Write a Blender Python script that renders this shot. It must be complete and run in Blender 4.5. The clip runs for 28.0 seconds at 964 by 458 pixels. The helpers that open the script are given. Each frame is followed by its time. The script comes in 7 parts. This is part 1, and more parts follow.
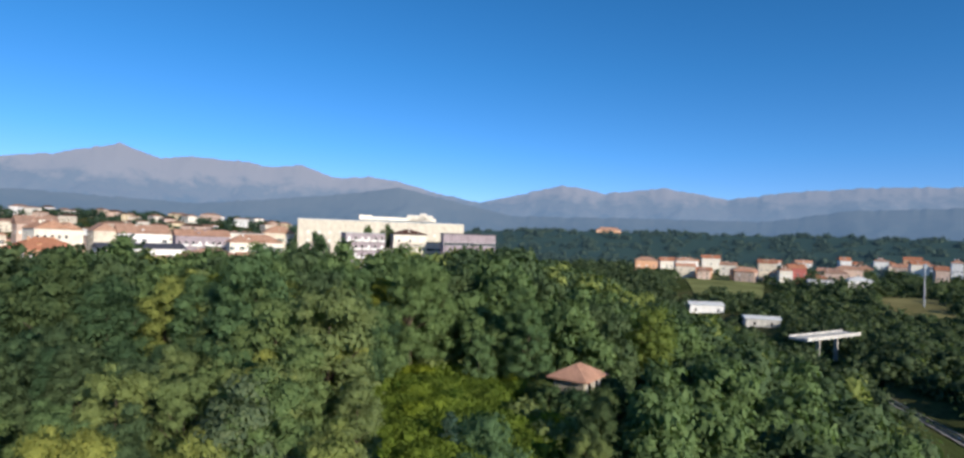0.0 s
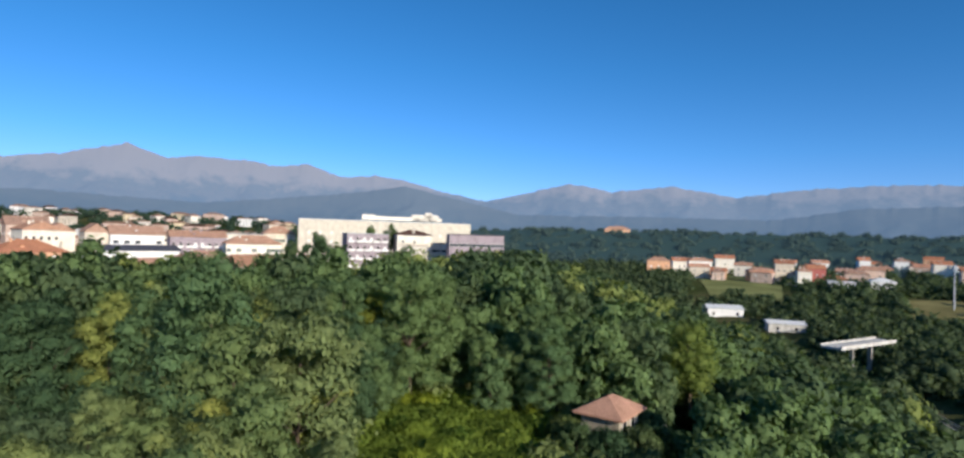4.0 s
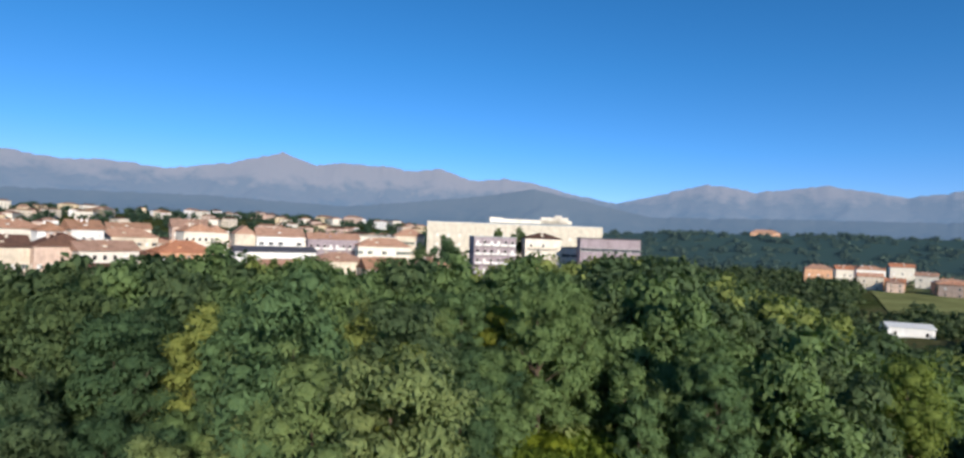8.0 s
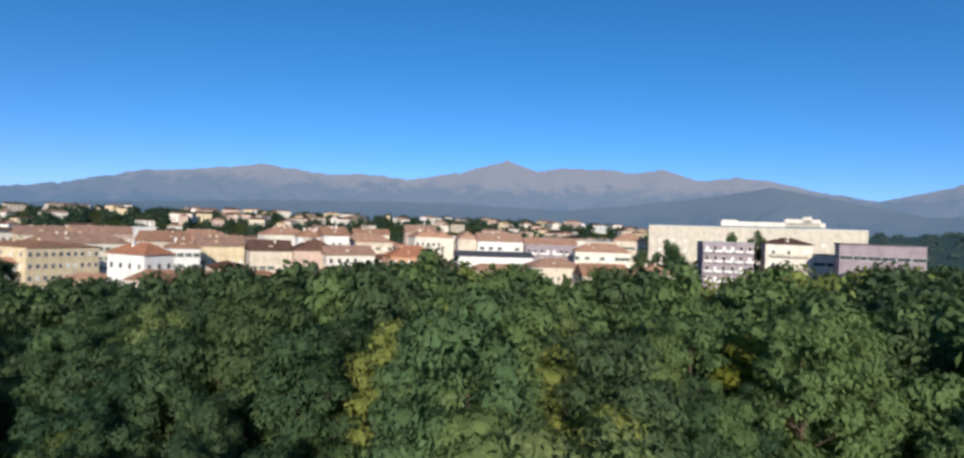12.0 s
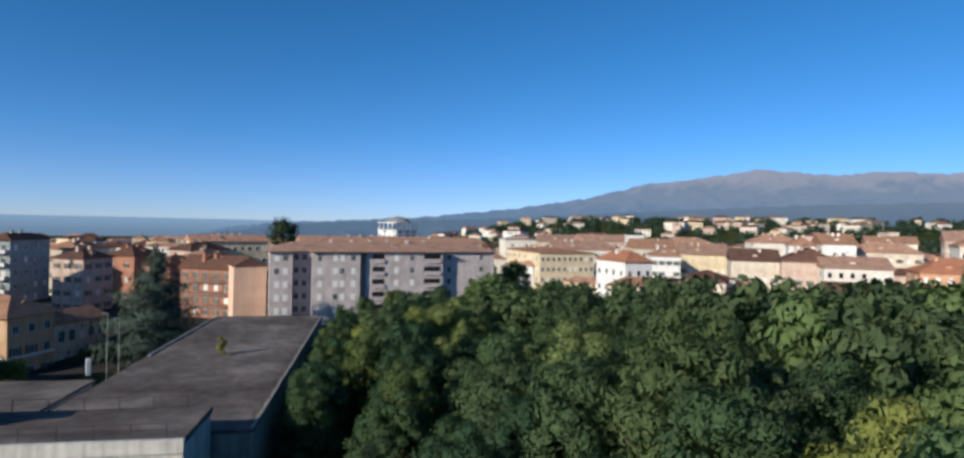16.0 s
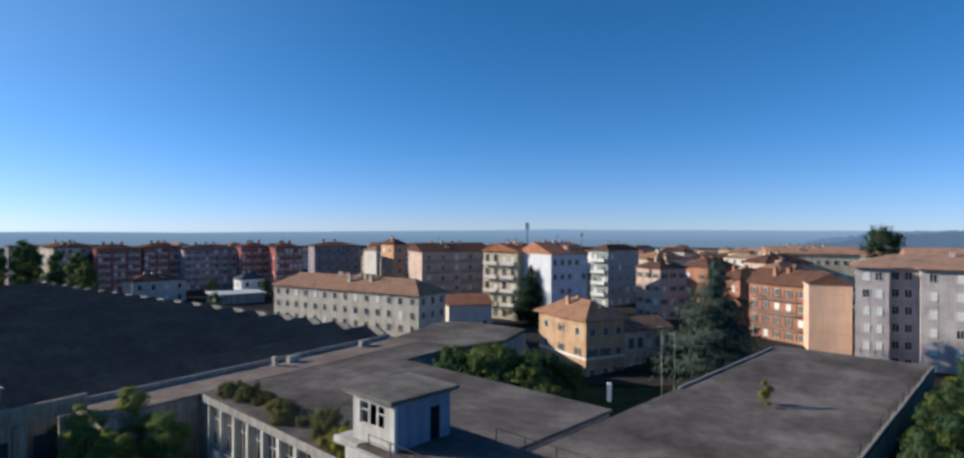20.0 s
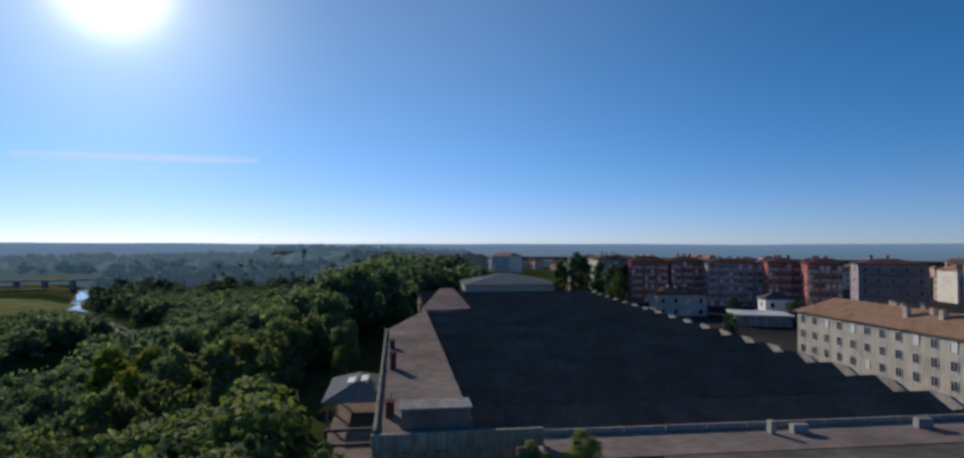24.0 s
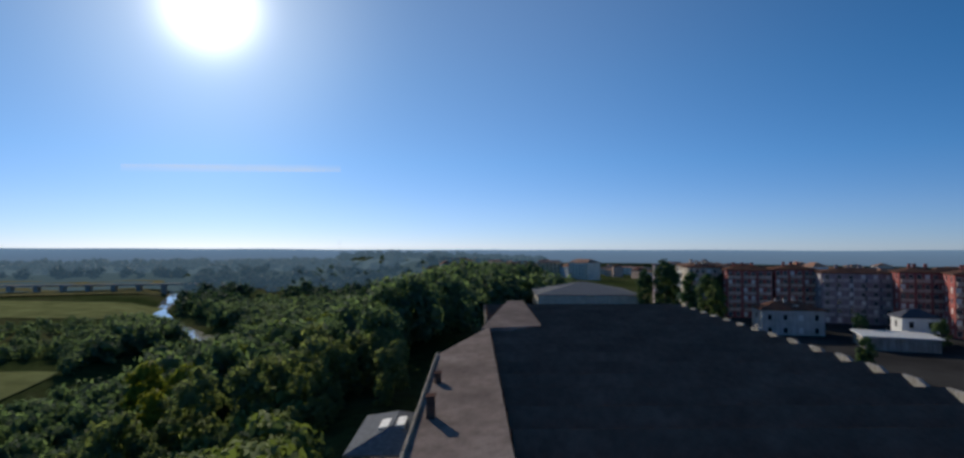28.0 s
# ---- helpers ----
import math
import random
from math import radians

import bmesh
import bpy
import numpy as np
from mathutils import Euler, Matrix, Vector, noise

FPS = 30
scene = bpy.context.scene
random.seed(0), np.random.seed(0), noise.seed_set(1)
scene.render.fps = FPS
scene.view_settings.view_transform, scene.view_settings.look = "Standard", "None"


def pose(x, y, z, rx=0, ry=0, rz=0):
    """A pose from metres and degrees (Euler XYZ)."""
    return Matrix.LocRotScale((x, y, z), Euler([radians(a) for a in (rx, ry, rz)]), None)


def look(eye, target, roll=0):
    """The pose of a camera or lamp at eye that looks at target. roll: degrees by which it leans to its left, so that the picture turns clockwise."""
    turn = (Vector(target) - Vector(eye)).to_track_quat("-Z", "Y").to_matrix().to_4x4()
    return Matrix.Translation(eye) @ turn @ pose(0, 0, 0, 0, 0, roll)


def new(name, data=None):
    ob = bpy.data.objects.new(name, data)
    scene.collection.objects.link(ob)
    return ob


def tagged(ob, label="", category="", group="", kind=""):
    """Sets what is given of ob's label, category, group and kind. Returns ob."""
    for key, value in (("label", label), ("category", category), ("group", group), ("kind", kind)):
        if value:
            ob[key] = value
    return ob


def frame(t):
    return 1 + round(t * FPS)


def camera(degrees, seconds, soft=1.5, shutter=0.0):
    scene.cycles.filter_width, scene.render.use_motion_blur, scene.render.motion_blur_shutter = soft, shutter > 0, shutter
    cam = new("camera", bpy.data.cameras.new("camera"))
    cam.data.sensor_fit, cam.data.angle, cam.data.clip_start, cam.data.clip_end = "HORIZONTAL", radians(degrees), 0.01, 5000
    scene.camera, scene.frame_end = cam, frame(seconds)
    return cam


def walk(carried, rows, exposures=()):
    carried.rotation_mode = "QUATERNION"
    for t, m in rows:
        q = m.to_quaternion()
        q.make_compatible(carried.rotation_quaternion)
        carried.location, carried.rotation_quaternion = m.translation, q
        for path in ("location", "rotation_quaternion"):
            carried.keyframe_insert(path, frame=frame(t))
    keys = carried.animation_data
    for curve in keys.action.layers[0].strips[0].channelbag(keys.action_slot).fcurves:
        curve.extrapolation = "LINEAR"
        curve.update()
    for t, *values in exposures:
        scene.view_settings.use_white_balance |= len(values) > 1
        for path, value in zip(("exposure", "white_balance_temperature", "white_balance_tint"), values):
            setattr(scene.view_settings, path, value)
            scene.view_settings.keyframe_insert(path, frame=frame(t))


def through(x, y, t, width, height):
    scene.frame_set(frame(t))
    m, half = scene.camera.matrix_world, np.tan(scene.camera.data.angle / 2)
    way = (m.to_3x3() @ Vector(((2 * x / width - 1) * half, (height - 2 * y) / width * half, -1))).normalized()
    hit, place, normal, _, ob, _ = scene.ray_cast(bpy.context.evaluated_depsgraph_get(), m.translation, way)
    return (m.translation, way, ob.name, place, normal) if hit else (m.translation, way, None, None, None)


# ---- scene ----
# The flight: seconds, place, then heading (left of +y), tilt and lean in degrees.
FLIGHT = [
    (0.0, 0.00, -0.00, 25.00, -30.00, 0.86, 1.89),
    (0.5, 0.77, 1.42, 25.11, -29.90, 0.83, 1.88),
    (1.0, 1.45, 2.91, 25.29, -29.80, 0.81, 1.87),
    (1.5, 2.15, 4.37, 25.44, -29.74, 0.76, 1.85),
    (2.0, 2.94, 5.87, 25.58, -29.64, 0.73, 1.84),
    (2.5, 3.83, 7.45, 25.70, -29.53, 0.70, 1.84),
    (3.0, 4.78, 9.09, 25.76, -29.41, 0.70, 1.83),
    (3.5, 5.69, 10.83, 25.83, -29.33, 0.71, 1.81),
    (5.5, 7.98, 17.70, 26.11, -30.00, 0.84, 1.79),
    (6.0, 8.69, 19.20, 26.17, -30.19, 0.86, 1.80),
    (6.5, 9.44, 20.75, 26.18, -30.28, 0.85, 1.80),
    (7.0, 10.29, 22.37, 26.18, -26.82, 0.78, 1.85),
    (7.5, 11.08, 24.05, 26.21, -22.34, 0.67, 1.98),
    (8.0, 11.81, 25.77, 26.30, -16.99, 0.56, 2.13),
    (8.5, 12.41, 27.43, 26.34, -12.41, 0.49, 2.05),
    (9.0, 12.89, 29.07, 26.37, -8.41, 0.42, 2.11),
    (9.5, 13.28, 30.60, 26.40, -5.84, 0.38, 2.18),
    (10.0, 13.59, 31.95, 26.44, -3.73, 0.35, 2.18),
    (10.5, 13.87, 33.18, 26.52, -2.50, 0.35, 2.16),
    (11.0, 14.13, 34.44, 26.61, -1.38, 0.31, 2.08),
    (11.5, 14.34, 35.74, 26.67, 0.84, 0.26, 1.96),
    (14.0, 15.52, 45.28, 26.83, 23.86, -0.16, 1.68),
    (14.5, 15.13, 47.65, 26.65, 29.75, -0.20, 1.49),
    (15.0, 14.44, 49.88, 26.53, 36.50, -0.19, 1.59),
    (15.5, 13.34, 51.96, 26.56, 42.79, -0.32, 1.38),
    (16.0, 12.00, 54.11, 26.53, 49.67, -0.34, 1.31),
    (16.5, 10.47, 56.16, 26.48, 56.14, -0.39, 1.18),
    (17.0, 8.75, 58.03, 26.41, 62.54, -0.39, 1.02),
    (17.5, 6.81, 59.51, 26.29, 68.80, -0.37, 0.88),
    (18.0, 4.59, 60.90, 26.14, 76.12, -0.31, 0.73),
    (18.5, 2.19, 61.89, 26.05, 82.70, -0.25, 0.62),
    (19.0, -0.28, 62.69, 25.97, 89.32, -0.18, 0.50),
    (19.5, -2.69, 63.28, 25.88, 95.84, -0.05, 0.32),
    (20.0, -5.35, 63.65, 25.84, 102.87, 0.08, 0.24),
    (20.5, -8.01, 63.67, 25.74, 109.27, 0.21, 0.14),
    (21.0, -10.75, 63.46, 25.63, 116.01, 0.41, -0.04),
    (21.5, -13.39, 63.02, 25.57, 122.74, 0.58, -0.12),
    (22.0, -15.82, 62.38, 25.63, 130.49, 0.73, -0.15),
    (22.5, -18.03, 61.58, 25.85, 137.88, 0.85, -0.20),
    (24.5, -25.04, 55.52, 26.42, 155.61, 1.19, 0.24),
    (25.0, -26.48, 53.55, 26.44, 158.80, 1.26, 0.38),
    (25.5, -27.83, 51.48, 26.48, 159.65, 1.30, 0.34),
    (26.0, -29.09, 49.29, 26.54, 159.86, 1.37, 0.27),
    (26.5, -30.28, 47.04, 26.54, 159.84, 1.43, 0.25),
    (27.0, -31.46, 44.69, 26.50, 159.71, 1.49, 0.22),
    (27.5, -32.68, 42.29, 26.45, 159.56, 1.55, 0.10),
    (28.0, -33.84, 39.89, 26.40, 159.41, 1.68, 0.04),
]


def aim(x, y, z, heading, tilt, lean):
    h, p = radians(heading), radians(tilt)
    ahead = Vector((-math.sin(h) * math.cos(p), math.cos(h) * math.cos(p), math.sin(p)))
    eye = Vector((x, y, z))
    return look(eye, eye + ahead, lean)


cam = camera(78.40, 28.0, soft=2.7)
walk(cam, [(t, aim(*row)) for t, *row in FLIGHT],
     exposures=((0, 0.25), (8, 0.22), (11, 0.12), (14, 0.02), (17, 0.06), (20, 0.12), (22.5, -0.12), (24.5, -0.5), (28, -0.56)))


# ---- sky and sun ----
SUN_HEADING, SUN_HEIGHT = 184.4, 20.5      # degrees left of +y, degrees above the horizon
world = bpy.data.worlds.new("sky")
scene.world = world
world.use_nodes = True
wn, wl = world.node_tree.nodes, world.node_tree.links
sky = wn.new("ShaderNodeTexSky")
sky.sky_type, sky.sun_disc = "NISHITA", False
sky.sun_elevation, sky.sun_rotation = radians(SUN_HEIGHT), radians(-SUN_HEADING)
sky.altitude, sky.air_density, sky.dust_density, sky.ozone_density = 1200, 0.65, 0.12, 3.0
h, p = radians(SUN_HEADING), radians(SUN_HEIGHT)
to_sun = Vector((-math.sin(h) * math.cos(p), math.cos(h) * math.cos(p), math.sin(p)))
back = wn["Background"]
back.inputs["Strength"].default_value = 0.125
tone = wn.new("ShaderNodeMix")                 # the film's cool white balance of the sky
tone.data_type, tone.blend_type = "RGBA", "MULTIPLY"
tone.inputs["Factor"].default_value = 1.0
wl.new(sky.outputs["Color"], tone.inputs[6])
wl.new(tone.outputs[2], back.inputs["Color"])
# the bright ring of haze round the sun
place = wn.new("ShaderNodeTexCoord")
unit = wn.new("ShaderNodeVectorMath")
unit.operation = "NORMALIZE"
wl.new(place.outputs["Generated"], unit.inputs[0])
height = wn.new("ShaderNodeSeparateXYZ")
wl.new(unit.outputs["Vector"], height.inputs["Vector"])
haze = wn.new("ShaderNodeValToRGB")            # milky near the horizon, deep blue above
for k in range(3):
    haze.color_ramp.elements.new(0.5)
for e, (up, c) in zip(haze.color_ramp.elements, ((0.0, (0.66, 0.71, 0.93)), (0.06, (0.62, 0.78, 1.0)), (0.14, (0.44, 0.84, 1.09)), (0.27, (0.32, 0.87, 1.13)), (0.5, (0.23, 0.87, 1.15)))):
    e.position, e.color = up, (*c, 1)
wl.new(height.outputs["Z"], haze.inputs["Fac"])
wl.new(haze.outputs["Color"], tone.inputs[7])
near_sun = wn.new("ShaderNodeVectorMath")
near_sun.operation = "DOT_PRODUCT"
near_sun.inputs[1].default_value = to_sun
wl.new(unit.outputs["Vector"], near_sun.inputs[0])
lit = wn.new("ShaderNodeMath")
lit.operation = "MAXIMUM"
lit.inputs[1].default_value = 0.0
wl.new(near_sun.outputs["Value"], lit.inputs[0])
shine = None
for sharp, gain in ((700.0, 2.6), (70.0, 0.5), (4.0, 0.20)):
    pw = wn.new("ShaderNodeMath")
    pw.operation = "POWER"
    pw.inputs[1].default_value = sharp
    wl.new(lit.outputs["Value"], pw.inputs[0])
    ml = wn.new("ShaderNodeMath")
    ml.operation = "MULTIPLY_ADD"
    ml.inputs[1].default_value, ml.inputs[2].default_value = gain, 0.0
    wl.new(pw.outputs["Value"], ml.inputs[0])
    if shine:
        wl.new(shine, ml.inputs[2])
    shine = ml.outputs["Value"]
halo = wn.new("ShaderNodeBackground")
halo.inputs["Color"].default_value = (1.06, 1.0, 0.86, 1)
wl.new(shine, halo.inputs["Strength"])
both = wn.new("ShaderNodeAddShader")
wl.new(back.outputs["Background"], both.inputs[0])
wl.new(halo.outputs["Background"], both.inputs[1])
wl.new(both.outputs["Shader"], wn["World Output"].inputs["Surface"])

lamp = bpy.data.lights.new("sun", "SUN")
lamp.energy, lamp.angle, lamp.color = 5.0, radians(0.5), (1.0, 0.91, 0.78)
sun = new("sun", lamp)
sun.matrix_world = look(to_sun * 300, (0, 0, 0))


# ---- materials ----
def shader(name, rough=0.8, metal=0.0):
    m = bpy.data.materials.new(name)
    m.use_nodes = True
    b = m.node_tree.nodes["Principled BSDF"]
    b.inputs["Roughness"].default_value, b.inputs["Metallic"].default_value = rough, metal
    b.inputs["Specular IOR Level"].default_value = 0.5 if rough < 0.3 else 0.15 if rough < 0.72 else 0.0
    return m, m.node_tree.nodes, m.node_tree.links, b


def ramp(nodes, links, source, stops):
    r = nodes.new("ShaderNodeValToRGB")
    while len(r.color_ramp.elements) < len(stops):
        r.color_ramp.elements.new(0.5)
    for e, (at, c) in zip(r.color_ramp.elements, stops):
        e.position, e.color = at, (*c, 1)
    links.new(source, r.inputs["Fac"])
    return r.outputs["Color"]


def noise_tex(nodes, links, scale, detail=4.0, rough=0.6, coord="Object"):
    c = nodes.new("ShaderNodeTexCoord")
    n = nodes.new("ShaderNodeTexNoise")
    n.inputs["Scale"].default_value, n.inputs["Detail"].default_value = scale, detail
    n.inputs["Roughness"].default_value = rough
    links.new(c.outputs[coord], n.inputs["Vector"])
    return n


def mix(nodes, links, a, b, fac, mode="MIX"):
    m = nodes.new("ShaderNodeMix")
    m.data_type, m.blend_type = "RGBA", mode
    if isinstance(fac, float):
        m.inputs["Factor"].default_value = fac
    else:
        links.new(fac, m.inputs["Factor"])
    for v, s in ((a, m.inputs[6]), (b, m.inputs[7])):
        if isinstance(v, tuple):
            s.default_value = (*v, 1)
        else:
            links.new(v, s)
    return m.outputs[2]


def bump(nodes, links, b, height, strength=0.4, distance=0.05):
    n = nodes.new("ShaderNodeBump")
    n.inputs["Strength"].default_value, n.inputs["Distance"].default_value = strength, distance
    links.new(height, n.inputs["Height"])
    links.new(n.outputs["Normal"], b.inputs["Normal"])


def tint(c, f):
    return tuple(min(1.0, v * f) for v in c)


def plaster(name, c, wear=0.72, streak=0.35, rough=0.9):
    """Painted render with blotches, rain streaks and fine grain; the shade shifts a little from house to house."""
    m, n, l, b = shader(name, rough)
    big = noise_tex(n, l, 0.35, 5)
    base = ramp(n, l, big.outputs["Fac"], ((0.3, tint(c, wear)), (0.55, c), (0.75, tint(c, 1.08))))
    co = n.new("ShaderNodeTexCoord")
    mp = n.new("ShaderNodeMapping")
    mp.inputs["Scale"].default_value = (1.6, 1.6, 0.12)
    l.new(co.outputs["Object"], mp.inputs["Vector"])
    st = n.new("ShaderNodeTexNoise")
    st.inputs["Scale"].default_value, st.inputs["Detail"].default_value = 1.3, 6
    l.new(mp.outputs["Vector"], st.inputs["Vector"])
    dirt = ramp(n, l, st.outputs["Fac"], ((0.35, (0.55, 0.52, 0.48)), (0.6, (1, 1, 1))))
    col = mix(n, l, base, dirt, streak, "MULTIPLY")
    info = n.new("ShaderNodeObjectInfo")
    odd = ramp(n, l, info.outputs["Random"], ((0.0, (0.88, 0.88, 0.9)), (1.0, (1.0, 1.0, 0.97))))
    col = mix(n, l, col, odd, 0.5, "MULTIPLY")
    l.new(col, b.inputs["Base Color"])
    fine = noise_tex(n, l, 14, 3)
    bump(n, l, b, fine.outputs["Fac"], 0.25, 0.02)
    return m


def tile_roof(name, c, dark):
    """Clay pantiles: rows across the slope, patches of older and newer tile."""
    m, n, l, b = shader(name, 0.88)
    big = noise_tex(n, l, 0.45, 6, 0.7)
    base = ramp(n, l, big.outputs["Fac"], ((0.28, dark), (0.5, c), (0.75, tint(c, 1.2))))
    small = noise_tex(n, l, 5.0, 3, 0.7)
    spot = ramp(n, l, small.outputs["Fac"], ((0.3, (0.55, 0.55, 0.55)), (0.65, (1.1, 1.1, 1.1))))
    col = mix(n, l, base, spot, 0.6, "MULTIPLY")
    info = n.new("ShaderNodeObjectInfo")
    odd = ramp(n, l, info.outputs["Random"], ((0.0, (0.72, 0.74, 0.78)), (0.5, (1, 1, 1)), (1.0, (1.12, 1.0, 0.9))))
    col = mix(n, l, col, odd, 0.8, "MULTIPLY")
    l.new(col, b.inputs["Base Color"])
    co = n.new("ShaderNodeTexCoord")
    wv = n.new("ShaderNodeTexWave")
    wv.bands_direction = "DIAGONAL"
    wv.inputs["Scale"].default_value, wv.inputs["Distortion"].default_value = 1.6, 0.6
    l.new(co.outputs["Object"], wv.inputs["Vector"])
    bump(n, l, b, wv.outputs["Fac"], 0.5, 0.06)
    return m


def flat(name, c, rough=0.7, metal=0.0, vary=0.25, scale=2.0):
    m, n, l, b = shader(name, rough, metal)
    t = noise_tex(n, l, scale, 5)
    l.new(ramp(n, l, t.outputs["Fac"], ((0.3, tint(c, 1 - vary)), (0.7, tint(c, 1 + vary)))), b.inputs["Base Color"])
    return m


def roofing(name, c, stain, patch, joints=0.12):
    """Bitumen or screed on a flat roof: long stains, pale patches where water dries, seams of the sheets."""
    m, n, l, b = shader(name, 0.82)
    big = noise_tex(n, l, 0.11, 7, 0.65)
    base = ramp(n, l, big.outputs["Fac"], ((0.34, stain), (0.5, c), (0.66, patch)))
    mid = noise_tex(n, l, 0.9, 6, 0.7)
    blot = ramp(n, l, mid.outputs["Fac"], ((0.3, (0.68, 0.68, 0.68)), (0.6, (1.05, 1.05, 1.05))))
    col = mix(n, l, base, blot, 0.75, "MULTIPLY")
    co = n.new("ShaderNodeTexCoord")
    br = n.new("ShaderNodeTexBrick")
    br.offset = 0.0
    br.inputs["Scale"].default_value, br.inputs["Mortar Size"].default_value = 1.0, 0.03
    br.inputs["Brick Width"].default_value, br.inputs["Row Height"].default_value = 9.0, 1.05
    br.inputs["Color1"].default_value = br.inputs["Color2"].default_value = (1, 1, 1, 1)
    br.inputs["Mortar"].default_value = (0.5, 0.5, 0.5, 1)
    l.new(co.outputs["Object"], br.inputs["Vector"])
    col = mix(n, l, col, br.outputs["Color"], joints, "MULTIPLY")
    l.new(col, b.inputs["Base Color"])
    g = noise_tex(n, l, 22, 3)
    bump(n, l, b, g.outputs["Fac"], 0.5, 0.02)
    return m


def leafage(name, dark, mid, light, through=0.42):
    """Leaves: hue shifts from tree to tree and from leaf to leaf, some light comes through."""
    m = bpy.data.materials.new(name)
    m.use_nodes = True
    n, l = m.node_tree.nodes, m.node_tree.links
    b = n["Principled BSDF"]
    geo, info = n.new("ShaderNodeNewGeometry"), n.new("ShaderNodeObjectInfo")
    leaf = ramp(n, l, geo.outputs["Random Per Island"], ((0.0, dark), (0.5, mid), (1.0, light)))
    tree = ramp(n, l, info.outputs["Random"], ((0.0, (0.56, 0.74, 0.84)), (0.3, (0.80, 0.92, 0.88)), (0.55, (1, 1, 1)), (0.8, (1.15, 1.1, 0.88)), (1.0, (1.4, 1.2, 0.78))))
    col = mix(n, l, leaf, tree, 1.0, "MULTIPLY")
    l.new(col, b.inputs["Base Color"])
    b.inputs["Roughness"].default_value = 0.8
    b.inputs["Specular IOR Level"].default_value = 0.05
    t = n.new("ShaderNodeBsdfTranslucent")
    l.new(mix(n, l, col, (1.35, 1.45, 0.75), 1.0, "MULTIPLY"), t.inputs["Color"])
    s = n.new("ShaderNodeMixShader")
    s.inputs["Fac"].default_value = through
    l.new(b.outputs["BSDF"], s.inputs[1])
    l.new(t.outputs["BSDF"], s.inputs[2])
    l.new(s.outputs["Shader"], n["Material Output"].inputs["Surface"])
    return m


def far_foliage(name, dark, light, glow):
    """Woods of the backdrop; a faint blue emission paints in the haze of miles of air."""
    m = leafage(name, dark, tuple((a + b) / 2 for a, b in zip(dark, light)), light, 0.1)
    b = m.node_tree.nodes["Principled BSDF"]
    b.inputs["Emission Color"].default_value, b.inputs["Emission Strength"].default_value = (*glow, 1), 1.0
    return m


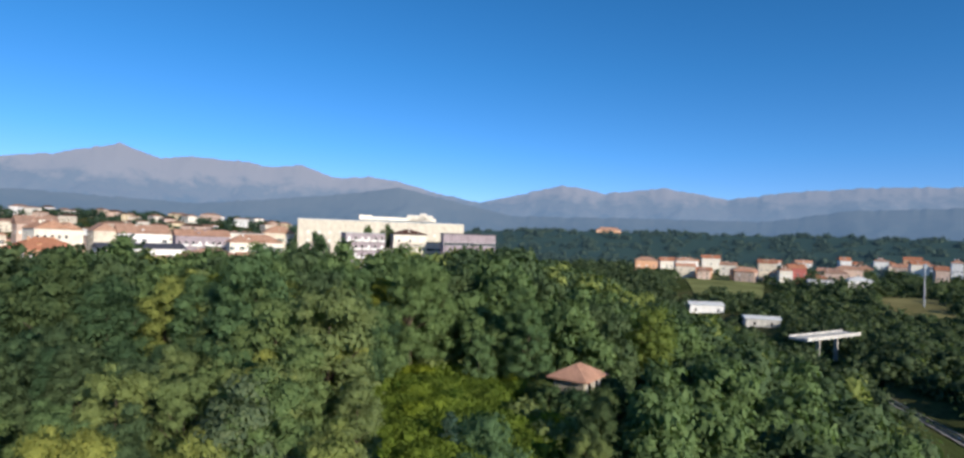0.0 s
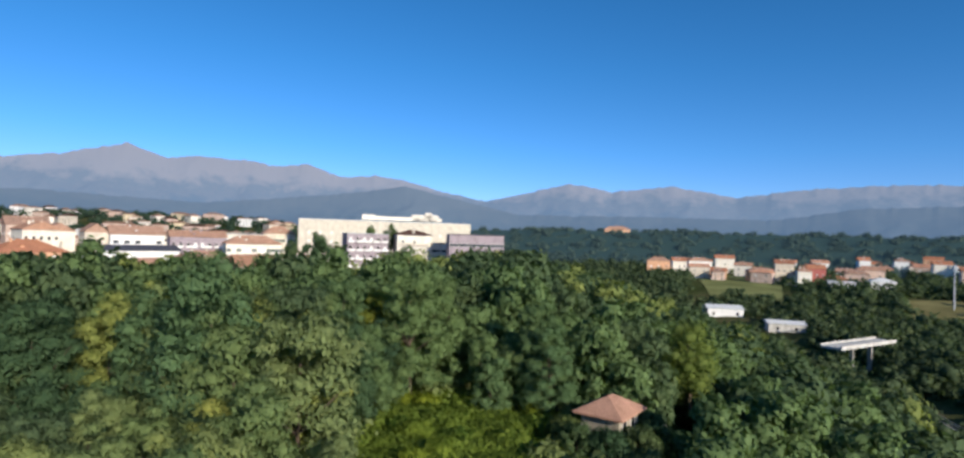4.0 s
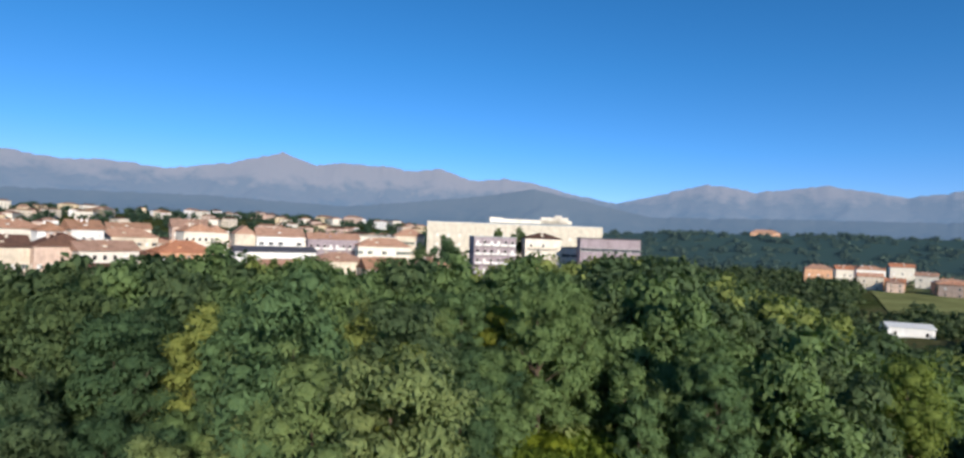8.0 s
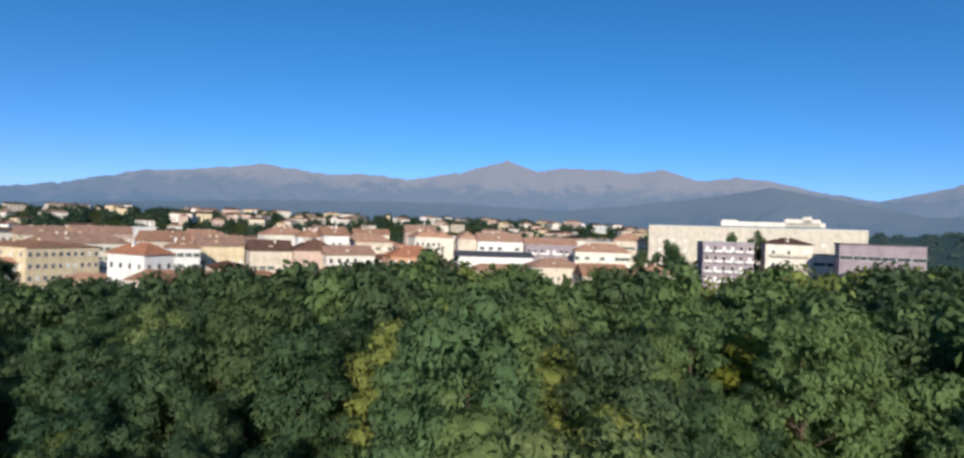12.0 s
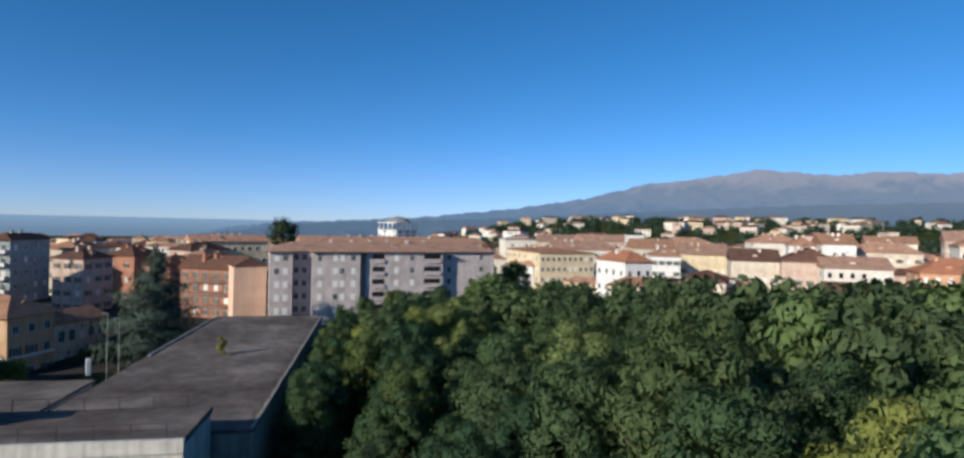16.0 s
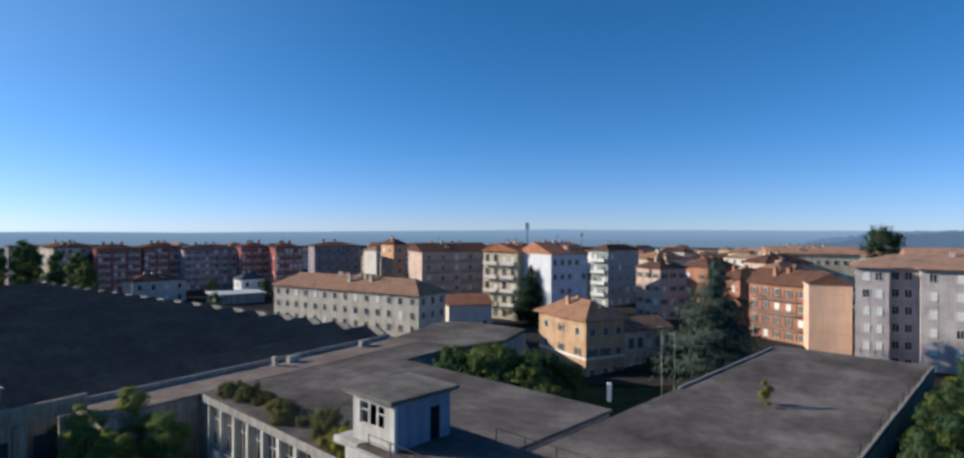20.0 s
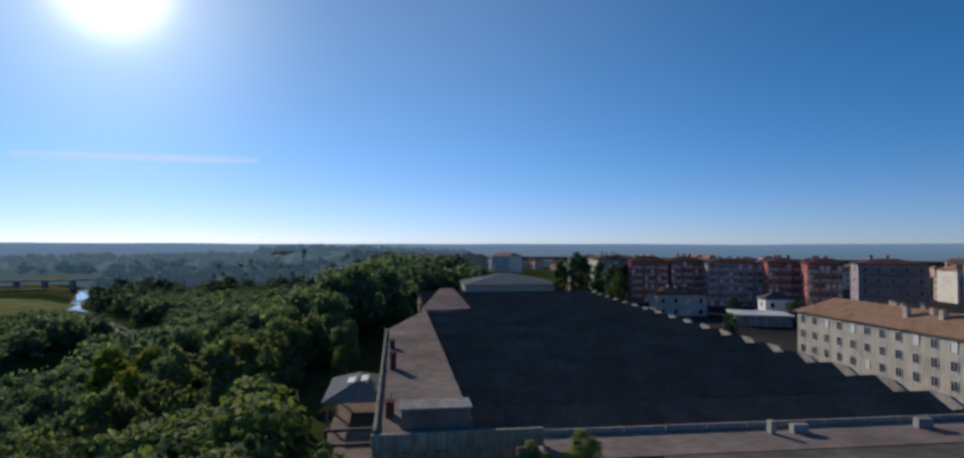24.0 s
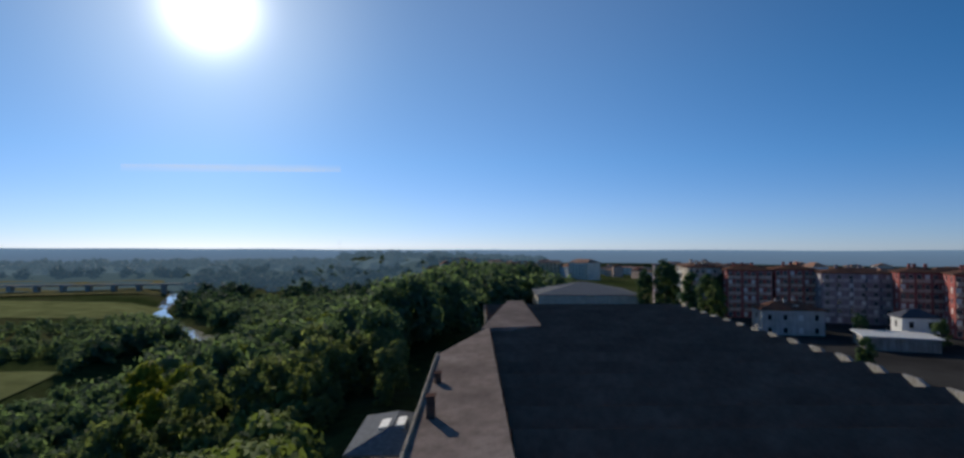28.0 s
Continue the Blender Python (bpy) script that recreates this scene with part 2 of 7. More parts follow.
MAT = {
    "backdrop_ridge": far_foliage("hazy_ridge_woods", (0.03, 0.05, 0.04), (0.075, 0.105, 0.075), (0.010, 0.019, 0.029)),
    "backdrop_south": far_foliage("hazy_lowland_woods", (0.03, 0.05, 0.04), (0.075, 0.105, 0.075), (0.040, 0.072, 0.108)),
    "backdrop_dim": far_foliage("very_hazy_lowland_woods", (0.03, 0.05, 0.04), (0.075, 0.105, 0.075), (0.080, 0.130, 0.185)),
    "grey": plaster("grey_lilac_render", (0.55, 0.49, 0.48)),
    "cream": plaster("old_cream_render", (0.62, 0.57, 0.48), 0.7, 0.5),
    "white": plaster("white_render", (0.78, 0.77, 0.75), 0.85, 0.2),
    "ivory": plaster("ivory_render", (0.76, 0.71, 0.62), 0.85, 0.25),
    "sand": plaster("sand_render", (0.68, 0.60, 0.49)),
    "yellow": plaster("yellow_render", (0.74, 0.62, 0.42)),
    "ochre": plaster("ochre_render", (0.60, 0.40, 0.25)),
    "peach": plaster("peach_render", (0.72, 0.42, 0.26)),
    "terracotta": plaster("terracotta_render", (0.46, 0.23, 0.155)),
    "palepeach": plaster("pale_peach_render", (0.74, 0.50, 0.37), 0.85, 0.15),
    "pink": plaster("pink_render", (0.62, 0.47, 0.39)),
    "red": plaster("brick_red_render", (0.40, 0.135, 0.12)),
    "mauve": plaster("mauve_render", (0.36, 0.30, 0.33)),
    "teal": plaster("grey_green_render", (0.36, 0.41, 0.40)),
    "bluewhite": plaster("cool_white_render", (0.62, 0.63, 0.66), 0.88, 0.15),
    "chalk": plaster("chalky_white_wash", (0.60, 0.58, 0.54), 0.7, 0.55),
    "leaf_weed": leafage("dry_olive_weeds", (0.10, 0.095, 0.042), (0.16, 0.145, 0.065), (0.25, 0.21, 0.10), 0.15),
    "carpaint": flat("silver_car_paint", (0.55, 0.56, 0.57), 0.25, 0.3, 0.03),
    "carpaint_dark": flat("dark_car_paint", (0.03, 0.035, 0.05), 0.25, 0.2, 0.05),
    "rubber": flat("tyre_rubber", (0.02, 0.02, 0.02), 0.9),
    "stucco": plaster("dull_cream_render", (0.66, 0.60, 0.50), 0.8, 0.4),
    "yard": flat("grey_yards_and_streets", (0.048, 0.046, 0.044), 0.95, 0, 0.35, 0.06),
    "concrete": plaster("grey_concrete", (0.40, 0.38, 0.35), 0.65, 0.7),
    "stone": plaster("weathered_stone", (0.42, 0.38, 0.31), 0.6, 0.8),
    "tile": tile_roof("clay_tile", (0.42, 0.26, 0.19), (0.25, 0.16, 0.12)),
    "tile_new": tile_roof("new_clay_tile", (0.44, 0.20, 0.12), (0.28, 0.14, 0.09)),
    "tile_old": tile_roof("brown_clay_tile", (0.35, 0.21, 0.145), (0.19, 0.115, 0.08)),
    "tile_dark": tile_roof("dark_brown_tile", (0.15, 0.085, 0.065), (0.08, 0.055, 0.05)),
    "tile_faded": tile_roof("faded_orange_tile", (0.56, 0.31, 0.21), (0.36, 0.20, 0.14)),
    "slate": flat("dark_sheet_roof", (0.07, 0.07, 0.085), 0.6),
    "sheet": flat("grey_sheet_roof", (0.20, 0.205, 0.21), 0.75),
    "pale": flat("pale_sheet_roof", (0.62, 0.62, 0.60), 0.6),
    "lot": roofing("grey_bitumen_roof", (0.150, 0.130, 0.120), (0.088, 0.076, 0.071), (0.245, 0.215, 0.195)),
    "screed": roofing("pale_screed_roof", (0.26, 0.205, 0.175), (0.19, 0.15, 0.13), (0.33, 0.27, 0.235)),
    "slab": roofing("grey_roof_slab", (0.185, 0.170, 0.150), (0.12, 0.11, 0.10), (0.25, 0.23, 0.20)),
    "saw": roofing("dark_shed_roof", (0.185, 0.114, 0.084), (0.145, 0.090, 0.068), (0.225, 0.142, 0.105), 0.15),
    "glass": flat("window_glass", (0.05, 0.06, 0.07), 0.12, 0.0, 0.3, 0.3),
    "frame": flat("painted_window_frame", (0.62, 0.60, 0.56), 0.6),
    "shutter": flat("closed_roller_shutter", (0.72, 0.71, 0.68), 0.6, 0, 0.1),
    "wood": flat("dark_shutter_wood", (0.12, 0.075, 0.045), 0.7),
    "green": flat("green_shutter_paint", (0.07, 0.12, 0.08), 0.6),
    "iron": flat("rusty_railing_iron", (0.07, 0.055, 0.05), 0.7, 0.3),
    "galv": flat("galvanised_steel", (0.45, 0.46, 0.47), 0.45, 0.7),
    # near-black colour stands in for the unlit inside of openings
    "dark": flat("opening_shade_black", (0.02, 0.02, 0.022), 0.9),
    "bluepaint": plaster("faded_blue_render", (0.30, 0.34, 0.42), 0.75, 0.5),
    "bark": flat("bark", (0.10, 0.075, 0.055), 0.95, 0, 0.4, 4),
    "leaf": leafage("broad_leaves", (0.140, 0.180, 0.072), (0.174, 0.218, 0.086), (0.214, 0.258, 0.104), 0.3),
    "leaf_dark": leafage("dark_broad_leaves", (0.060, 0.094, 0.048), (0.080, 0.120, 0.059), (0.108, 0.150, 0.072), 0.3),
    # paler grey-green and more translucent to put valley haze into the leaves
    "leaf_valley": leafage("haze_paled_valley_leaves", (0.11, 0.145, 0.10), (0.16, 0.195, 0.13), (0.22, 0.25, 0.155), 0.55),
    "leaf_gold": leafage("golden_green_leaves", (0.20, 0.21, 0.045), (0.26, 0.26, 0.06), (0.32, 0.31, 0.08)),
    "leaf_yellow": leafage("yellowing_leaves", (0.13, 0.155, 0.03), (0.18, 0.205, 0.042), (0.235, 0.25, 0.058)),
    "leaf_rust": leafage("rusty_autumn_leaves", (0.06, 0.05, 0.02), (0.14, 0.09, 0.03), (0.22, 0.15, 0.06)),
    "needle": leafage("dark_needles", (0.010, 0.022, 0.014), (0.022, 0.042, 0.026), (0.045, 0.065, 0.040), 0.1),
    "cedar": leafage("grey_green_needles", (0.06, 0.072, 0.056), (0.105, 0.118, 0.092), (0.15, 0.16, 0.125), 0.2),
    "leaf_hedge": leafage("dull_hedge_leaves", (0.055, 0.085, 0.036), (0.080, 0.116, 0.050), (0.115, 0.150, 0.068), 0.25),
    "leaf_blue": leafage("blue_green_leaves", (0.07, 0.11, 0.085), (0.10, 0.15, 0.115), (0.14, 0.19, 0.14)),
    # distance haze mixed into the leaf colours as a dull blue-green
    "leaf_far": leafage("haze_tinted_far_leaves", (0.032, 0.056, 0.042), (0.062, 0.098, 0.070), (0.105, 0.145, 0.095)),
    "bush": leafage("bright_scrub_leaves", (0.115, 0.165, 0.028), (0.155, 0.215, 0.036), (0.20, 0.26, 0.05)),
    "water": flat("river_water", (0.05, 0.06, 0.06), 0.07, 0, 0.3, 0.1),
    "gravel": flat("river_gravel", (0.25, 0.24, 0.21), 0.95, 0, 0.3, 0.4),
    "asphalt": flat("asphalt", (0.06, 0.06, 0.06), 0.9, 0, 0.25, 0.5),
    "meadow": flat("mown_meadow", (0.18, 0.19, 0.075), 0.95, 0, 0.35, 0.05),
    "drymeadow": flat("dry_meadow", (0.18, 0.16, 0.07), 0.95, 0, 0.35, 0.05),
}


def ground_material():
    m, n, l, b = shader("ground_of_grass_earth_and_yards", 0.95)
    big = noise_tex(n, l, 0.012, 6, 0.7)
    col = ramp(n, l, big.outputs["Fac"], ((0.35, (0.03, 0.045, 0.015)), (0.5, (0.055, 0.07, 0.025)), (0.62, (0.10, 0.095, 0.045))))
    mid = noise_tex(n, l, 0.35, 6, 0.7)
    sp = ramp(n, l, mid.outputs["Fac"], ((0.3, (0.5, 0.5, 0.5)), (0.65, (1.15, 1.15, 1.15))))
    l.new(mix(n, l, col, sp, 0.8, "MULTIPLY"), b.inputs["Base Color"])
    g = noise_tex(n, l, 3.0, 4)
    bump(n, l, b, g.outputs["Fac"], 0.6, 0.2)
    return m


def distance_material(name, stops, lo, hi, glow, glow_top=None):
    """Far mountains: bare rock above, woods below; emission puts the faint blue haze of miles of air into the surface.
    """
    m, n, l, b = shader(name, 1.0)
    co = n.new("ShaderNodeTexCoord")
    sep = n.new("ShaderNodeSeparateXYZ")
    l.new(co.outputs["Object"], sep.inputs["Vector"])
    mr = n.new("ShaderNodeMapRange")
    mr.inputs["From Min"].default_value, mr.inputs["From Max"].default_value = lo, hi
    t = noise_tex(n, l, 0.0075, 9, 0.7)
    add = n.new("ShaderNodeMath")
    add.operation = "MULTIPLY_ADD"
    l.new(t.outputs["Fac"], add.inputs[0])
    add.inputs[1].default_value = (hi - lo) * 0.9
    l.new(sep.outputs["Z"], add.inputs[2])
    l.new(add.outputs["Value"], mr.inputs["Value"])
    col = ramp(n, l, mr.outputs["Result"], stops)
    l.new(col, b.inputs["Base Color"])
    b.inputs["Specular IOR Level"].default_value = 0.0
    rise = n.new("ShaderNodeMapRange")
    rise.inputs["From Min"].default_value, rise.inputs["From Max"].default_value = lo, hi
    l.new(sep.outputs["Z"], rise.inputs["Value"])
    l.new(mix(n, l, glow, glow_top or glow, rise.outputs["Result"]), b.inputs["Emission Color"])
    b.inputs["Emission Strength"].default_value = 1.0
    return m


# blue emission of these sheets stands in for lowland haze
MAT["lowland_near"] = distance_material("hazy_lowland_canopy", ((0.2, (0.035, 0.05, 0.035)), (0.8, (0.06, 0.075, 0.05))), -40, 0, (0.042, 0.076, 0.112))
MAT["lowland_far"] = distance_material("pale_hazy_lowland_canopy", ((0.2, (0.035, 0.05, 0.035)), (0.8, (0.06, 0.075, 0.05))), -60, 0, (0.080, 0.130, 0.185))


# ---- building blocks ----
class Geo:
    """Collects faces, each with a material's place in the list."""

    def __init__(self):
        self.v, self.f, self.m = [], [], []

    def poly(self, pts, m=0):
        i = len(self.v)
        self.v += [tuple(q) for q in pts]
        self.f.append(tuple(range(i, i + len(pts))))
        self.m.append(m)

    def hexa(self, low, top, m=0):
        """A solid between two loops of the same length."""
        i, k = len(self.v), len(low)
        self.v += [tuple(q) for q in low] + [tuple(q) for q in top]
        self.f += [tuple(range(i + k - 1, i - 1, -1)), tuple(range(i + k, i + 2 * k))]
        self.f += [(i + a, i + (a + 1) % k, i + k + (a + 1) % k, i + k + a) for a in range(k)]
        self.m += [m] * (k + 2)

    def box(self, x0, y0, z0, x1, y1, z1, m=0):
        loop = ((x0, y0), (x1, y0), (x1, y1), (x0, y1))
        self.hexa([(x, y, z0) for x, y in loop], [(x, y, z1) for x, y in loop], m)

    def bevel_box(self, x0, y0, z0, x1, y1, z1, c=0.03, m=0):
        """A box whose upper edges are worn off."""
        a = ((x0, y0), (x1, y0), (x1, y1), (x0, y1))
        b = ((x0 + c, y0 + c), (x1 - c, y0 + c), (x1 - c, y1 - c), (x0 + c, y1 - c))
        i = len(self.v)
        self.v += [(x, y, z0) for x, y in a] + [(x, y, z1 - c) for x, y in a] + [(x, y, z1) for x, y in b]
        self.f += [(i + 3, i + 2, i + 1, i), (i + 8, i + 9, i + 10, i + 11)]
        for r in (0, 4):
            self.f += [(i + r + k, i + r + (k + 1) % 4, i + r + 4 + (k + 1) % 4, i + r + 4 + k) for k in range(4)]
        self.m += [m] * 10

    def rod(self, a, b, r0, r1=None, sides=6, m=0):
        a, b = Vector(a), Vector(b)
        r1 = r0 if r1 is None else r1
        q = (b - a).to_track_quat("Z", "Y")
        ring = [(math.cos(2 * math.pi * k / sides), math.sin(2 * math.pi * k / sides)) for k in range(sides)]
        self.hexa([a + q @ Vector((c * r0, s * r0, 0)) for c, s in ring], [b + q @ Vector((c * r1, s * r1, 0)) for c, s in ring], m)

    def mesh(self, name, *mats):
        me = bpy.data.meshes.new(name)
        me.from_pydata(self.v, [], self.f)
        for k in mats:
            me.materials.append(MAT[k] if isinstance(k, str) else k)
        if len(mats) > 1:
            me.polygons.foreach_set("material_index", self.m)
        me.update()
        return me


def part(name, geo, mats, parent, label="", m=None):
    """Links a Geo or a mesh as one object under a thing."""
    me = geo.mesh(name, *((mats,) if not isinstance(mats, tuple) else mats)) if isinstance(geo, Geo) else geo
    ob = new(name, me)
    ob.parent = parent
    if m is not None:
        ob.matrix_basis = m
    return tagged(ob, label)


def thing(name, label, category, m, group="", kind=""):
    ob = new(name)
    ob.empty_display_size = 0.5
    ob.matrix_basis = m
    return tagged(ob, label, category, group, kind)


def solid(name, geo, mats, label, category, m=None, group="", kind=""):
    ob = new(name, geo.mesh(name, *((mats,) if not isinstance(mats, tuple) else mats)) if isinstance(geo, Geo) else geo)
    if m is not None:
        ob.matrix_basis = m
    return tagged(ob, label, category, group, kind)


# ---- the lie of the land ----
def smooth(a, b, v):
    t = np.clip((v - a) / (b - a), 0, 1)
    return t * t * (3 - 2 * t)


def rim(y):
    """Where the plateau breaks off towards the river."""
    return np.interp(y, (-900, -300, -150, -100, -30, 0, 20, 45, 70, 100, 120, 200, 300, 600), (-330, -150, -95, -65, -36, -24, -6, 24, 56, 78, 92, 150, 190, 240))


def river_x(y):
    return np.interp(y, (-900, -603, -480, -362, -297, -220, -141, -60, 0, 71, 110, 160, 260, 500), (70, 47, 40, 6, -18, 20, 34, 80, 140, 192, 218, 240, 250, 330))


def land(x, y):
    """Height of the ground."""
    x, y = np.asarray(x, float), np.asarray(y, float)
    s = x - rim(y)
    floor = -22 + 8 * smooth(40, 170, y)
    z = smooth(-8, 70, s) * floor
    z = z - 5 * np.exp(-((x - river_x(y)) / 16) ** 2) * smooth(60, 90, s)
    z = z - 3.5 * np.exp(-((x + 105) ** 2 + (y - 55) ** 2) / 900)
    z = z + 2.2 * np.exp(-((x - 20) ** 2 + (y - 95) ** 2) / 2500)
    r, a = np.hypot(x, y), np.degrees(np.arctan2(-x, y))
    z = z + 9 * smooth(330, 520, r) * smooth(-25, -38, a) * smooth(-125, -95, a)
    z = z + 44 * np.exp(-((r - 1050) / 260) ** 2) * smooth(-12, -30, a) * smooth(-125, -95, a)
    z = z + 36 * np.exp(-((r - 900) / 240) ** 2) * smooth(-24, -6, a) * smooth(60, 35, a)
    z = z - 26 * smooth(380, 1300, r) * smooth(40, 60, a) * smooth(170, 140, a)
    z = z - 70 * smooth(1300, 4300, r)
    return z


def lift(x, y):
    return float(land(x, y))


def axis_steps():
    a = np.concatenate([np.arange(0, 260, 6.5), np.geomspace(260, 4900, 38)])
    return np.concatenate([-a[:0:-1], a])


def build_ground():
    ax = axis_steps()
    gx, gy = np.meshgrid(ax, ax, indexing="ij")
    gz = land(gx, gy)
    k = len(ax)
    v = np.stack([gx, gy, gz], -1).reshape(-1, 3)
    i = np.arange(k * k).reshape(k, k)
    f = np.stack([i[:-1, :-1], i[1:, :-1], i[1:, 1:], i[:-1, 1:]], -1).reshape(-1, 4)
    me = bpy.data.meshes.new("ground")
    me.from_pydata(v.tolist(), [], f.tolist())
    me.materials.append(ground_material())
    me.polygons.foreach_set("use_smooth", np.ones(len(f), bool))
    tagged(new("ground", me), "grass, earth and yards falling to a river valley", "ground", kind="structure")


build_ground()

# far mountains: heading and height in degrees of the crests that stand out
CRESTS = ((76, -1.2), (66, 0.0), (56, 0.6), (46.7, 1.65), (39.5, 2.8), (34, 4.2), (30, 4.6), (24.3, 5.45), (18.9, 4.8), (15.4, 5.05), (11.3, 4.7), (6.2, 5.6), (1.9, 6.85),
          (-1.2, 5.85), (-3.1, 6.25), (-8, 6.15), (-10.1, 5.85), (-12.8, 6.2), (-16, 5.15), (-19, 5.5), (-22, 5.1), (-26, 4.1), (-29.7, 3.4), (-34, 4.4),
          (-38, 5.35), (-41.7, 4.6), (-47.3, 5.15), (-52.8, 4.15), (-58.2, 4.85), (-64.7, 5.1), (-72, 4.9), (-85, 3.0), (-105, 1.0))
FOOTHILLS = ((76, -1.4), (64, 0.0), (48, 0.7), (36, 1.5), (22, 2.3), (8, 2.6), (-4, 2.2), (-16, 3.6), (-22, 4.6), (-26, 3.7), (-33, 2.2), (-44, 2.3), (-56, 2.2), (-62, 3.2), (-75, 3.6), (-90, 1.8), (-110, 0.4))


def range_of_hills(name, crests, radius, deep, rough, mat, label):
    heads = np.arange(-112, 76, 0.2)
    c = np.array(sorted(crests))
    high = np.interp(heads, c[:, 0], c[:, 1])
    rows, cols = 26, len(heads)
    v = []
    for r in range(rows):
        q = r / (rows - 1)
        dist = radius - deep * (1 - q)
        for hd, el in zip(heads, high):
            a = radians(hd)
            x, y = 10 - math.sin(a) * dist, 30 + math.cos(a) * dist
            top = 26 + math.tan(radians(el)) * radius
            n = noise.fractal(Vector((x * 0.0022, y * 0.0022, 3.7)), 0.7, 2.1, 6)
            ridge = abs(noise.noise(Vector((hd * 0.20, q * 1.1, 1.3)))) + 0.45 * abs(noise.noise(Vector((hd * 0.5 + q * 1.7, q * 5.0, 4.1))))
            n2 = noise.noise(Vector((hd * 0.9, 2.0, 0.0)))
            z = -60 + (top + 60) * (q ** 1.15) * (1 - 0.30 * (1 - q) * ridge * 2.2) + rough * n * (1 - q) * 1.3 + (n2 + 0.8 * noise.noise(Vector((hd * 2.4, 7.0, 0.0)))) * rough * 0.16 * q ** 8
            v.append((x, y, z))
    f = [(r * cols + k + 1, r * cols + k, (r + 1) * cols + k, (r + 1) * cols + k + 1) for r in range(rows - 1) for k in range(cols - 1)]
    me = bpy.data.meshes.new(name)
    me.from_pydata(v, [], f)
    me.materials.append(mat)
    me.polygons.foreach_set("use_smooth", np.ones(len(f), bool))
    tagged(new(name, me), label, "mountains", kind="structure")


# paler upper stops are bare rock with its sunlit streaks painted in
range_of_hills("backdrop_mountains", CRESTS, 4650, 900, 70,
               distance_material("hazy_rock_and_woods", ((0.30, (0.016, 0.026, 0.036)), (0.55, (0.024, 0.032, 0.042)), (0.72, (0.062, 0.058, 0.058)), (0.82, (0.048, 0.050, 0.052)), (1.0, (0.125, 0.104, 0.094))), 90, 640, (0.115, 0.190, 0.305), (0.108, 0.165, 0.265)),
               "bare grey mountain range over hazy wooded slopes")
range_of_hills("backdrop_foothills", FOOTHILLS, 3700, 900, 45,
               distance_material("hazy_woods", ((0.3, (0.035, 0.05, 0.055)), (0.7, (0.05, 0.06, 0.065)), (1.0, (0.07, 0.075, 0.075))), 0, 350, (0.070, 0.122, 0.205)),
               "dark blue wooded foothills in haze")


def build_plain():
    """The lowland at the horizon, its haze painted in as blue emission."""
    heads = np.arange(48, 262, 1.0)
    g = Geo()
    for r0, r1, z0, z1 in ((3300, 4300, -62, -40), (4300, 4750, -40, 30)):
        for a0, a1 in zip(heads[:-1], heads[1:]):
            q = []
            for a, r, z in ((a0, r0, z0), (a1, r0, z0), (a1, r1, z1), (a0, r1, z1)):
                wob = 5 * noise.noise(Vector((a * 0.12, 0, 0))) + float(np.interp(a, (95, 125, 170, 200), (0, -31, -31, -14))) if z > 0 else 0
                q.append((-math.sin(radians(a)) * r, math.cos(radians(a)) * r, z + wob))
            g.poly(q)
    low = Geo()
    for a0, a1 in zip(heads[:-1], heads[1:]):
        low.poly([(-math.sin(radians(a)) * r, math.cos(radians(a)) * r, z) for a, r, z in ((a0, 1700, -21), (a1, 1700, -21), (a1, 3300, -60), (a0, 3300, -60))])
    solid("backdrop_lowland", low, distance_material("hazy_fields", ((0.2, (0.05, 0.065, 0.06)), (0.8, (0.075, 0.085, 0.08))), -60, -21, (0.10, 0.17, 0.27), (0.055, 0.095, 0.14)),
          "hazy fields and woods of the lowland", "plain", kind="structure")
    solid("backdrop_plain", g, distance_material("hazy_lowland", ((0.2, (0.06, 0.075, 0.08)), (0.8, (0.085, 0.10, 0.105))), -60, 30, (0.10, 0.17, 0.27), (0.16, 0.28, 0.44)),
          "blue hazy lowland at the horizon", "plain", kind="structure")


build_plain()


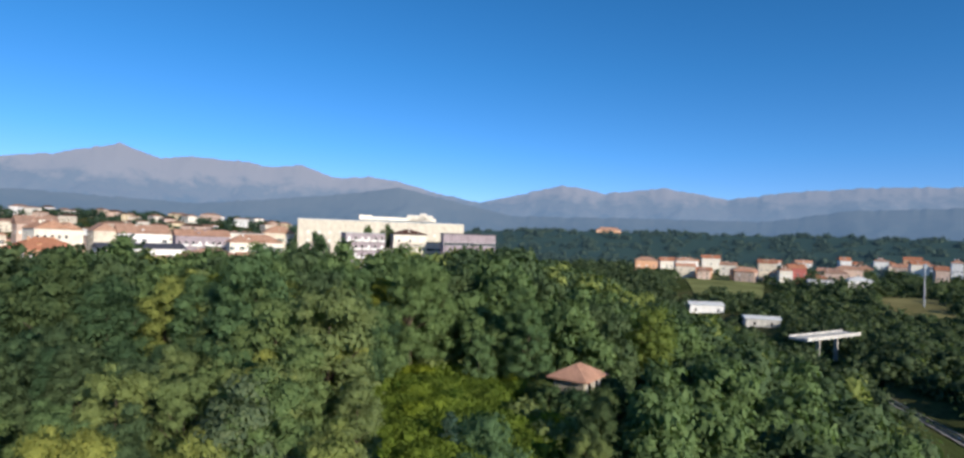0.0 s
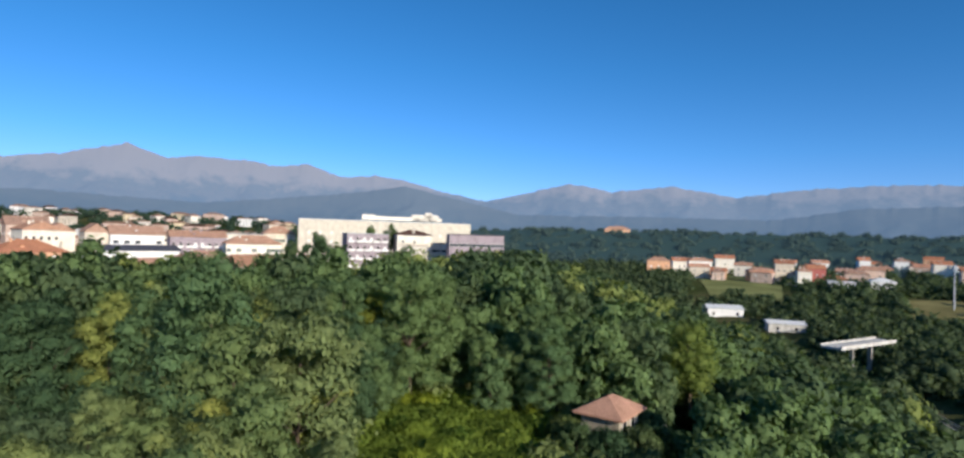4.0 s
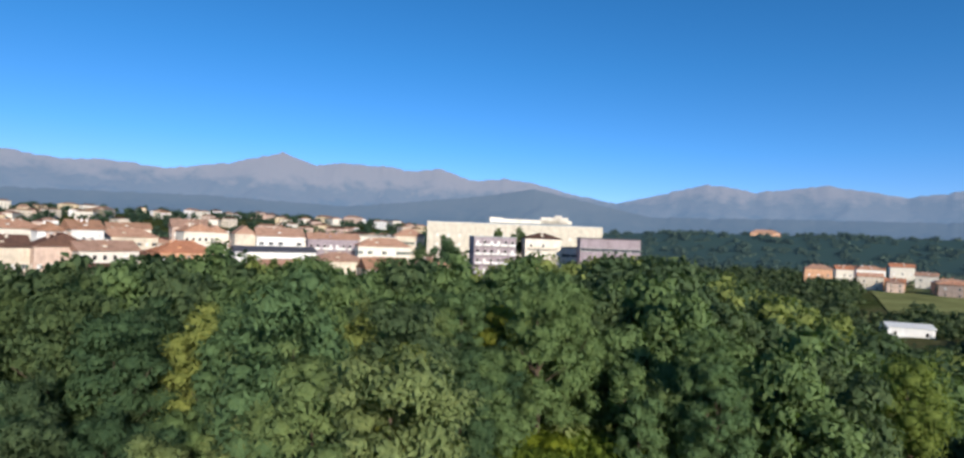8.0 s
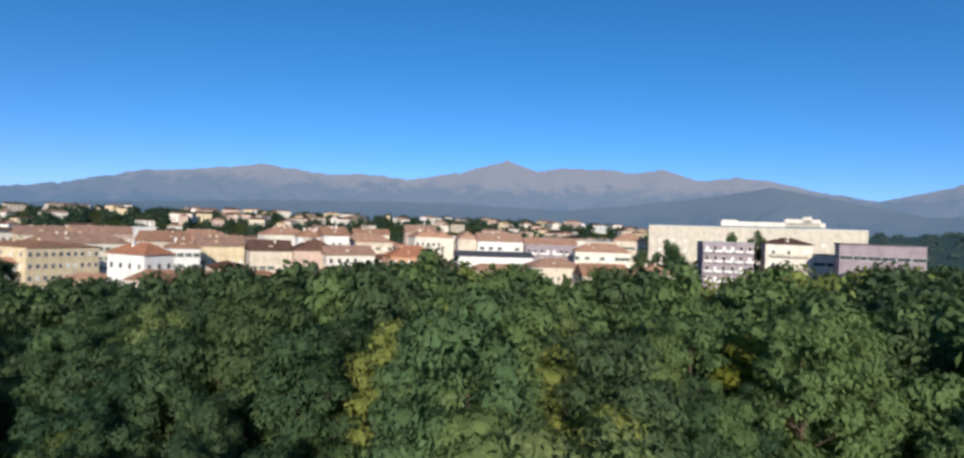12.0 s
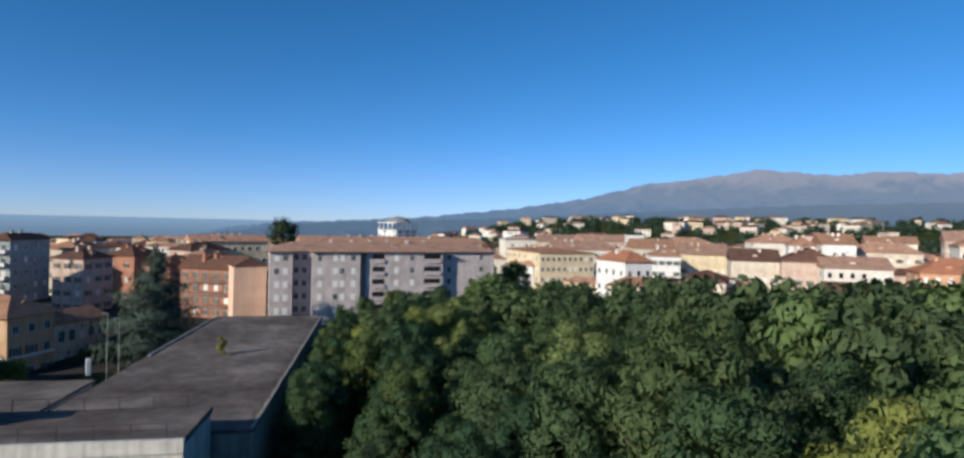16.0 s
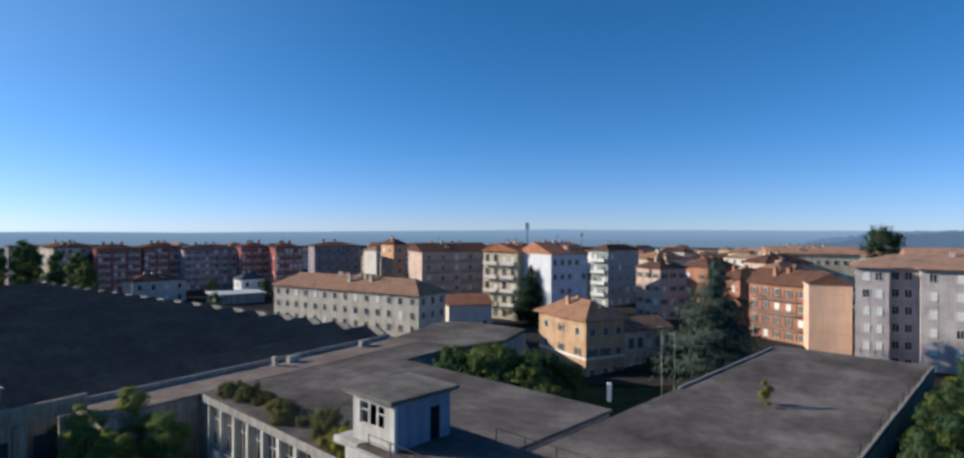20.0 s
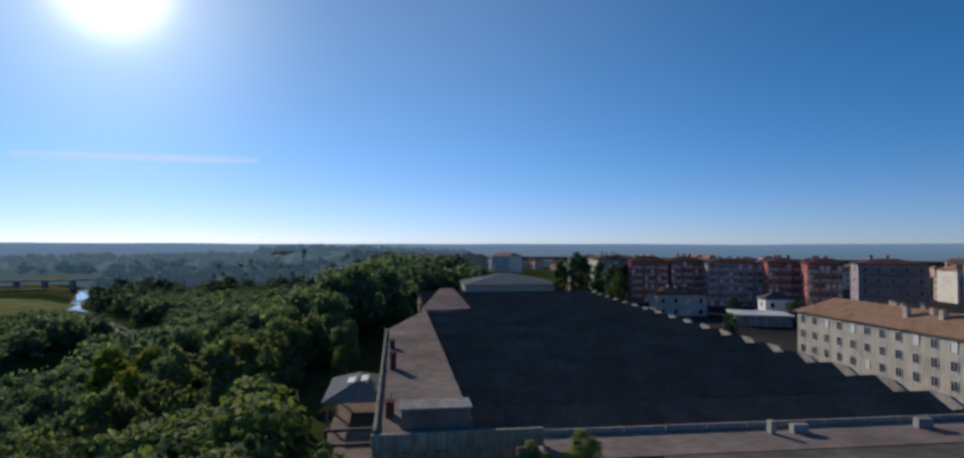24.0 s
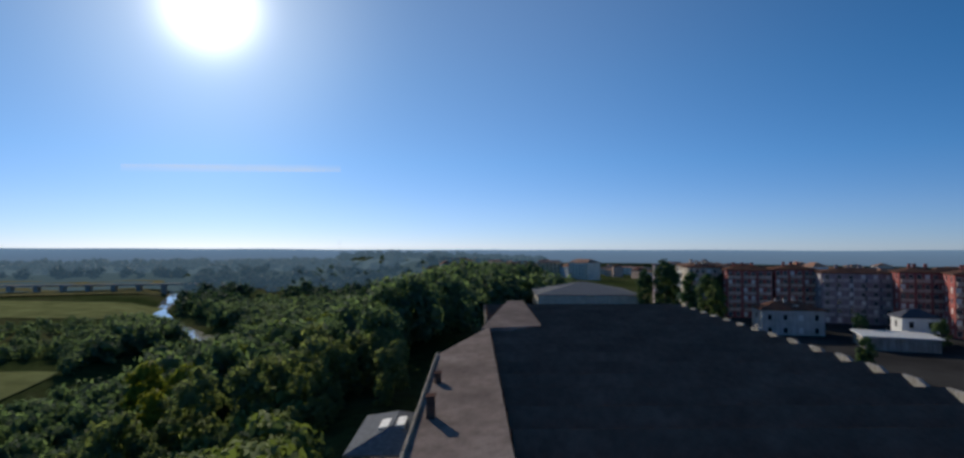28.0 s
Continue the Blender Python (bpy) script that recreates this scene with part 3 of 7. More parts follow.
def contrail():
    """A thin old vapour trail far behind the valley."""
    m = bpy.data.materials.new("thin_vapour")
    m.use_nodes = True
    n, l = m.node_tree.nodes, m.node_tree.links
    n.remove(n["Principled BSDF"])
    clear, glow, both = n.new("ShaderNodeBsdfTransparent"), n.new("ShaderNodeEmission"), n.new("ShaderNodeMixShader")
    # white emission stands in for sunlight on the vapour
    glow.inputs["Color"].default_value, glow.inputs["Strength"].default_value = (0.95, 0.97, 1.0, 1), 1.0
    co, grad = n.new("ShaderNodeTexCoord"), n.new("ShaderNodeSeparateXYZ")
    l.new(co.outputs["Generated"], grad.inputs["Vector"])
    f = noise_tex(n, l, 0.004, 4)
    shape = ramp(n, l, grad.outputs["Z"], ((0.0, (0, 0, 0)), (0.5, (0.85, 0.85, 0.85)), (1.0, (0, 0, 0))))
    l.new(mix(n, l, shape, f.outputs["Color"], 1.0, "MULTIPLY"), both.inputs["Fac"])
    l.new(clear.outputs["BSDF"], both.inputs[1])
    l.new(glow.outputs["Emission"], both.inputs[2])
    l.new(both.outputs["Shader"], n["Material Output"].inputs["Surface"])
    g = Geo()
    a, b = Vector((832, -4436, 542)), Vector((-596, -4475, 612))
    for k in range(12):
        p, q = a.lerp(b, k / 12), a.lerp(b, (k + 1) / 12)
        up = Vector((0, 0, 26))
        g.poly([p - up, q - up, q + up, p + up])
    solid("backdrop_vapour_trail", g, m, "thin white vapour trail in the sky", "vapour trail", kind="structure")


contrail()


# ---- windows, balconies, houses ----
def lattice(xs, zs, holes, y0, y1, mats):
    """A pierced slab in one piece: cells between the lines xs and zs, but for the holes."""
    g = Geo()
    nx, nz = len(xs), len(zs)
    g.v = [(x, y, z) for y in (y0, y1) for z in zs for x in xs]
    full = {(i, j) for i in range(nx - 1) for j in range(nz - 1)} - set(holes)
    v = lambda i, j, k: k * nx * nz + j * nx + i
    for i, j in full:
        g.f.append((v(i, j, 0), v(i + 1, j, 0), v(i + 1, j + 1, 0), v(i, j + 1, 0)))
        g.f.append((v(i, j, 1), v(i, j + 1, 1), v(i + 1, j + 1, 1), v(i + 1, j, 1)))
        for (a, b), (p, q) in (((i - 1, j), ((i, j + 1), (i, j))), ((i + 1, j), ((i + 1, j), (i + 1, j + 1))), ((i, j - 1), ((i, j), (i + 1, j))), ((i, j + 1), ((i + 1, j + 1), (i, j + 1)))):
            if (a, b) not in full:
                g.f.append((v(*q, 0), v(*p, 0), v(*p, 1), v(*q, 1)))
    g.m = [0] * len(g.f)
    return g.mesh("window_frame", mats)


def window_kind(w, h, pane, side=None):
    """Meshes of a window: surround with mullion and sill, pane, shutter leaf."""
    t = 0.09
    if pane == "glass":
        frame = lattice((-w / 2 - t, -w / 2, -0.035, 0.035, w / 2, w / 2 + t), (-0.12, 0, h, h + t), ((1, 1), (3, 1)), -0.07, 0.02, "frame")
    else:
        frame = lattice((-w / 2 - t, -w / 2, w / 2, w / 2 + t), (-0.12, 0, h, h + t), ((1, 1),), -0.07, 0.02, "frame")
    g = Geo()
    g.box(-w / 2 - 0.01, -0.02, -0.01, w / 2 + 0.01, 0.015, h + 0.01)
    leaf = None
    if side:
        q = Geo()
        q.bevel_box(-w / 4, 0, -0.055, w / 4, h, -0.004, 0.012)
        q.v = [(x, z, y) for x, y, z in q.v]
        q.f = [f[::-1] for f in q.f]
        leaf = q.mesh("shutter", side)
    return frame, g.mesh("pane", pane), leaf, w / 2 + t + w / 4 + 0.02


WIN = {
    "plain": window_kind(1.1, 1.5, "glass"),
    "shut": window_kind(1.1, 1.5, "shutter"),
    "wood": window_kind(1.0, 1.5, "glass", "wood"),
    "green": window_kind(1.0, 1.5, "glass", "green"),
    "tall": window_kind(1.3, 2.1, "glass"),
    "wide": window_kind(2.2, 1.5, "glass"),
    "band": window_kind(4.2, 1.3, "glass"),
    "dark": window_kind(1.1, 1.6, "dark"),
}


def window(key, home, m):
    frame, pane, leaf, off = WIN[key]
    w = part("window", frame, None, home, m=m)
    part("pane", pane, None, w)
    if leaf:
        part("shutter", leaf, None, w, m=pose(-off, 0, 0))
        part("shutter", leaf, None, w, m=pose(off, 0, 0))
    return w


def balcony_geo(w, deep, solid_front):
    g = Geo()
    g.box(-w / 2, -deep, -0.18, w / 2, 0, 0, 0)
    if solid_front:
        g.box(-w / 2, -deep, 0.004, w / 2, -deep + 0.1, 1.0, 1)
        g.box(-w / 2, -deep + 0.1, 0.004, -w / 2 + 0.1, 0, 1.0, 1)
        g.box(w / 2 - 0.1, -deep + 0.1, 0.004, w / 2, 0, 1.0, 1)
    else:
        g.box(-w / 2, -deep, 0.95, w / 2, -deep + 0.06, 1.02, 1)
        k = max(4, int(w / 0.28))
        for j in range(k + 1):
            x = -w / 2 + (w - 0.04) * j / k
            g.box(x, -deep + 0.01, 0.004, x + 0.04, -deep + 0.05, 0.945, 1)
    return g


def roof_geo(w, d, rise, kind, over, thick=0.22):
    """A roof over 0..w, 0..d at height 0, with overhanging eaves."""
    g = Geo()
    x0, y0, x1, y1 = -over, -over, w + over, d + over
    if kind == "flat":
        g.bevel_box(x0, y0, 0, x1, y1, 0.35, 0.04)
        return g
    g.box(x0, y0, 0, x1, y1, thick)
    b = thick
    if kind == "hip":
        s = min(x1 - x0, y1 - y0) / 2 * 0.98
        if w >= d:
            a, c = (x0 + s, (y0 + y1) / 2), (x1 - s, (y0 + y1) / 2)
            tops = ((x0, y0), (x1, y0), c, a), ((x1, y1), (x0, y1), a, c), ((x0, y1), (x0, y0), a), ((x1, y0), (x1, y1), c)
        else:
            a, c = ((x0 + x1) / 2, y0 + s), ((x0 + x1) / 2, y1 - s)
            tops = ((x1, y0), (x1, y1), c, a), ((x0, y1), (x0, y0), a, c), ((x0, y0), (x1, y0), a), ((x1, y1), (x0, y1), c)
        for t in tops:
            g.poly([(x, y, b + 0.004 + (rise if (x, y) in (a, c) else 0)) for x, y in t])
    elif kind == "gable_x":       # ridge along x
        a, c = (x0, (y0 + y1) / 2), (x1, (y0 + y1) / 2)
        for t in (((x0, y0), (x1, y0), c, a), ((x1, y1), (x0, y1), a, c), ((x0, y1), (x0, y0), a), ((x1, y0), (x1, y1), c)):
            g.poly([(x, y, b + 0.004 + (rise if (x, y) in (a, c) else 0)) for x, y in t])
    else:                          # ridge along y
        a, c = ((x0 + x1) / 2, y0), ((x0 + x1) / 2, y1)
        for t in (((x1, y0), (x1, y1), c, a), ((x0, y1), (x0, y0), a, c), ((x0, y0), (x1, y0), a), ((x1, y1), (x0, y1), c)):
            g.poly([(x, y, b + 0.004 + (rise if (x, y) in (a, c) else 0)) for x, y in t])
    return g


def house(name, label, x, y, rot, w, d, eave, wall="ivory", roof="tile", kind="hip", rise=2.4, base=None, floors=3, nx=4, ny=3, win="wood", win2="shut",
          odds=0.3, balconies=0, bal_y=0, bal_wall=None, over=0.6, chimneys=1, group="", category="house", seed=1, gable=False):
    """A building whose corner nearest the flight is at x, y: faces along its x (width w) and its y (depth d)."""
    rnd = random.Random(seed * 7919 + int(abs(x) * 10) + int(abs(y) * 10))
    c, s = math.cos(radians(rot)), math.sin(radians(rot))
    if base is None:
        base = min(lift(x + c * a - s * b, y + s * a + c * b) for a, b in ((0, 0), (w, 0), (w, d), (0, d)))
    home = thing(name, label, category, pose(x, y, base, 0, 0, rot), group)
    high = eave - base
    g = Geo()
    g.box(0, 0, -1.0, w, d, high)
    if gable:      # the wall runs up into the gable ends
        if kind == "gable_y":
            for yy in (0.0, d):
                lo = [(0, yy - 0.01, high), (w, yy - 0.01, high), (w / 2, yy - 0.01, high + rise)]
                g.hexa(lo, [(a, b + 0.02, q) for a, b, q in lo])
        else:
            for xx in (0.0, w):
                lo = [(xx - 0.01, 0, high), (xx - 0.01, d, high), (xx - 0.01, d / 2, high + rise)]
                g.hexa(lo, [(a + 0.02, b, q) for a, b, q in lo])
    part("wall", g, wall, home)
    part("roof", roof_geo(w, d, rise, kind, over), roof, home, m=pose(0, 0, high + 0.004))
    for k in range(chimneys + (1 if chimneys else 0)):
        gc = Geo()
        gc.box(-0.4, -0.4, -2.0, 0.4, 0.4, 1.2, 0)
        gc.box(-0.5, -0.5, 1.204, 0.5, 0.5, 1.35, 1)
        part("chimney", gc, (wall, roof if roof != "flat" else "concrete"), home, m=pose(w * (0.25 + 0.5 * (k + rnd.random() * 0.4) / max(chimneys + 1, 1)), d * (0.35 + 0.3 * rnd.random()), high + 0.2 + rise * 0.75))
    if chimneys and rise > 2 and w > 9:
        gd = Geo()       # a dormer on the near slope
        gd.box(-0.7, -0.2, -1.0, 0.7, 1.9, 0.9, 0)
        gd.hexa([(-0.95, -0.45, 0.904), (0.95, -0.45, 0.904), (0.95, 1.9, 0.904), (-0.95, 1.9, 0.904)], [(-0.05, -0.45, 1.4), (0.05, -0.45, 1.4), (0.05, 1.9, 1.4), (-0.05, 1.9, 1.4)], 1)
        part("dormer", gd, (wall, roof), home, m=pose(w * rnd.uniform(0.35, 0.65), d * 0.16, high + rise * 0.32))
        ga = Geo()
        ga.rod((0, 0, 0), (0, 0, 2.6), 0.035, 0.025, 4)
        for q in (1.7, 2.1, 2.5):
            ga.rod((-0.6, 0, q), (0.6, 0, q), 0.02, 0.02, 4)
        part("aerial", ga, "iron", home, m=pose(w * rnd.uniform(0.2, 0.8), d * 0.5, high + rise * 0.9))
    fh = high / floors
    slot_b = {}
    for side, n, span, m in (("x", nx, w, pose(0, 0, 0)), ("y", ny, d, pose(0, 0, 0, 0, 0, -90) @ pose(-d, 0, 0))):
        nb = balconies if side == "x" else bal_y
        for fl in range(floors):
            z = fl * fh + min(0.95, fh * 0.3)
            for k in range(n):
                u = span * (k + 0.5) / n
                kind_w = win2 if rnd.random() < odds else win
                window(kind_w, home, m @ pose(u, -0.02, z))
            if nb and fl > 0:
                bw = span / nb * 0.8
                key = (round(bw, 2), bool(bal_wall))
                if key not in slot_b:
                    slot_b[key] = balcony_geo(bw, 1.2, bool(bal_wall)).mesh("balcony", "concrete", bal_wall or "iron")
                for k in range(nb):
                    part("balcony", slot_b[key], None, home, m=m @ pose(span * (k + 0.5) / nb, -0.004, fl * fh + 0.1))
    return home


# ---- trees ----
def crown_mesh(name, seed, high, wide, leaves, size, mats, lobes=9, slim=0.55, low=0.35, conical=False, core=2, fat=1.0):
    """A crown of leaves that hang in uneven lobes round darker cores, with gaps between the lobes."""
    r = np.random.RandomState(seed)
    cen, rad = [], []
    for k in range(lobes):
        if conical:
            q = (k + 0.5) / lobes
            cz = high * (low * 0.3 + (1 - low * 0.3) * q * 0.93)
            rr = wide * 0.5 * (1 - q) ** 0.85 + 0.25
            a = k * 2.4 + r.rand()
            cen.append((math.cos(a) * rr * 0.25, math.sin(a) * rr * 0.25, cz))
            rad.append((rr * 0.9, rr * 0.9, high / lobes * 0.85))
        else:
            a = 2.399 * k + r.rand() * 0.8
            q = k / max(lobes - 1, 1)
            off = wide * 0.5 * 0.84 * math.sqrt(1 - (0.93 * q) ** 2) * (0.35 + 0.65 * math.sqrt(r.rand()))
            cz = high * (low + (0.90 - low) * (0.04 + 0.96 * q) * (0.85 + 0.25 * r.rand()))
            rr = fat * wide * (0.10 + 0.13 * r.rand())
            cen.append((math.cos(a) * off, math.sin(a) * off, min(cz, high - rr * 0.6)))
            rad.append((rr, rr, rr * (0.58 + 0.3 * r.rand())))
    cen, rad = np.array(cen), np.array(rad)
    share = rad.prod(1) ** (2 / 3)
    which = r.choice(lobes, leaves, p=share / share.sum())
    d = r.normal(size=(leaves, 3))
    d[:, 2] += 0.35
    d /= np.linalg.norm(d, axis=1)[:, None]
    shell = 0.80 + 0.30 * r.rand(leaves) ** 1.5
    clump = np.array([noise.noise(Vector(v * 2.6 + seed)) for v in d * 1.0 + cen[which] * 0.4])
    pos = cen[which] + d * rad[which] * (shell + 0.55 * clump)[:, None]
    nrm = d + r.normal(size=(leaves, 3)) * 0.42
    nrm[:, 2] += 0.45
    nrm /= np.linalg.norm(nrm, axis=1)[:, None]
    side = np.cross(nrm, r.normal(size=(leaves, 3)))
    side /= np.linalg.norm(side, axis=1)[:, None]
    along = np.cross(nrm, side)
    along[:, 2] -= 0.35
    ln = size * (0.6 + 0.9 * r.rand(leaves))[:, None]
    wd = ln * slim * (0.7 + 0.6 * r.rand(leaves))[:, None]
    tip = pos + along * ln
    droop = np.array([0, 0, -1.0]) * ln * 0.15
    v = np.stack([pos - along * ln * 0.9, pos + side * wd + nrm * wd * 0.3, tip + droop, pos - side * wd + nrm * wd * 0.3], 1).reshape(-1, 3)
    quads = np.arange(leaves * 4).reshape(-1, 4)
    # inner masses that keep the sky from showing through
    bm = bmesh.new()
    bmesh.ops.create_icosphere(bm, subdivisions=core, radius=1.0)
    sv = np.array([q.co[:] for q in bm.verts])
    sf = np.array([[q.index for q in fc.verts] for fc in bm.faces])
    bm.free()
    k = len(sv)
    inner = np.concatenate([c + sv * q * (0.50 + 0.12 * r.rand(k, 1)) for c, q in zip(cen, rad)])
    tris = np.concatenate([sf + leaves * 4 + k * a for a in range(lobes)])
    heart = np.array([0, 0, high * (low + 0.35 * (1 - low))])
    whole = (pos - heart) / np.array([wide * 0.5, wide * 0.5, high * 0.4])
    whole /= np.maximum(np.linalg.norm(whole, axis=1), 0.2)[:, None]
    soft = d * 0.5 + whole * 0.5 + nrm * 0.65 + np.array([0, 0, 0.15])
    soft /= np.linalg.norm(soft, axis=1)[:, None]
    ball = sv / np.linalg.norm(sv, axis=1)[:, None]
    normals = np.concatenate([np.repeat(soft, 4, 0), np.tile(ball, (lobes, 1))])
    return leafy_mesh(name, np.concatenate([v, inner]), quads, tris, normals, MAT[mats])


CROWNS = {}


def leafy_mesh(name, verts, quads, tris, normals, mat):
    """A mesh of leaves and inner masses, shaded by the lobe and the crown that each leaf hangs on."""
    me = bpy.data.meshes.new(name)
    nq, nt = len(quads), len(tris)
    me.vertices.add(len(verts))
    me.vertices.foreach_set("co", np.asarray(verts, np.float32).ravel())
    me.loops.add(nq * 4 + nt * 3)
    me.loops.foreach_set("vertex_index", np.concatenate([quads.ravel(), tris.ravel()]).astype(np.int32))
    me.polygons.add(nq + nt)
    me.polygons.foreach_set("loop_start", np.concatenate([np.arange(nq) * 4, nq * 4 + np.arange(nt) * 3]).astype(np.int32))
    me.polygons.foreach_set("use_smooth", np.ones(nq + nt, bool))
    me.update(calc_edges=True)
    at = me.attributes.new("custom_normal", "FLOAT_VECTOR", "POINT")
    at.data.foreach_set("vector", np.asarray(normals, np.float32).ravel())
    me.materials.append(mat)
    CROWNS[me.name] = (np.asarray(verts, np.float32), quads, tris, np.asarray(normals, np.float32))
    return me


def trunk_mesh(seed, high, thick):
    r = random.Random(seed)
    g = Geo()
    lean = Vector((r.uniform(-0.3, 0.3), r.uniform(-0.3, 0.3), 0))
    pts = [Vector((0, 0, -1.5)), Vector((0, 0, high * 0.22)) + lean * 0.4, Vector((0, 0, high * 0.45)) + lean, Vector((0, 0, high * 0.72)) + lean * 1.2]
    for k in range(3):
        g.rod(pts[k], pts[k + 1], thick * (1.15 - 0.3 * k), thick * (0.85 - 0.3 * k), 7)
    for k in range(5):
        a = k * 2.4 + r.random()
        b = pts[2].lerp(pts[1], r.random() * 0.7)
        e = b + Vector((math.cos(a) * high * 0.2, math.sin(a) * high * 0.2, high * r.uniform(0.14, 0.28)))
        g.rod(b, e, thick * 0.38, thick * 0.12, 5)
    return g.mesh("trunk", "bark")


TREES = {}


def tree_kind(key, seeds, high, wide, thick, leaves, size, mat, **kw):
    TREES[key] = [(trunk_mesh(s, high, thick), crown_mesh("crown", s, high, wide, leaves, size, mat, **kw)) for s in seeds]


tree_kind("near", (11, 12, 13, 14), 15, 8.6, 0.22, 17000, 0.14, "leaf", lobes=60, low=0.14, fat=0.72, slim=0.46, core=1)
tree_kind("mid", (21, 22, 23, 24), 15, 9.0, 0.22, 7000, 0.24, "leaf", lobes=46, low=0.12, fat=0.8, slim=0.5, core=1)
tree_kind("far", (31, 32, 33), 14, 9.0, 0.22, 2300, 0.35, "leaf", lobes=24, fat=0.95, low=0.15, core=1)
tree_kind("grove", (37, 38, 39), 14, 9.0, 0.22, 620, 0.60, "leaf", lobes=12, fat=1.4, core=1)
tree_kind("near_dark", (15, 16), 15, 8.6, 0.22, 17000, 0.14, "leaf_dark", lobes=60, low=0.14, fat=0.72, slim=0.46, core=1)
tree_kind("mid_dark", (25, 26, 27), 15, 9.0, 0.22, 7000, 0.24, "leaf_dark", lobes=46, low=0.12, fat=0.8, slim=0.5, core=1)
tree_kind("far_dark", (61, 62), 14, 9.0, 0.22, 2300, 0.35, "leaf_dark", lobes=24, fat=0.95, low=0.15, core=1)
tree_kind("grove_dark", (63, 64), 14, 9.0, 0.22, 620, 0.60, "leaf_dark", lobes=12, fat=1.4, core=1)
tree_kind("scrub", (65, 66, 67), 2.0, 5.5, 0.05, 900, 0.17, "bush", lobes=16, low=0.0, fat=1.1, core=1)
tree_kind("hedge", (35, 36, 34), 4.2, 7.0, 0.1, 3000, 0.17, "leaf_hedge", lobes=34, low=0.0, fat=0.8, core=1)
tree_kind("near_yellow", (41,), 13, 8.0, 0.2, 6000, 0.20, "leaf_yellow", lobes=11)
tree_kind("mid_yellow", (42,), 13, 8.5, 0.2, 3000, 0.32, "leaf_yellow", lobes=11)
tree_kind("round_yellow", (46,), 11, 9.5, 0.25, 6000, 0.18, "leaf_gold", lobes=34, low=0.12, fat=1.15, core=1)
tree_kind("blue", (44,), 15, 7.5, 0.2, 5200, 0.2, "leaf_blue", lobes=24, core=1)
tree_kind("rust", (43,), 14, 8.0, 0.2, 3000, 0.28, "leaf_rust", lobes=10)
tree_kind("bush", (51, 52, 53), 3.6, 5.2, 0.1, 2200, 0.17, "bush", lobes=12, low=0.1, fat=1.4)
tree_kind("weed", (56, 57, 58), 1.7, 4.2, 0.04, 1300, 0.36, "leaf_weed", lobes=26, low=0.0, slim=0.06, fat=0.55, core=1)
tree_kind("shrub", (54, 55), 2.4, 3.4, 0.07, 900, 0.16, "leaf", lobes=7, low=0.1)
tree_kind("dome", (61,), 18, 13, 0.4, 2500, 0.4, "needle", lobes=20, low=0.3, fat=1.5)
tree_kind("spruce", (71,), 19, 9.5, 0.3, 5200, 0.42, "needle", lobes=13, conical=True, slim=0.22, low=0.2)
tree_kind("cedar", (72,), 19, 20, 0.5, 12000, 0.32, "cedar", lobes=14, low=0.05, slim=0.25, conical=True)
LABEL = {
    "near": "leafy green broad-leaved tree on the wooded slope", "mid": "leafy green broad-leaved tree in the wood", "far": "dark green tree at a distance", "far_dark": "dark green broad-leaved tree among the houses",
    "near_dark": "dark green broad-leaved tree on the slope", "mid_dark": "dark green broad-leaved tree on the slope",
    "near_yellow": "yellow-green tree beginning to turn", "mid_yellow": "yellow-green tree beginning to turn", "blue": "blue-green tree in the wood", "round_yellow": "rounded yellow-green tree standing out of the wood", "rust": "tree with rusty withering autumn leaves",
    "bush": "bright green overgrown bush", "weed": "dry olive-brown weeds growing on the roof edge", "shrub": "low dark green shrub", "dome": "dark evergreen tree with a rounded crown",
    "hedge": "dense dark green bushes behind the flat roof", "spruce": "tall dark conical spruce beside the houses", "cedar": "broad grey-green cedar beside the flat roof",
}
tree_no = [0]


def tree(key, x, y, base=None, scale=1.0, tall=1.0, label="", group="trees"):
    r = random.Random(int(x * 31 + y * 57) + tree_no[0])
    tree_no[0] += 1
    trunk, crown = TREES[key][r.randrange(len(TREES[key]))]
    z = lift(x, y) if base is None else base
    name = "bush" if key in ("bush", "shrub", "weed", "hedge") else "tree"
    m = pose(x, y, z, r.uniform(-4, 4), r.uniform(-4, 4), r.uniform(0, 360)) @ Matrix.Diagonal((scale, scale, scale * tall, 1))
    t = thing(name, label or LABEL[key], "bush" if name == "bush" else "tree", m, group)
    part("trunk", trunk, None, t)
    part("crown", crown, None, t)
    return t


def canopy_top(x, y):
    """How high the tops of the wood reach."""
    t = 17.8 - 0.25 * max(0.0, x - float(rim(y)) + 15) - 0.10 * max(0.0, 75 - y) * (0.3 if x > 30 else 0.2)
    t = max(t, lift(x, y) + 8.0)
    if 15 < x < 80:
        t -= 8.5 * float(smooth(150, 190, y))
    t -= 4.0 * math.exp(-((x - 45) ** 2 + (y - 76) ** 2) / 200)
    if y < 44:
        t = min(t, 11.0 - 0.14 * (44 - y))
    along, off = 0.55 * x + 0.835 * y, 0.835 * x - 0.55 * y
    if 18 < along < 64 and abs(off) < 13:      # young growth before the clearing
        t = min(t, max(4.0, 23 - 0.34 * along) + 0.25 * max(0.0, abs(off) - 6))
    return t


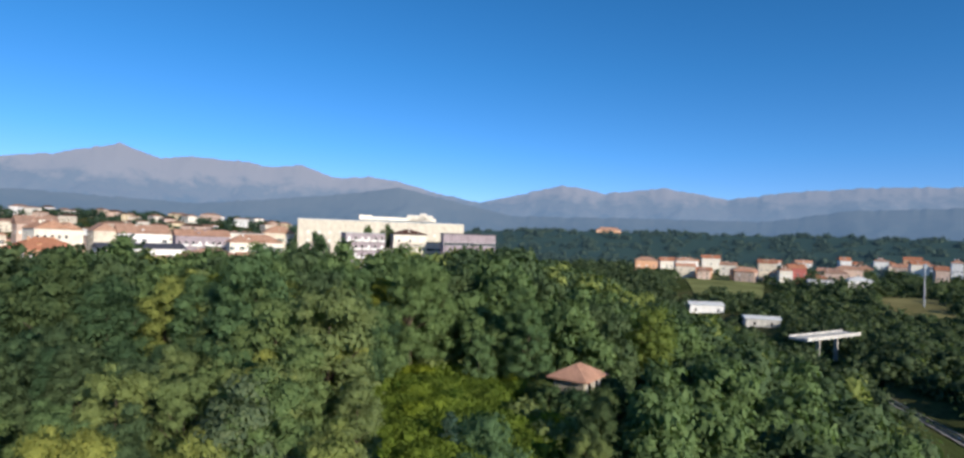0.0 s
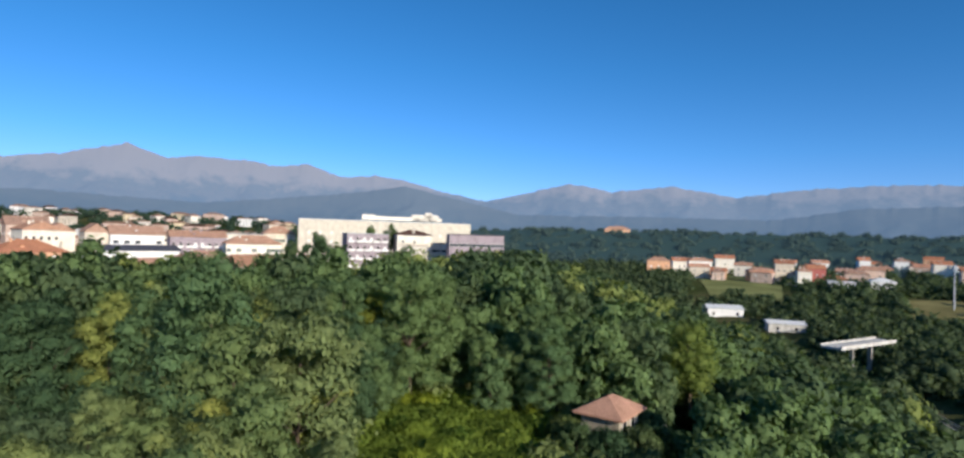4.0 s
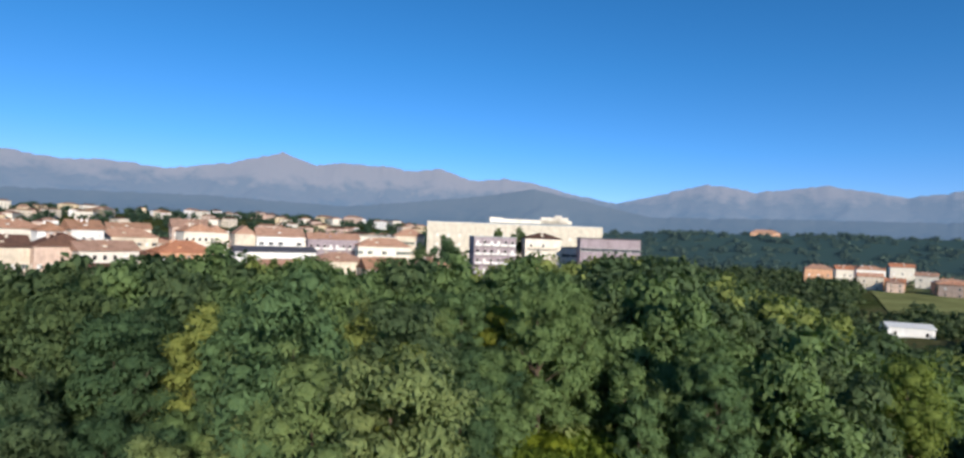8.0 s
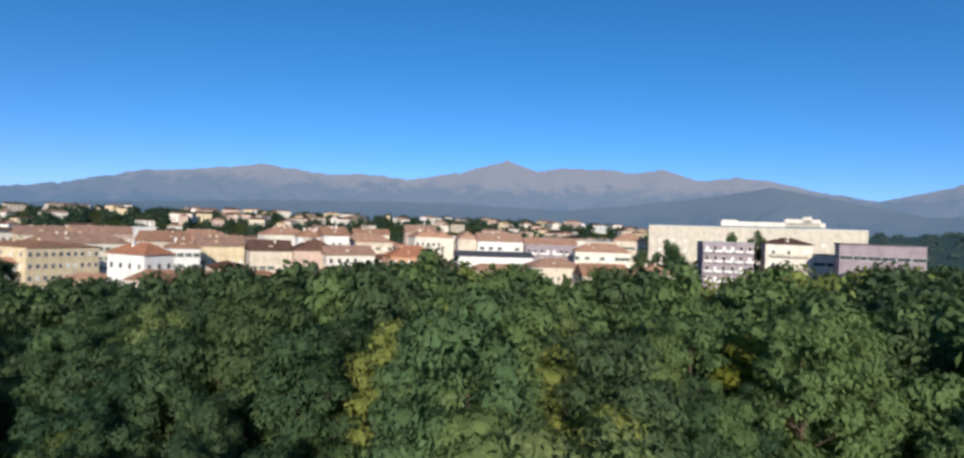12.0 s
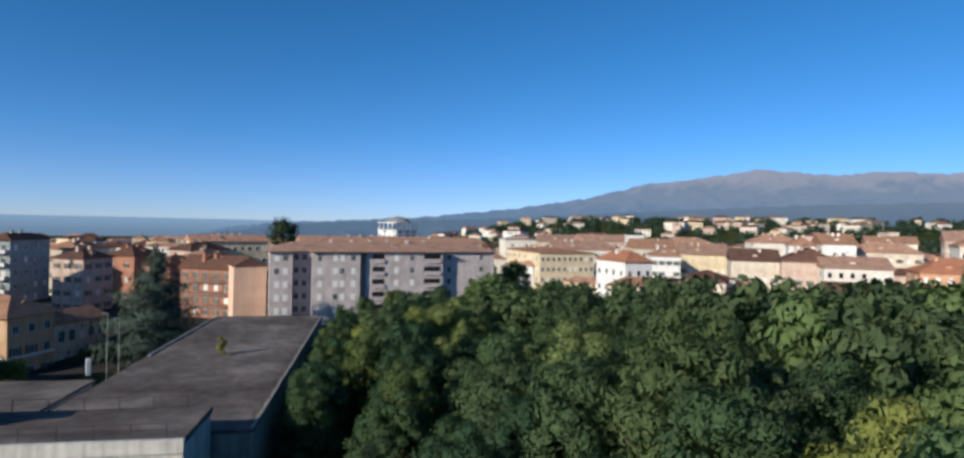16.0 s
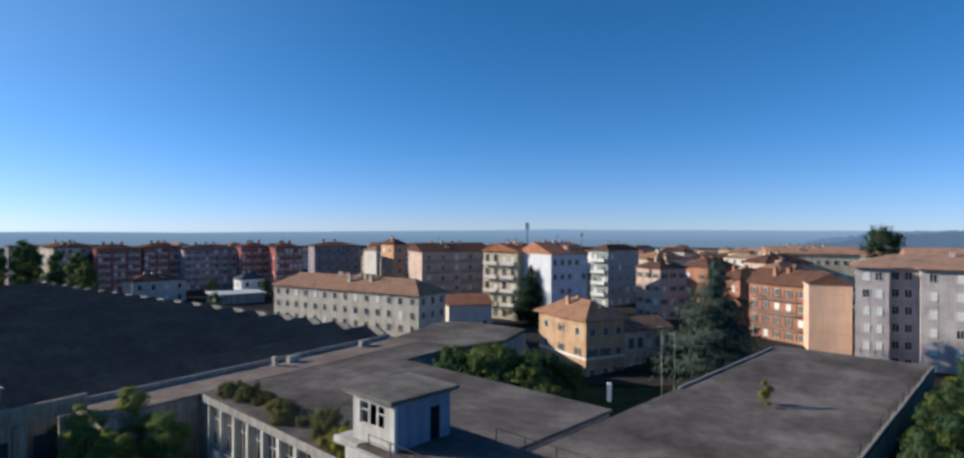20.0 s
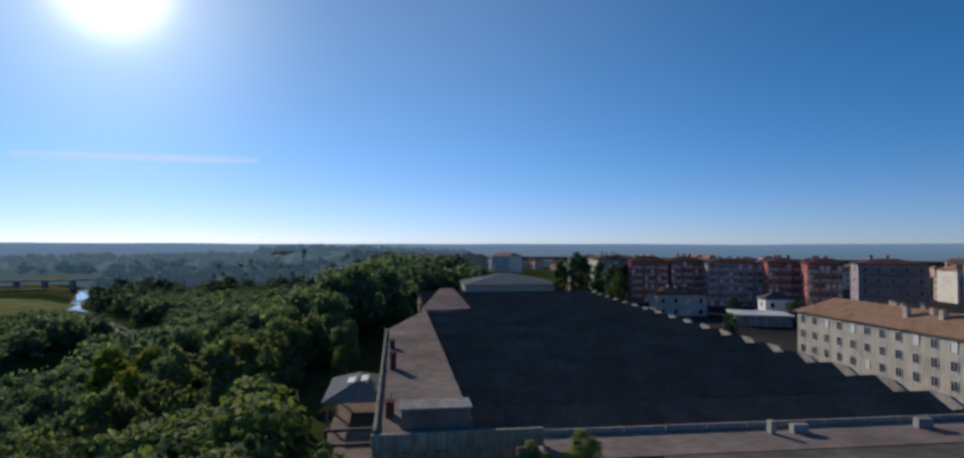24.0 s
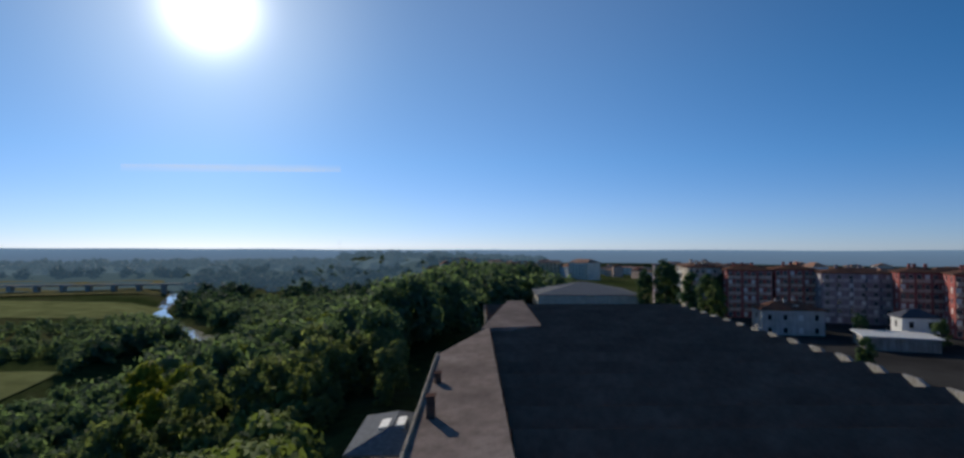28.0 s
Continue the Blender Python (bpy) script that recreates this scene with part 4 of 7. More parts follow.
def clearing(x, y):
    """The scrubby clearing in front of the garden house."""
    u, v = (x - 35) * 0.5 + (y - 66) * 0.866, (x - 35) * 0.866 - (y - 66) * 0.5
    return (u / 26) ** 2 + (v / 13) ** 2 < 1


def in_wood(x, y):
    """Where the wood on the slope stands."""
    if not (-84 < x < 200 and -12 < y < 240):
        return False
    along = (x + 36) * -0.86 + (y - 70.5) * 0.505
    off = (x + 36) * 0.505 + (y - 70.5) * 0.86
    if off < 3.2 and along > -14:
        return False            # clear of the flat roof
    front = (x + 40.2) * 0.507 + (y - 47.5) * 0.862
    out = (x + 40.2) * 0.862 - (y - 47.5) * 0.507
    if -40 < front < 30 and out < 15:
        return False            # clear of the white front and the court
    if math.hypot(x - 54.8, y - 66.2) < 7.5 or math.hypot(x - 48, y - 58) < 7 or clearing(x, y) or math.hypot(x - 82, y - 78) < 8 or math.hypot(x - 76, y - 72) < 5 or math.hypot(x - 69, y - 65) < 4:
        return False
    if y > 165 + 0.25 * (x + 80) and x < 120:
        return False
    return x < float(rim(y)) + 88


def plant_wood():
    r = random.Random(5)
    far_spots, dark_spots, pts = [], [], []
    step = 5.6
    for i in range(-15, 38):
        for j in range(-4, 49):
            x, y = i * step + (j % 2) * step / 2 + r.uniform(-2.2, 2.2), j * step * 0.9 + r.uniform(-2.2, 2.2)
            if in_wood(x, y):
                pts.append((min(math.hypot(x - a, y - b) for a, b in ((5, 40), (15, 60), (5, 75), (-20, 75), (30, 70), (-40, 90), (-14, 66))), x, y))
    pts.sort()
    for n, (d, x, y) in enumerate(pts):
        z = lift(x, y)
        top = canopy_top(x, y) + r.uniform(-3.4, 2.4)
        if x < -25:
            top = min(top, 14.0 + r.uniform(-2.5, 1.5))
            edge = (x + 36) * 0.505 + (y - 70.5) * 0.86
            if edge < 6:
                top = min(top, 11.0)
        if math.hypot(x + 14, y - 60) < 26:
            top = min(top, 12.5)
        s = max(0.3, min(1.45, (top - z) / 14.5))
        q = r.random()
        # darker leaves by area: a darker species east, shade painted in by the lot
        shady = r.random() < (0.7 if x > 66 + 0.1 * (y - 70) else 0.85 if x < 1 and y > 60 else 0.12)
        if n < 215:
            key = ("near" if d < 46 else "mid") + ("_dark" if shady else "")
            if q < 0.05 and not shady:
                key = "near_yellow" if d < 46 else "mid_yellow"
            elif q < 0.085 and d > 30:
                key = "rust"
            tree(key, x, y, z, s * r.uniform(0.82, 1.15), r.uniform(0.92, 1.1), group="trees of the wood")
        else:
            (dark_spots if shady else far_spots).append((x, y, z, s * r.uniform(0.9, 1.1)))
    return far_spots, dark_spots


def merged_trees(name, spots, key, label, category="trees", kind="stuff", mat=None):
    """Many trees in one mesh."""
    r = np.random.RandomState(9)
    vs, qs, ts, ns, o = [], [], [], [], 0
    for x, y, z, s in spots:
        co, quads, tris, nn = CROWNS[TREES[key][r.randint(len(TREES[key]))][1].name]
        a, up = r.rand() * 6.28, r.uniform(0.85, 1.15)
        c, sn = math.cos(a), math.sin(a)
        vs.append(np.stack([(co[:, 0] * c - co[:, 1] * sn) * s + x, (co[:, 0] * sn + co[:, 1] * c) * s + y, co[:, 2] * s * up + z], 1))
        ns.append(np.stack([nn[:, 0] * c - nn[:, 1] * sn, nn[:, 0] * sn + nn[:, 1] * c, nn[:, 2]], 1))
        qs.append(quads + o)
        ts.append(tris + o)
        o += len(co)
    me = leafy_mesh(name, np.concatenate(vs), np.concatenate(qs), np.concatenate(ts), np.concatenate(ns), MAT[mat] if mat else TREES[key][0][1].materials[0])
    CROWNS.pop(me.name)
    tagged(new(name, me), label, category, kind=kind)


tree_kind("under", (85, 86), 3.5, 5.5, 0.1, 420, 0.34, "leaf", lobes=8, low=0.05, fat=1.6, core=1)
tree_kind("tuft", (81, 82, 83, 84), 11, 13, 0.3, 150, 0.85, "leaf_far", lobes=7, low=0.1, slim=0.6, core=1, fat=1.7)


# ---- the mill: flat roofs, saw-tooth hall, little roof house ----
U = Vector((-0.862, 0.507, 0))      # away from the river
V = Vector((-0.507, -0.862, 0))     # to the south-west
ROOF = 9.8


def frame_at(x, y, z, rot):
    return pose(x, y, z, 0, 0, rot)


ROT_U = math.degrees(math.atan2(U.y, U.x))       # local x runs along U, local y along V


def mill_lot():
    mill = thing("mill_terrace", "long empty flat roof of the mill, grey bitumen with pale patches", "roof terrace", frame_at(-36, 70.5, 0, ROT_U))
    g = Geo()
    g.box(0, -0.5, -16, 58.5, 17, ROOF - 0.25)
    part("wall", g, "concrete", mill)
    g = Geo()
    g.box(-0.15, -0.65, ROOF - 0.246, 58.65, 17.1, ROOF)
    part("roof_deck", g, "lot", mill)
    g = Geo()
    g.bevel_box(0, -0.15, 0.004, 4.0, 0.1, 0.22, 0.03)
    kerb = g.mesh("kerb", "concrete")
    for a in range(14):
        part("kerb", kerb, None, mill, m=pose(a * 4.05, -0.5, ROOF - 0.02 * (a % 3)))
    for a in range(7):
        part("kerb", kerb, None, mill, m=pose(27.6 + a * 4.1, 17.0, ROOF - 0.04))
    g = Geo()
    for a in range(16):
        g.rod((a * 3.6 + 0.6, -0.5, ROOF + 0.2), (a * 3.6 + 0.6, -0.5, ROOF + 1.15), 0.03, 0.03, 5)
    for zz in (0.75, 1.2):
        g.rod((0.6, -0.5, ROOF + zz), (54.6, -0.5, ROOF + zz), 0.022, 0.022, 5)
    part("railing", g, "iron", mill, "thin rusty railing")


def sapling():
    p = Vector((-36, 70.5, ROOF)) + U * 27.3 + V * 8.6
    g = Geo()
    g.rod((0, 0, 0), (0.1, 0, 1.5), 0.05, 0.03)
    for k in range(7):
        a = k * 2.4
        g.rod((0.05, 0, 0.4 + 0.15 * k), (math.cos(a) * 0.6, math.sin(a) * 0.6, 1.0 + 0.2 * k), 0.02, 0.01, 4)
    t = thing("sapling", "yellowing sapling growing out of the flat roof", "tree", pose(p.x, p.y, p.z))
    part("trunk", g, "bark", t)
    part("crown", crown_mesh("crown", 91, 2.4, 1.9, 420, 0.14, "leaf_yellow", lobes=5, low=0.15), None, t)


def mill_wing():
    """The older wing with the window front over the court."""
    wing = thing("mill_wing", "derelict mill wing with tall broken windows and a flat roof", "mill building", frame_at(-55, 25.5, 0, math.degrees(math.atan2(0.862, 0.507))))
    L, D = 30.0, 23.0       # local x along the front, local y away from the river
    g = Geo()
    bays, pier = 11, 0.75
    bay = L / bays
    wall_z = ((-14.0, 5.2), (9.0, ROOF - 0.3))
    for z0, z1 in wall_z:
        g.box(0, 0, z0, L, 0.5, z1)
    for k in range(bays + 1):
        g.box(max(0, k * bay - pier / 2), 0, 5.2, min(L, k * bay + pier / 2), 0.5, 9.0)
    g.box(0, 0.504, -14, 0.5, D, ROOF - 0.3)
    g.box(L - 0.5, 0.504, -14, L, D, ROOF - 0.3)
    g.box(0.5, D - 0.5, -14, L - 0.5, D, ROOF - 0.3)
    part("wall", g, "chalk", wing)
    # added near-black sheet for the shade inside the wing
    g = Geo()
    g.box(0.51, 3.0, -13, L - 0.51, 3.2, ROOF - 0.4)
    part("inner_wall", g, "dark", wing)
    w = bay - pier
    fm = lattice((0, 0.07, w / 3 - 0.03, w / 3 + 0.03, 2 * w / 3 - 0.03, 2 * w / 3 + 0.03, w - 0.07, w), (0, 0.07, 2.5, 2.57, 3.72, 3.79), ((1, 1), (3, 1), (5, 1), (1, 3), (3, 3), (5, 3)), 0, 0.06, "frame")
    pane = Geo()
    pane.box(0.08, 0.02, 0.08, w / 3 - 0.05, 0.03, 1.2)
    pm = pane.mesh("pane", "glass")
    rnd = random.Random(3)
    for k in range(bays):
        f = part("window", fm, None, wing, "rotten window frame with missing panes", m=pose(k * bay + pier / 2, 0.25, 5.2))
        for a in range(3):
            for b in range(3):
                if rnd.random() < 0.4:
                    part("pane", pm, None, f, m=pose(a * w / 3, 0.0, b * 1.25))
        sill = Geo()
        sill.bevel_box(k * bay + pier / 2 - 0.1, -0.14, 5.06, k * bay + bay - pier / 2 + 0.1, 0.2, 5.2)
        part("sill", sill, "concrete", wing)
    for k in range(bays + 1):
        g = Geo()
        g.box(max(0, k * bay - 0.22), -0.16, -10, min(L, k * bay + 0.22), -0.004, ROOF - 0.55)
        part("pilaster", g, "chalk", wing)
    g = Geo()
    g.box(-0.2, -0.35, ROOF - 0.296, L + 0.2, D + 0.2, ROOF - 0.02)
    part("roof_deck", g, "lot", wing)
    g = Geo()
    g.bevel_box(-0.35, -0.5, ROOF - 0.55, L + 0.2, -0.36, ROOF + 0.12)
    part("cornice", g, "concrete", wing, "pale worn cornice")


def roof_block():
    """The raised end of the terrace with its white front."""
    b = thing("mill_head_block", "raised end of the mill roof with a white cornice front", "mill building", frame_at(-40.2, 47.5, 0, math.degrees(math.atan2(0.862, 0.507))))
    L, D, T = 19.6, 7.0, 12.0
    g = Geo()
    g.box(0, 0, -14, L, D, T - 0.5)
    part("wall", g, "chalk", b)
    g = Geo()
    g.box(-0.1, -0.1, T - 0.496, L + 0.1, D + 0.1, T)
    part("roof_deck", g, "lot", b)
    g = Geo()
    g.bevel_box(-0.3, -0.55, T - 0.75, L + 0.3, -0.104, T + 0.14, 0.05)
    g.bevel_box(-0.2, -0.3, T - 1.25, L + 0.2, -0.105, T - 0.754, 0.04)
    part("cornice", g, "chalk", b, "white moulded cornice")
    g = Geo()
    g.bevel_box(-3.0, 0.3, T - 0.45, -0.32, D, T - 0.004, 0.05)
    part("side_ledge", g, "chalk", b, "jutting ledge under the roof house")
    g = Geo()
    g.box(-2.2, 0.9, -14, -0.004, D - 0.2, T - 0.454)
    part("side_wall", g, "cream", b)
    for k in range(5):
        window("dark", b, pose(1.2 + k * 3.8, -0.02, T - 3.0))
    g = Geo()
    for k in range(9):
        g.rod((1.0 + k * 2.2, 0.3, T), (1.0 + k * 2.2, 0.3, T + 1.0), 0.035, 0.035, 5)
    for zz in (0.55, 0.98):
        g.rod((1.0, 0.3, T + zz), (18.6, 0.3, T + zz), 0.025, 0.025, 5)
    part("railing", g, "iron", b, "rusty bent railing")
    g = Geo()
    for k in range(6):
        g.rod((6.0 + k * 2.4, D - 0.3, T), (6.0 + k * 2.4, D - 0.3, T + 1.0), 0.035, 0.035, 5)
    g.rod((6.0, D - 0.3, T + 0.98), (18.0, D - 0.3, T + 0.98), 0.025, 0.025, 5)
    part("railing", g, "iron", b)


def roof_house():
    """The small house on the roof: white front, blue side, overhanging slab."""
    s = thing("roof_house", "small white and blue roof house with an overhanging flat slab", "roof house", frame_at(-42.0, 46.5, 12.0, math.degrees(math.atan2(0.862, 0.507))))
    W, D, H = 4.35, 4.8, 3.1
    t = 0.3
    part("front_wall", lattice((0, 0.75, 3.35, W), (0, 1.1, 2.6, H), ((1, 1),), 0, t, "chalk"), None, s, "chalky white front wall")
    g = Geo()
    g.hexa([(0, t, 0), (t, t, 0), (t, D - t, 0), (W - t, D - t, 0), (W - t, D, 0), (0, D, 0)][::-1], [(0, t, H), (t, t, H), (t, D - t, H), (W - t, D - t, H), (W - t, D, H), (0, D, H)][::-1])
    part("back_wall", g, "chalk", s)
    g = Geo()
    side = lattice((t, 3.0, 3.9, D - 0.02), (0, 2.2, H), ((1, 0),), -W, -W + t, "bluepaint")
    part("side_wall", side, None, s, "faded blue side wall", m=pose(0, 0, 0, 0, 0, 90))
    # near-black sheet for the shade in the doorway
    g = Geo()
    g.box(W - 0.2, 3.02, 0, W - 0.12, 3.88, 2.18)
    part("door", g, "dark", s, "open doorway filled with a near-black sheet for its shade")
    for k in range(3):
        x = 0.77 + k * 0.86
        part("window_frame", lattice((x, x + 0.07, x + 0.79, x + 0.86), (1.12, 1.18, 2.0, 2.06, 2.53, 2.59), ((1, 1), (1, 3)) if k != 1 else ((1, 1), (1, 2), (1, 3)), 0.1, 0.17, "frame"), None, s)
    # added near-black sheet for the unlit room behind the windows
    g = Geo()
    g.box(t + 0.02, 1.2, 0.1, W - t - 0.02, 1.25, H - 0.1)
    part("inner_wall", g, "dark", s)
    g = Geo()
    g.bevel_box(-0.45, -0.6, H + 0.004, W + 0.5, D + 0.4, H + 0.24, 0.04, 0)
    part("roof_slab", g, "slab", s, "weathered grey roof slab")
    g = Geo()
    g.box(-0.35, -0.5, H - 0.1, W + 0.4, D + 0.3, H)
    part("soffit", g, "concrete", s)
    g = Geo()
    g.rod((W + 0.05, 0.0, 0), (W + 0.05, 0.0, H), 0.06, 0.06, 6)
    part("downpipe", g, "white", s)


W_AX = Vector((-0.338, -0.941, 0))       # along the saw-tooth hall
HALL_ROT = math.degrees(math.atan2(W_AX.y, W_AX.x))


def saw_hall():
    """Local x runs along the hall to the south; it spreads from the valley side, local y 0, to the street side."""
    hall = thing("saw_tooth_hall", "big weaving hall with a dark saw-tooth roof", "mill hall", frame_at(-49.1, 7.3, 0, HALL_ROT))
    pitch, low, up, n = 8.0, 7.45, 1.85, 18
    L = pitch * n

    def wide(x):
        return -(54.0 + 5.5 * x / L)

    g = Geo()
    loop = [(0, 0), (0, wide(0)), (L, wide(L)), (L, 0)]
    g.hexa([(x, y, -14) for x, y in loop], [(x, y, low - 0.05) for x, y in loop])
    part("wall", g, "concrete", hall)
    for k in range(n):
        x = k * pitch
        g = Geo()
        a, b, c = (x, low), (x + 4.0, low + up), (x + pitch - 0.05, low)
        g.hexa([(q[0], wide(q[0]) + 1.2, q[1]) for q in (a, b, c)], [(q[0], -0.3, q[1]) for q in (a, b, c)])
        part("shed_roof", g, "saw", hall)
        g = Geo()
        g.rod((x + 4.0, wide(x + 4) + 0.3, low + up), (x + 4.0, -0.3, low + up), 0.015, 0.015, 6)
        part("ridge_cap", g, "saw", hall)
        g = Geo()
        prof = [(x, low - 0.6), (x + pitch - 0.06, low - 0.6), (x + pitch - 0.06, low + 0.25), (x + 5.6, low + up * 0.72), (x + 2.6, low + up * 0.72), (x, low + 0.25)]
        g.hexa([(a, wide(a) - 0.6, z) for a, z in prof], [(a, wide(a) - 0.25, z) for a, z in prof])
        part("end_gable", g, "concrete", hall, "pale rendered saw-tooth gable")
        g = Geo()
        top = [(x, low + 0.25), (x + 2.6, low + up * 0.72), (x + 5.6, low + up * 0.72), (x + pitch - 0.06, low + 0.25)]
        g.hexa([(a, wide(a) - 0.7, z + 0.003) for a, z in top] + [(a, wide(a) - 0.7, z + 0.06) for a, z in top[::-1]], [(a, wide(a) - 0.2, z + 0.003) for a, z in top] + [(a, wide(a) - 0.2, z + 0.06) for a, z in top[::-1]])
        part("coping", g, "concrete", hall, "pale coping that follows the saw-tooth")
    g = Geo()
    g.bevel_box(L, wide(L), low - 2, L + 0.5, 0.3, low + up * 0.6)
    part("end_wall", g, "concrete", hall)


def strip_roof():
    """The flat-roofed range between hall and valley."""
    s = thing("mill_river_range", "flat-roofed mill range over the valley with a pale screed roof", "mill building", frame_at(-39.6, 7.6, 0, HALL_ROT))
    L, B, T = 61.0, 8.8, 9.5
    g = Geo()
    loop = [(0, 0), (L, 0), (L + 28, -B + 1.0), (L + 30, -B), (0, -B)]
    g.hexa([(x, y, -16) for x, y in loop[::-1]], [(x, y, T - 0.3) for x, y in loop[::-1]])
    part("wall", g, "stone", s)
    g = Geo()
    g.hexa([(x, y, T - 0.296) for x, y in loop[::-1]], [(x, y, T) for x, y in loop[::-1]])
    part("roof_deck", g, "screed", s)
    g = Geo()
    g.bevel_box(0, -0.02, 0.004, 3.95, 0.3, 0.45, 0.04)
    kerb = g.mesh("kerb", "stone")
    for k in range(15):
        part("kerb", kerb, None, s, "dark worn kerb", m=pose(k * 4.0, 0, T - 0.04 * (k % 2)))
    g = Geo()
    g.bevel_box(-0.5, -B - 6.0, T - 1.0, -0.004, 0.5, T + 0.12, 0.06)
    g.bevel_box(-0.3, -B - 6.0, T - 1.5, -0.004, 0.3, T - 1.004, 0.05)
    part("cornice", g, "stone", s, "heavy moulded cornice of the end front")
    for k in range(16):
        g = Geo()
        g.box(k * 4 + 1.0, 0.002, 2.5, k * 4 + 2.9, 0.02, 7.0, 0)
        g.box(k * 4 + 1.9, 0.021, 2.5, k * 4 + 2.0, 0.05, 7.0, 1)
        g.box(k * 4 + 1.0, 0.021, 4.9, k * 4 + 2.9, 0.05, 5.0, 1)
        if k < 15:
            part("window", g, ("glass", "frame"), s)
        g = Geo()
        g.box(k * 4 + 3.3, 0.002, -12, k * 4 + 4.2, 0.35, T - 0.8)
        if k < 15:
            part("pilaster", g, "stone", s)
    for k in range(4):
        g = Geo()
        g.box(-0.3, -B - 4.6 + k * 3.6, -6, -0.003, -B - 3.6 + k * 3.6, T - 1.6)
        part("pilaster", g, "stone", s)
        g = Geo()
        g.box(-0.03, -B - 3.3 + k * 3.6, 2.0, -0.003, -B - 1.6 + k * 3.6, 6.6)
        part("window", g, "glass", s)
    # housings on the roof
    g = Geo()
    g.bevel_box(1.2, -B + 0.4, T, 4.2, -2.2, T + 1.7, 0.06)
    part("lift_housing", g, "screed", s, "box-shaped lift housing")
    g = Geo()
    g.bevel_box(1.0, -B + 0.2, T + 1.704, 4.4, -2.0, T + 1.85, 0.04)
    part("housing_lid", g, "concrete", s)
    for x, y, q in ((5.0, -0.7, 1.3), (26.0, -0.9, 2.1), (41.0, -0.7, 1.2)):
        g = Geo()
        g.box(x, y - 0.8, T, x + 1.2, y, T + q)
        g.box(x - 0.1, y - 0.9, T + q + 0.003, x + 1.3, y + 0.1, T + q + 0.12)
        part("chimney", g, "tile_dark", s, "dark brick chimney stub")
    g = Geo()
    g.rod((9, -1.2, T), (9, -1.2, T + 1.4), 0.05, 0.05, 6)
    part("vent_pipe", g, "galv", s)
    # the lower wedge-shaped roof at the far end
    w = thing("mill_wedge_roof", "wedge-shaped low-pitched roof at the far end of the mill", "mill building", pose(0, 0, 0))
    g = Geo()
    a, b, c, d = (-77.5, -76.5), (-91.0, -75.5), (-99.5, -104), (-95.5, -105)
    g.hexa([(*q, -14) for q in (a, d, c, b)], [(a[0], a[1], 9.3), (d[0], d[1], 12.0), (c[0], c[1], 12.0), (b[0], b[1], 9.3)])
    part("roof_deck", g, "screed", w)


def hall_walk():
    """The pale flat strip along the hall's north end, and the terrace by the cream block."""
    s = thing("mill_link_roof", "pale flat roof strip along the end of the hall", "mill building", frame_at(-51.2, 9.2, 0, math.degrees(math.atan2(0.36, -0.933))))
    g = Geo()
    g.box(3.5, -6.0, -14, 50, 0, 7.7)
    part("wall", g, "concrete", s)
    g = Geo()
    g.box(3.4, -6.2, 7.704, 50.2, 0.2, 8.0)
    part("roof_deck", g, "screed", s)
    g = Geo()
    g.box(13, -13.0, -14, 50, -6.21, 7.6)
    part("side_wall", g, "concrete", s)
    g = Geo()
    g.box(13, -13.1, 7.604, 50.2, -6.21, 7.95)
    part("side_deck", g, "lot", s, "stained grey roof strip beside the wing")
    g = Geo()
    g.bevel_box(0, 0, 0.004, 4.1, 0.3, 0.5, 0.03)
    kerb = g.mesh("kerb", "concrete")
    for k in range(11):
        part("kerb", kerb, None, s, m=pose(3.5 + k * 4.2, 0, 8.0))
    for x, q in ((25.5, 1.2), (27.8, 0.8), (41, 0.9)):
        g = Geo()
        g.box(x, -2.2, 8.0, x + (0.5 if q > 1 else 1.6), -1.5, 8.0 + q)
        part("vent", g, "concrete", s)
    t = thing("mill_back_terrace", "broad mossy flat roof beside the dark hall", "roof terrace", pose(0, 0, 0))
    loop = [(-96, 27.5), (-89.5, 37.5), (-100, 45.8), (-111.5, 47.5), (-118, 36), (-116, 30)]
    g = Geo()
    g.hexa([(x, y, -8) for x, y in loop[::-1]], [(x, y, 7.3) for x, y in loop[::-1]])
    part("wall", g, "concrete", t)
    g = Geo()
    g.hexa([(x, y, 7.304) for x, y in loop[::-1]], [(x, y, 7.9) for x, y in loop[::-1]])
    part("roof_deck", g, "lot", t)
    w = thing("yard_wall", "long grey rendered garden wall with a coping", "wall", pose(-112, 48.5, 0, 0, 0, 196))
    g = Geo()
    g.box(-3, 0, -6, 18, 0.35, 3.6)
    part("wall", g, "concrete", w)
    g = Geo()
    g.bevel_box(-3.1, -0.1, 3.604, 18.1, 0.45, 3.75)
    part("coping", g, "concrete", w)


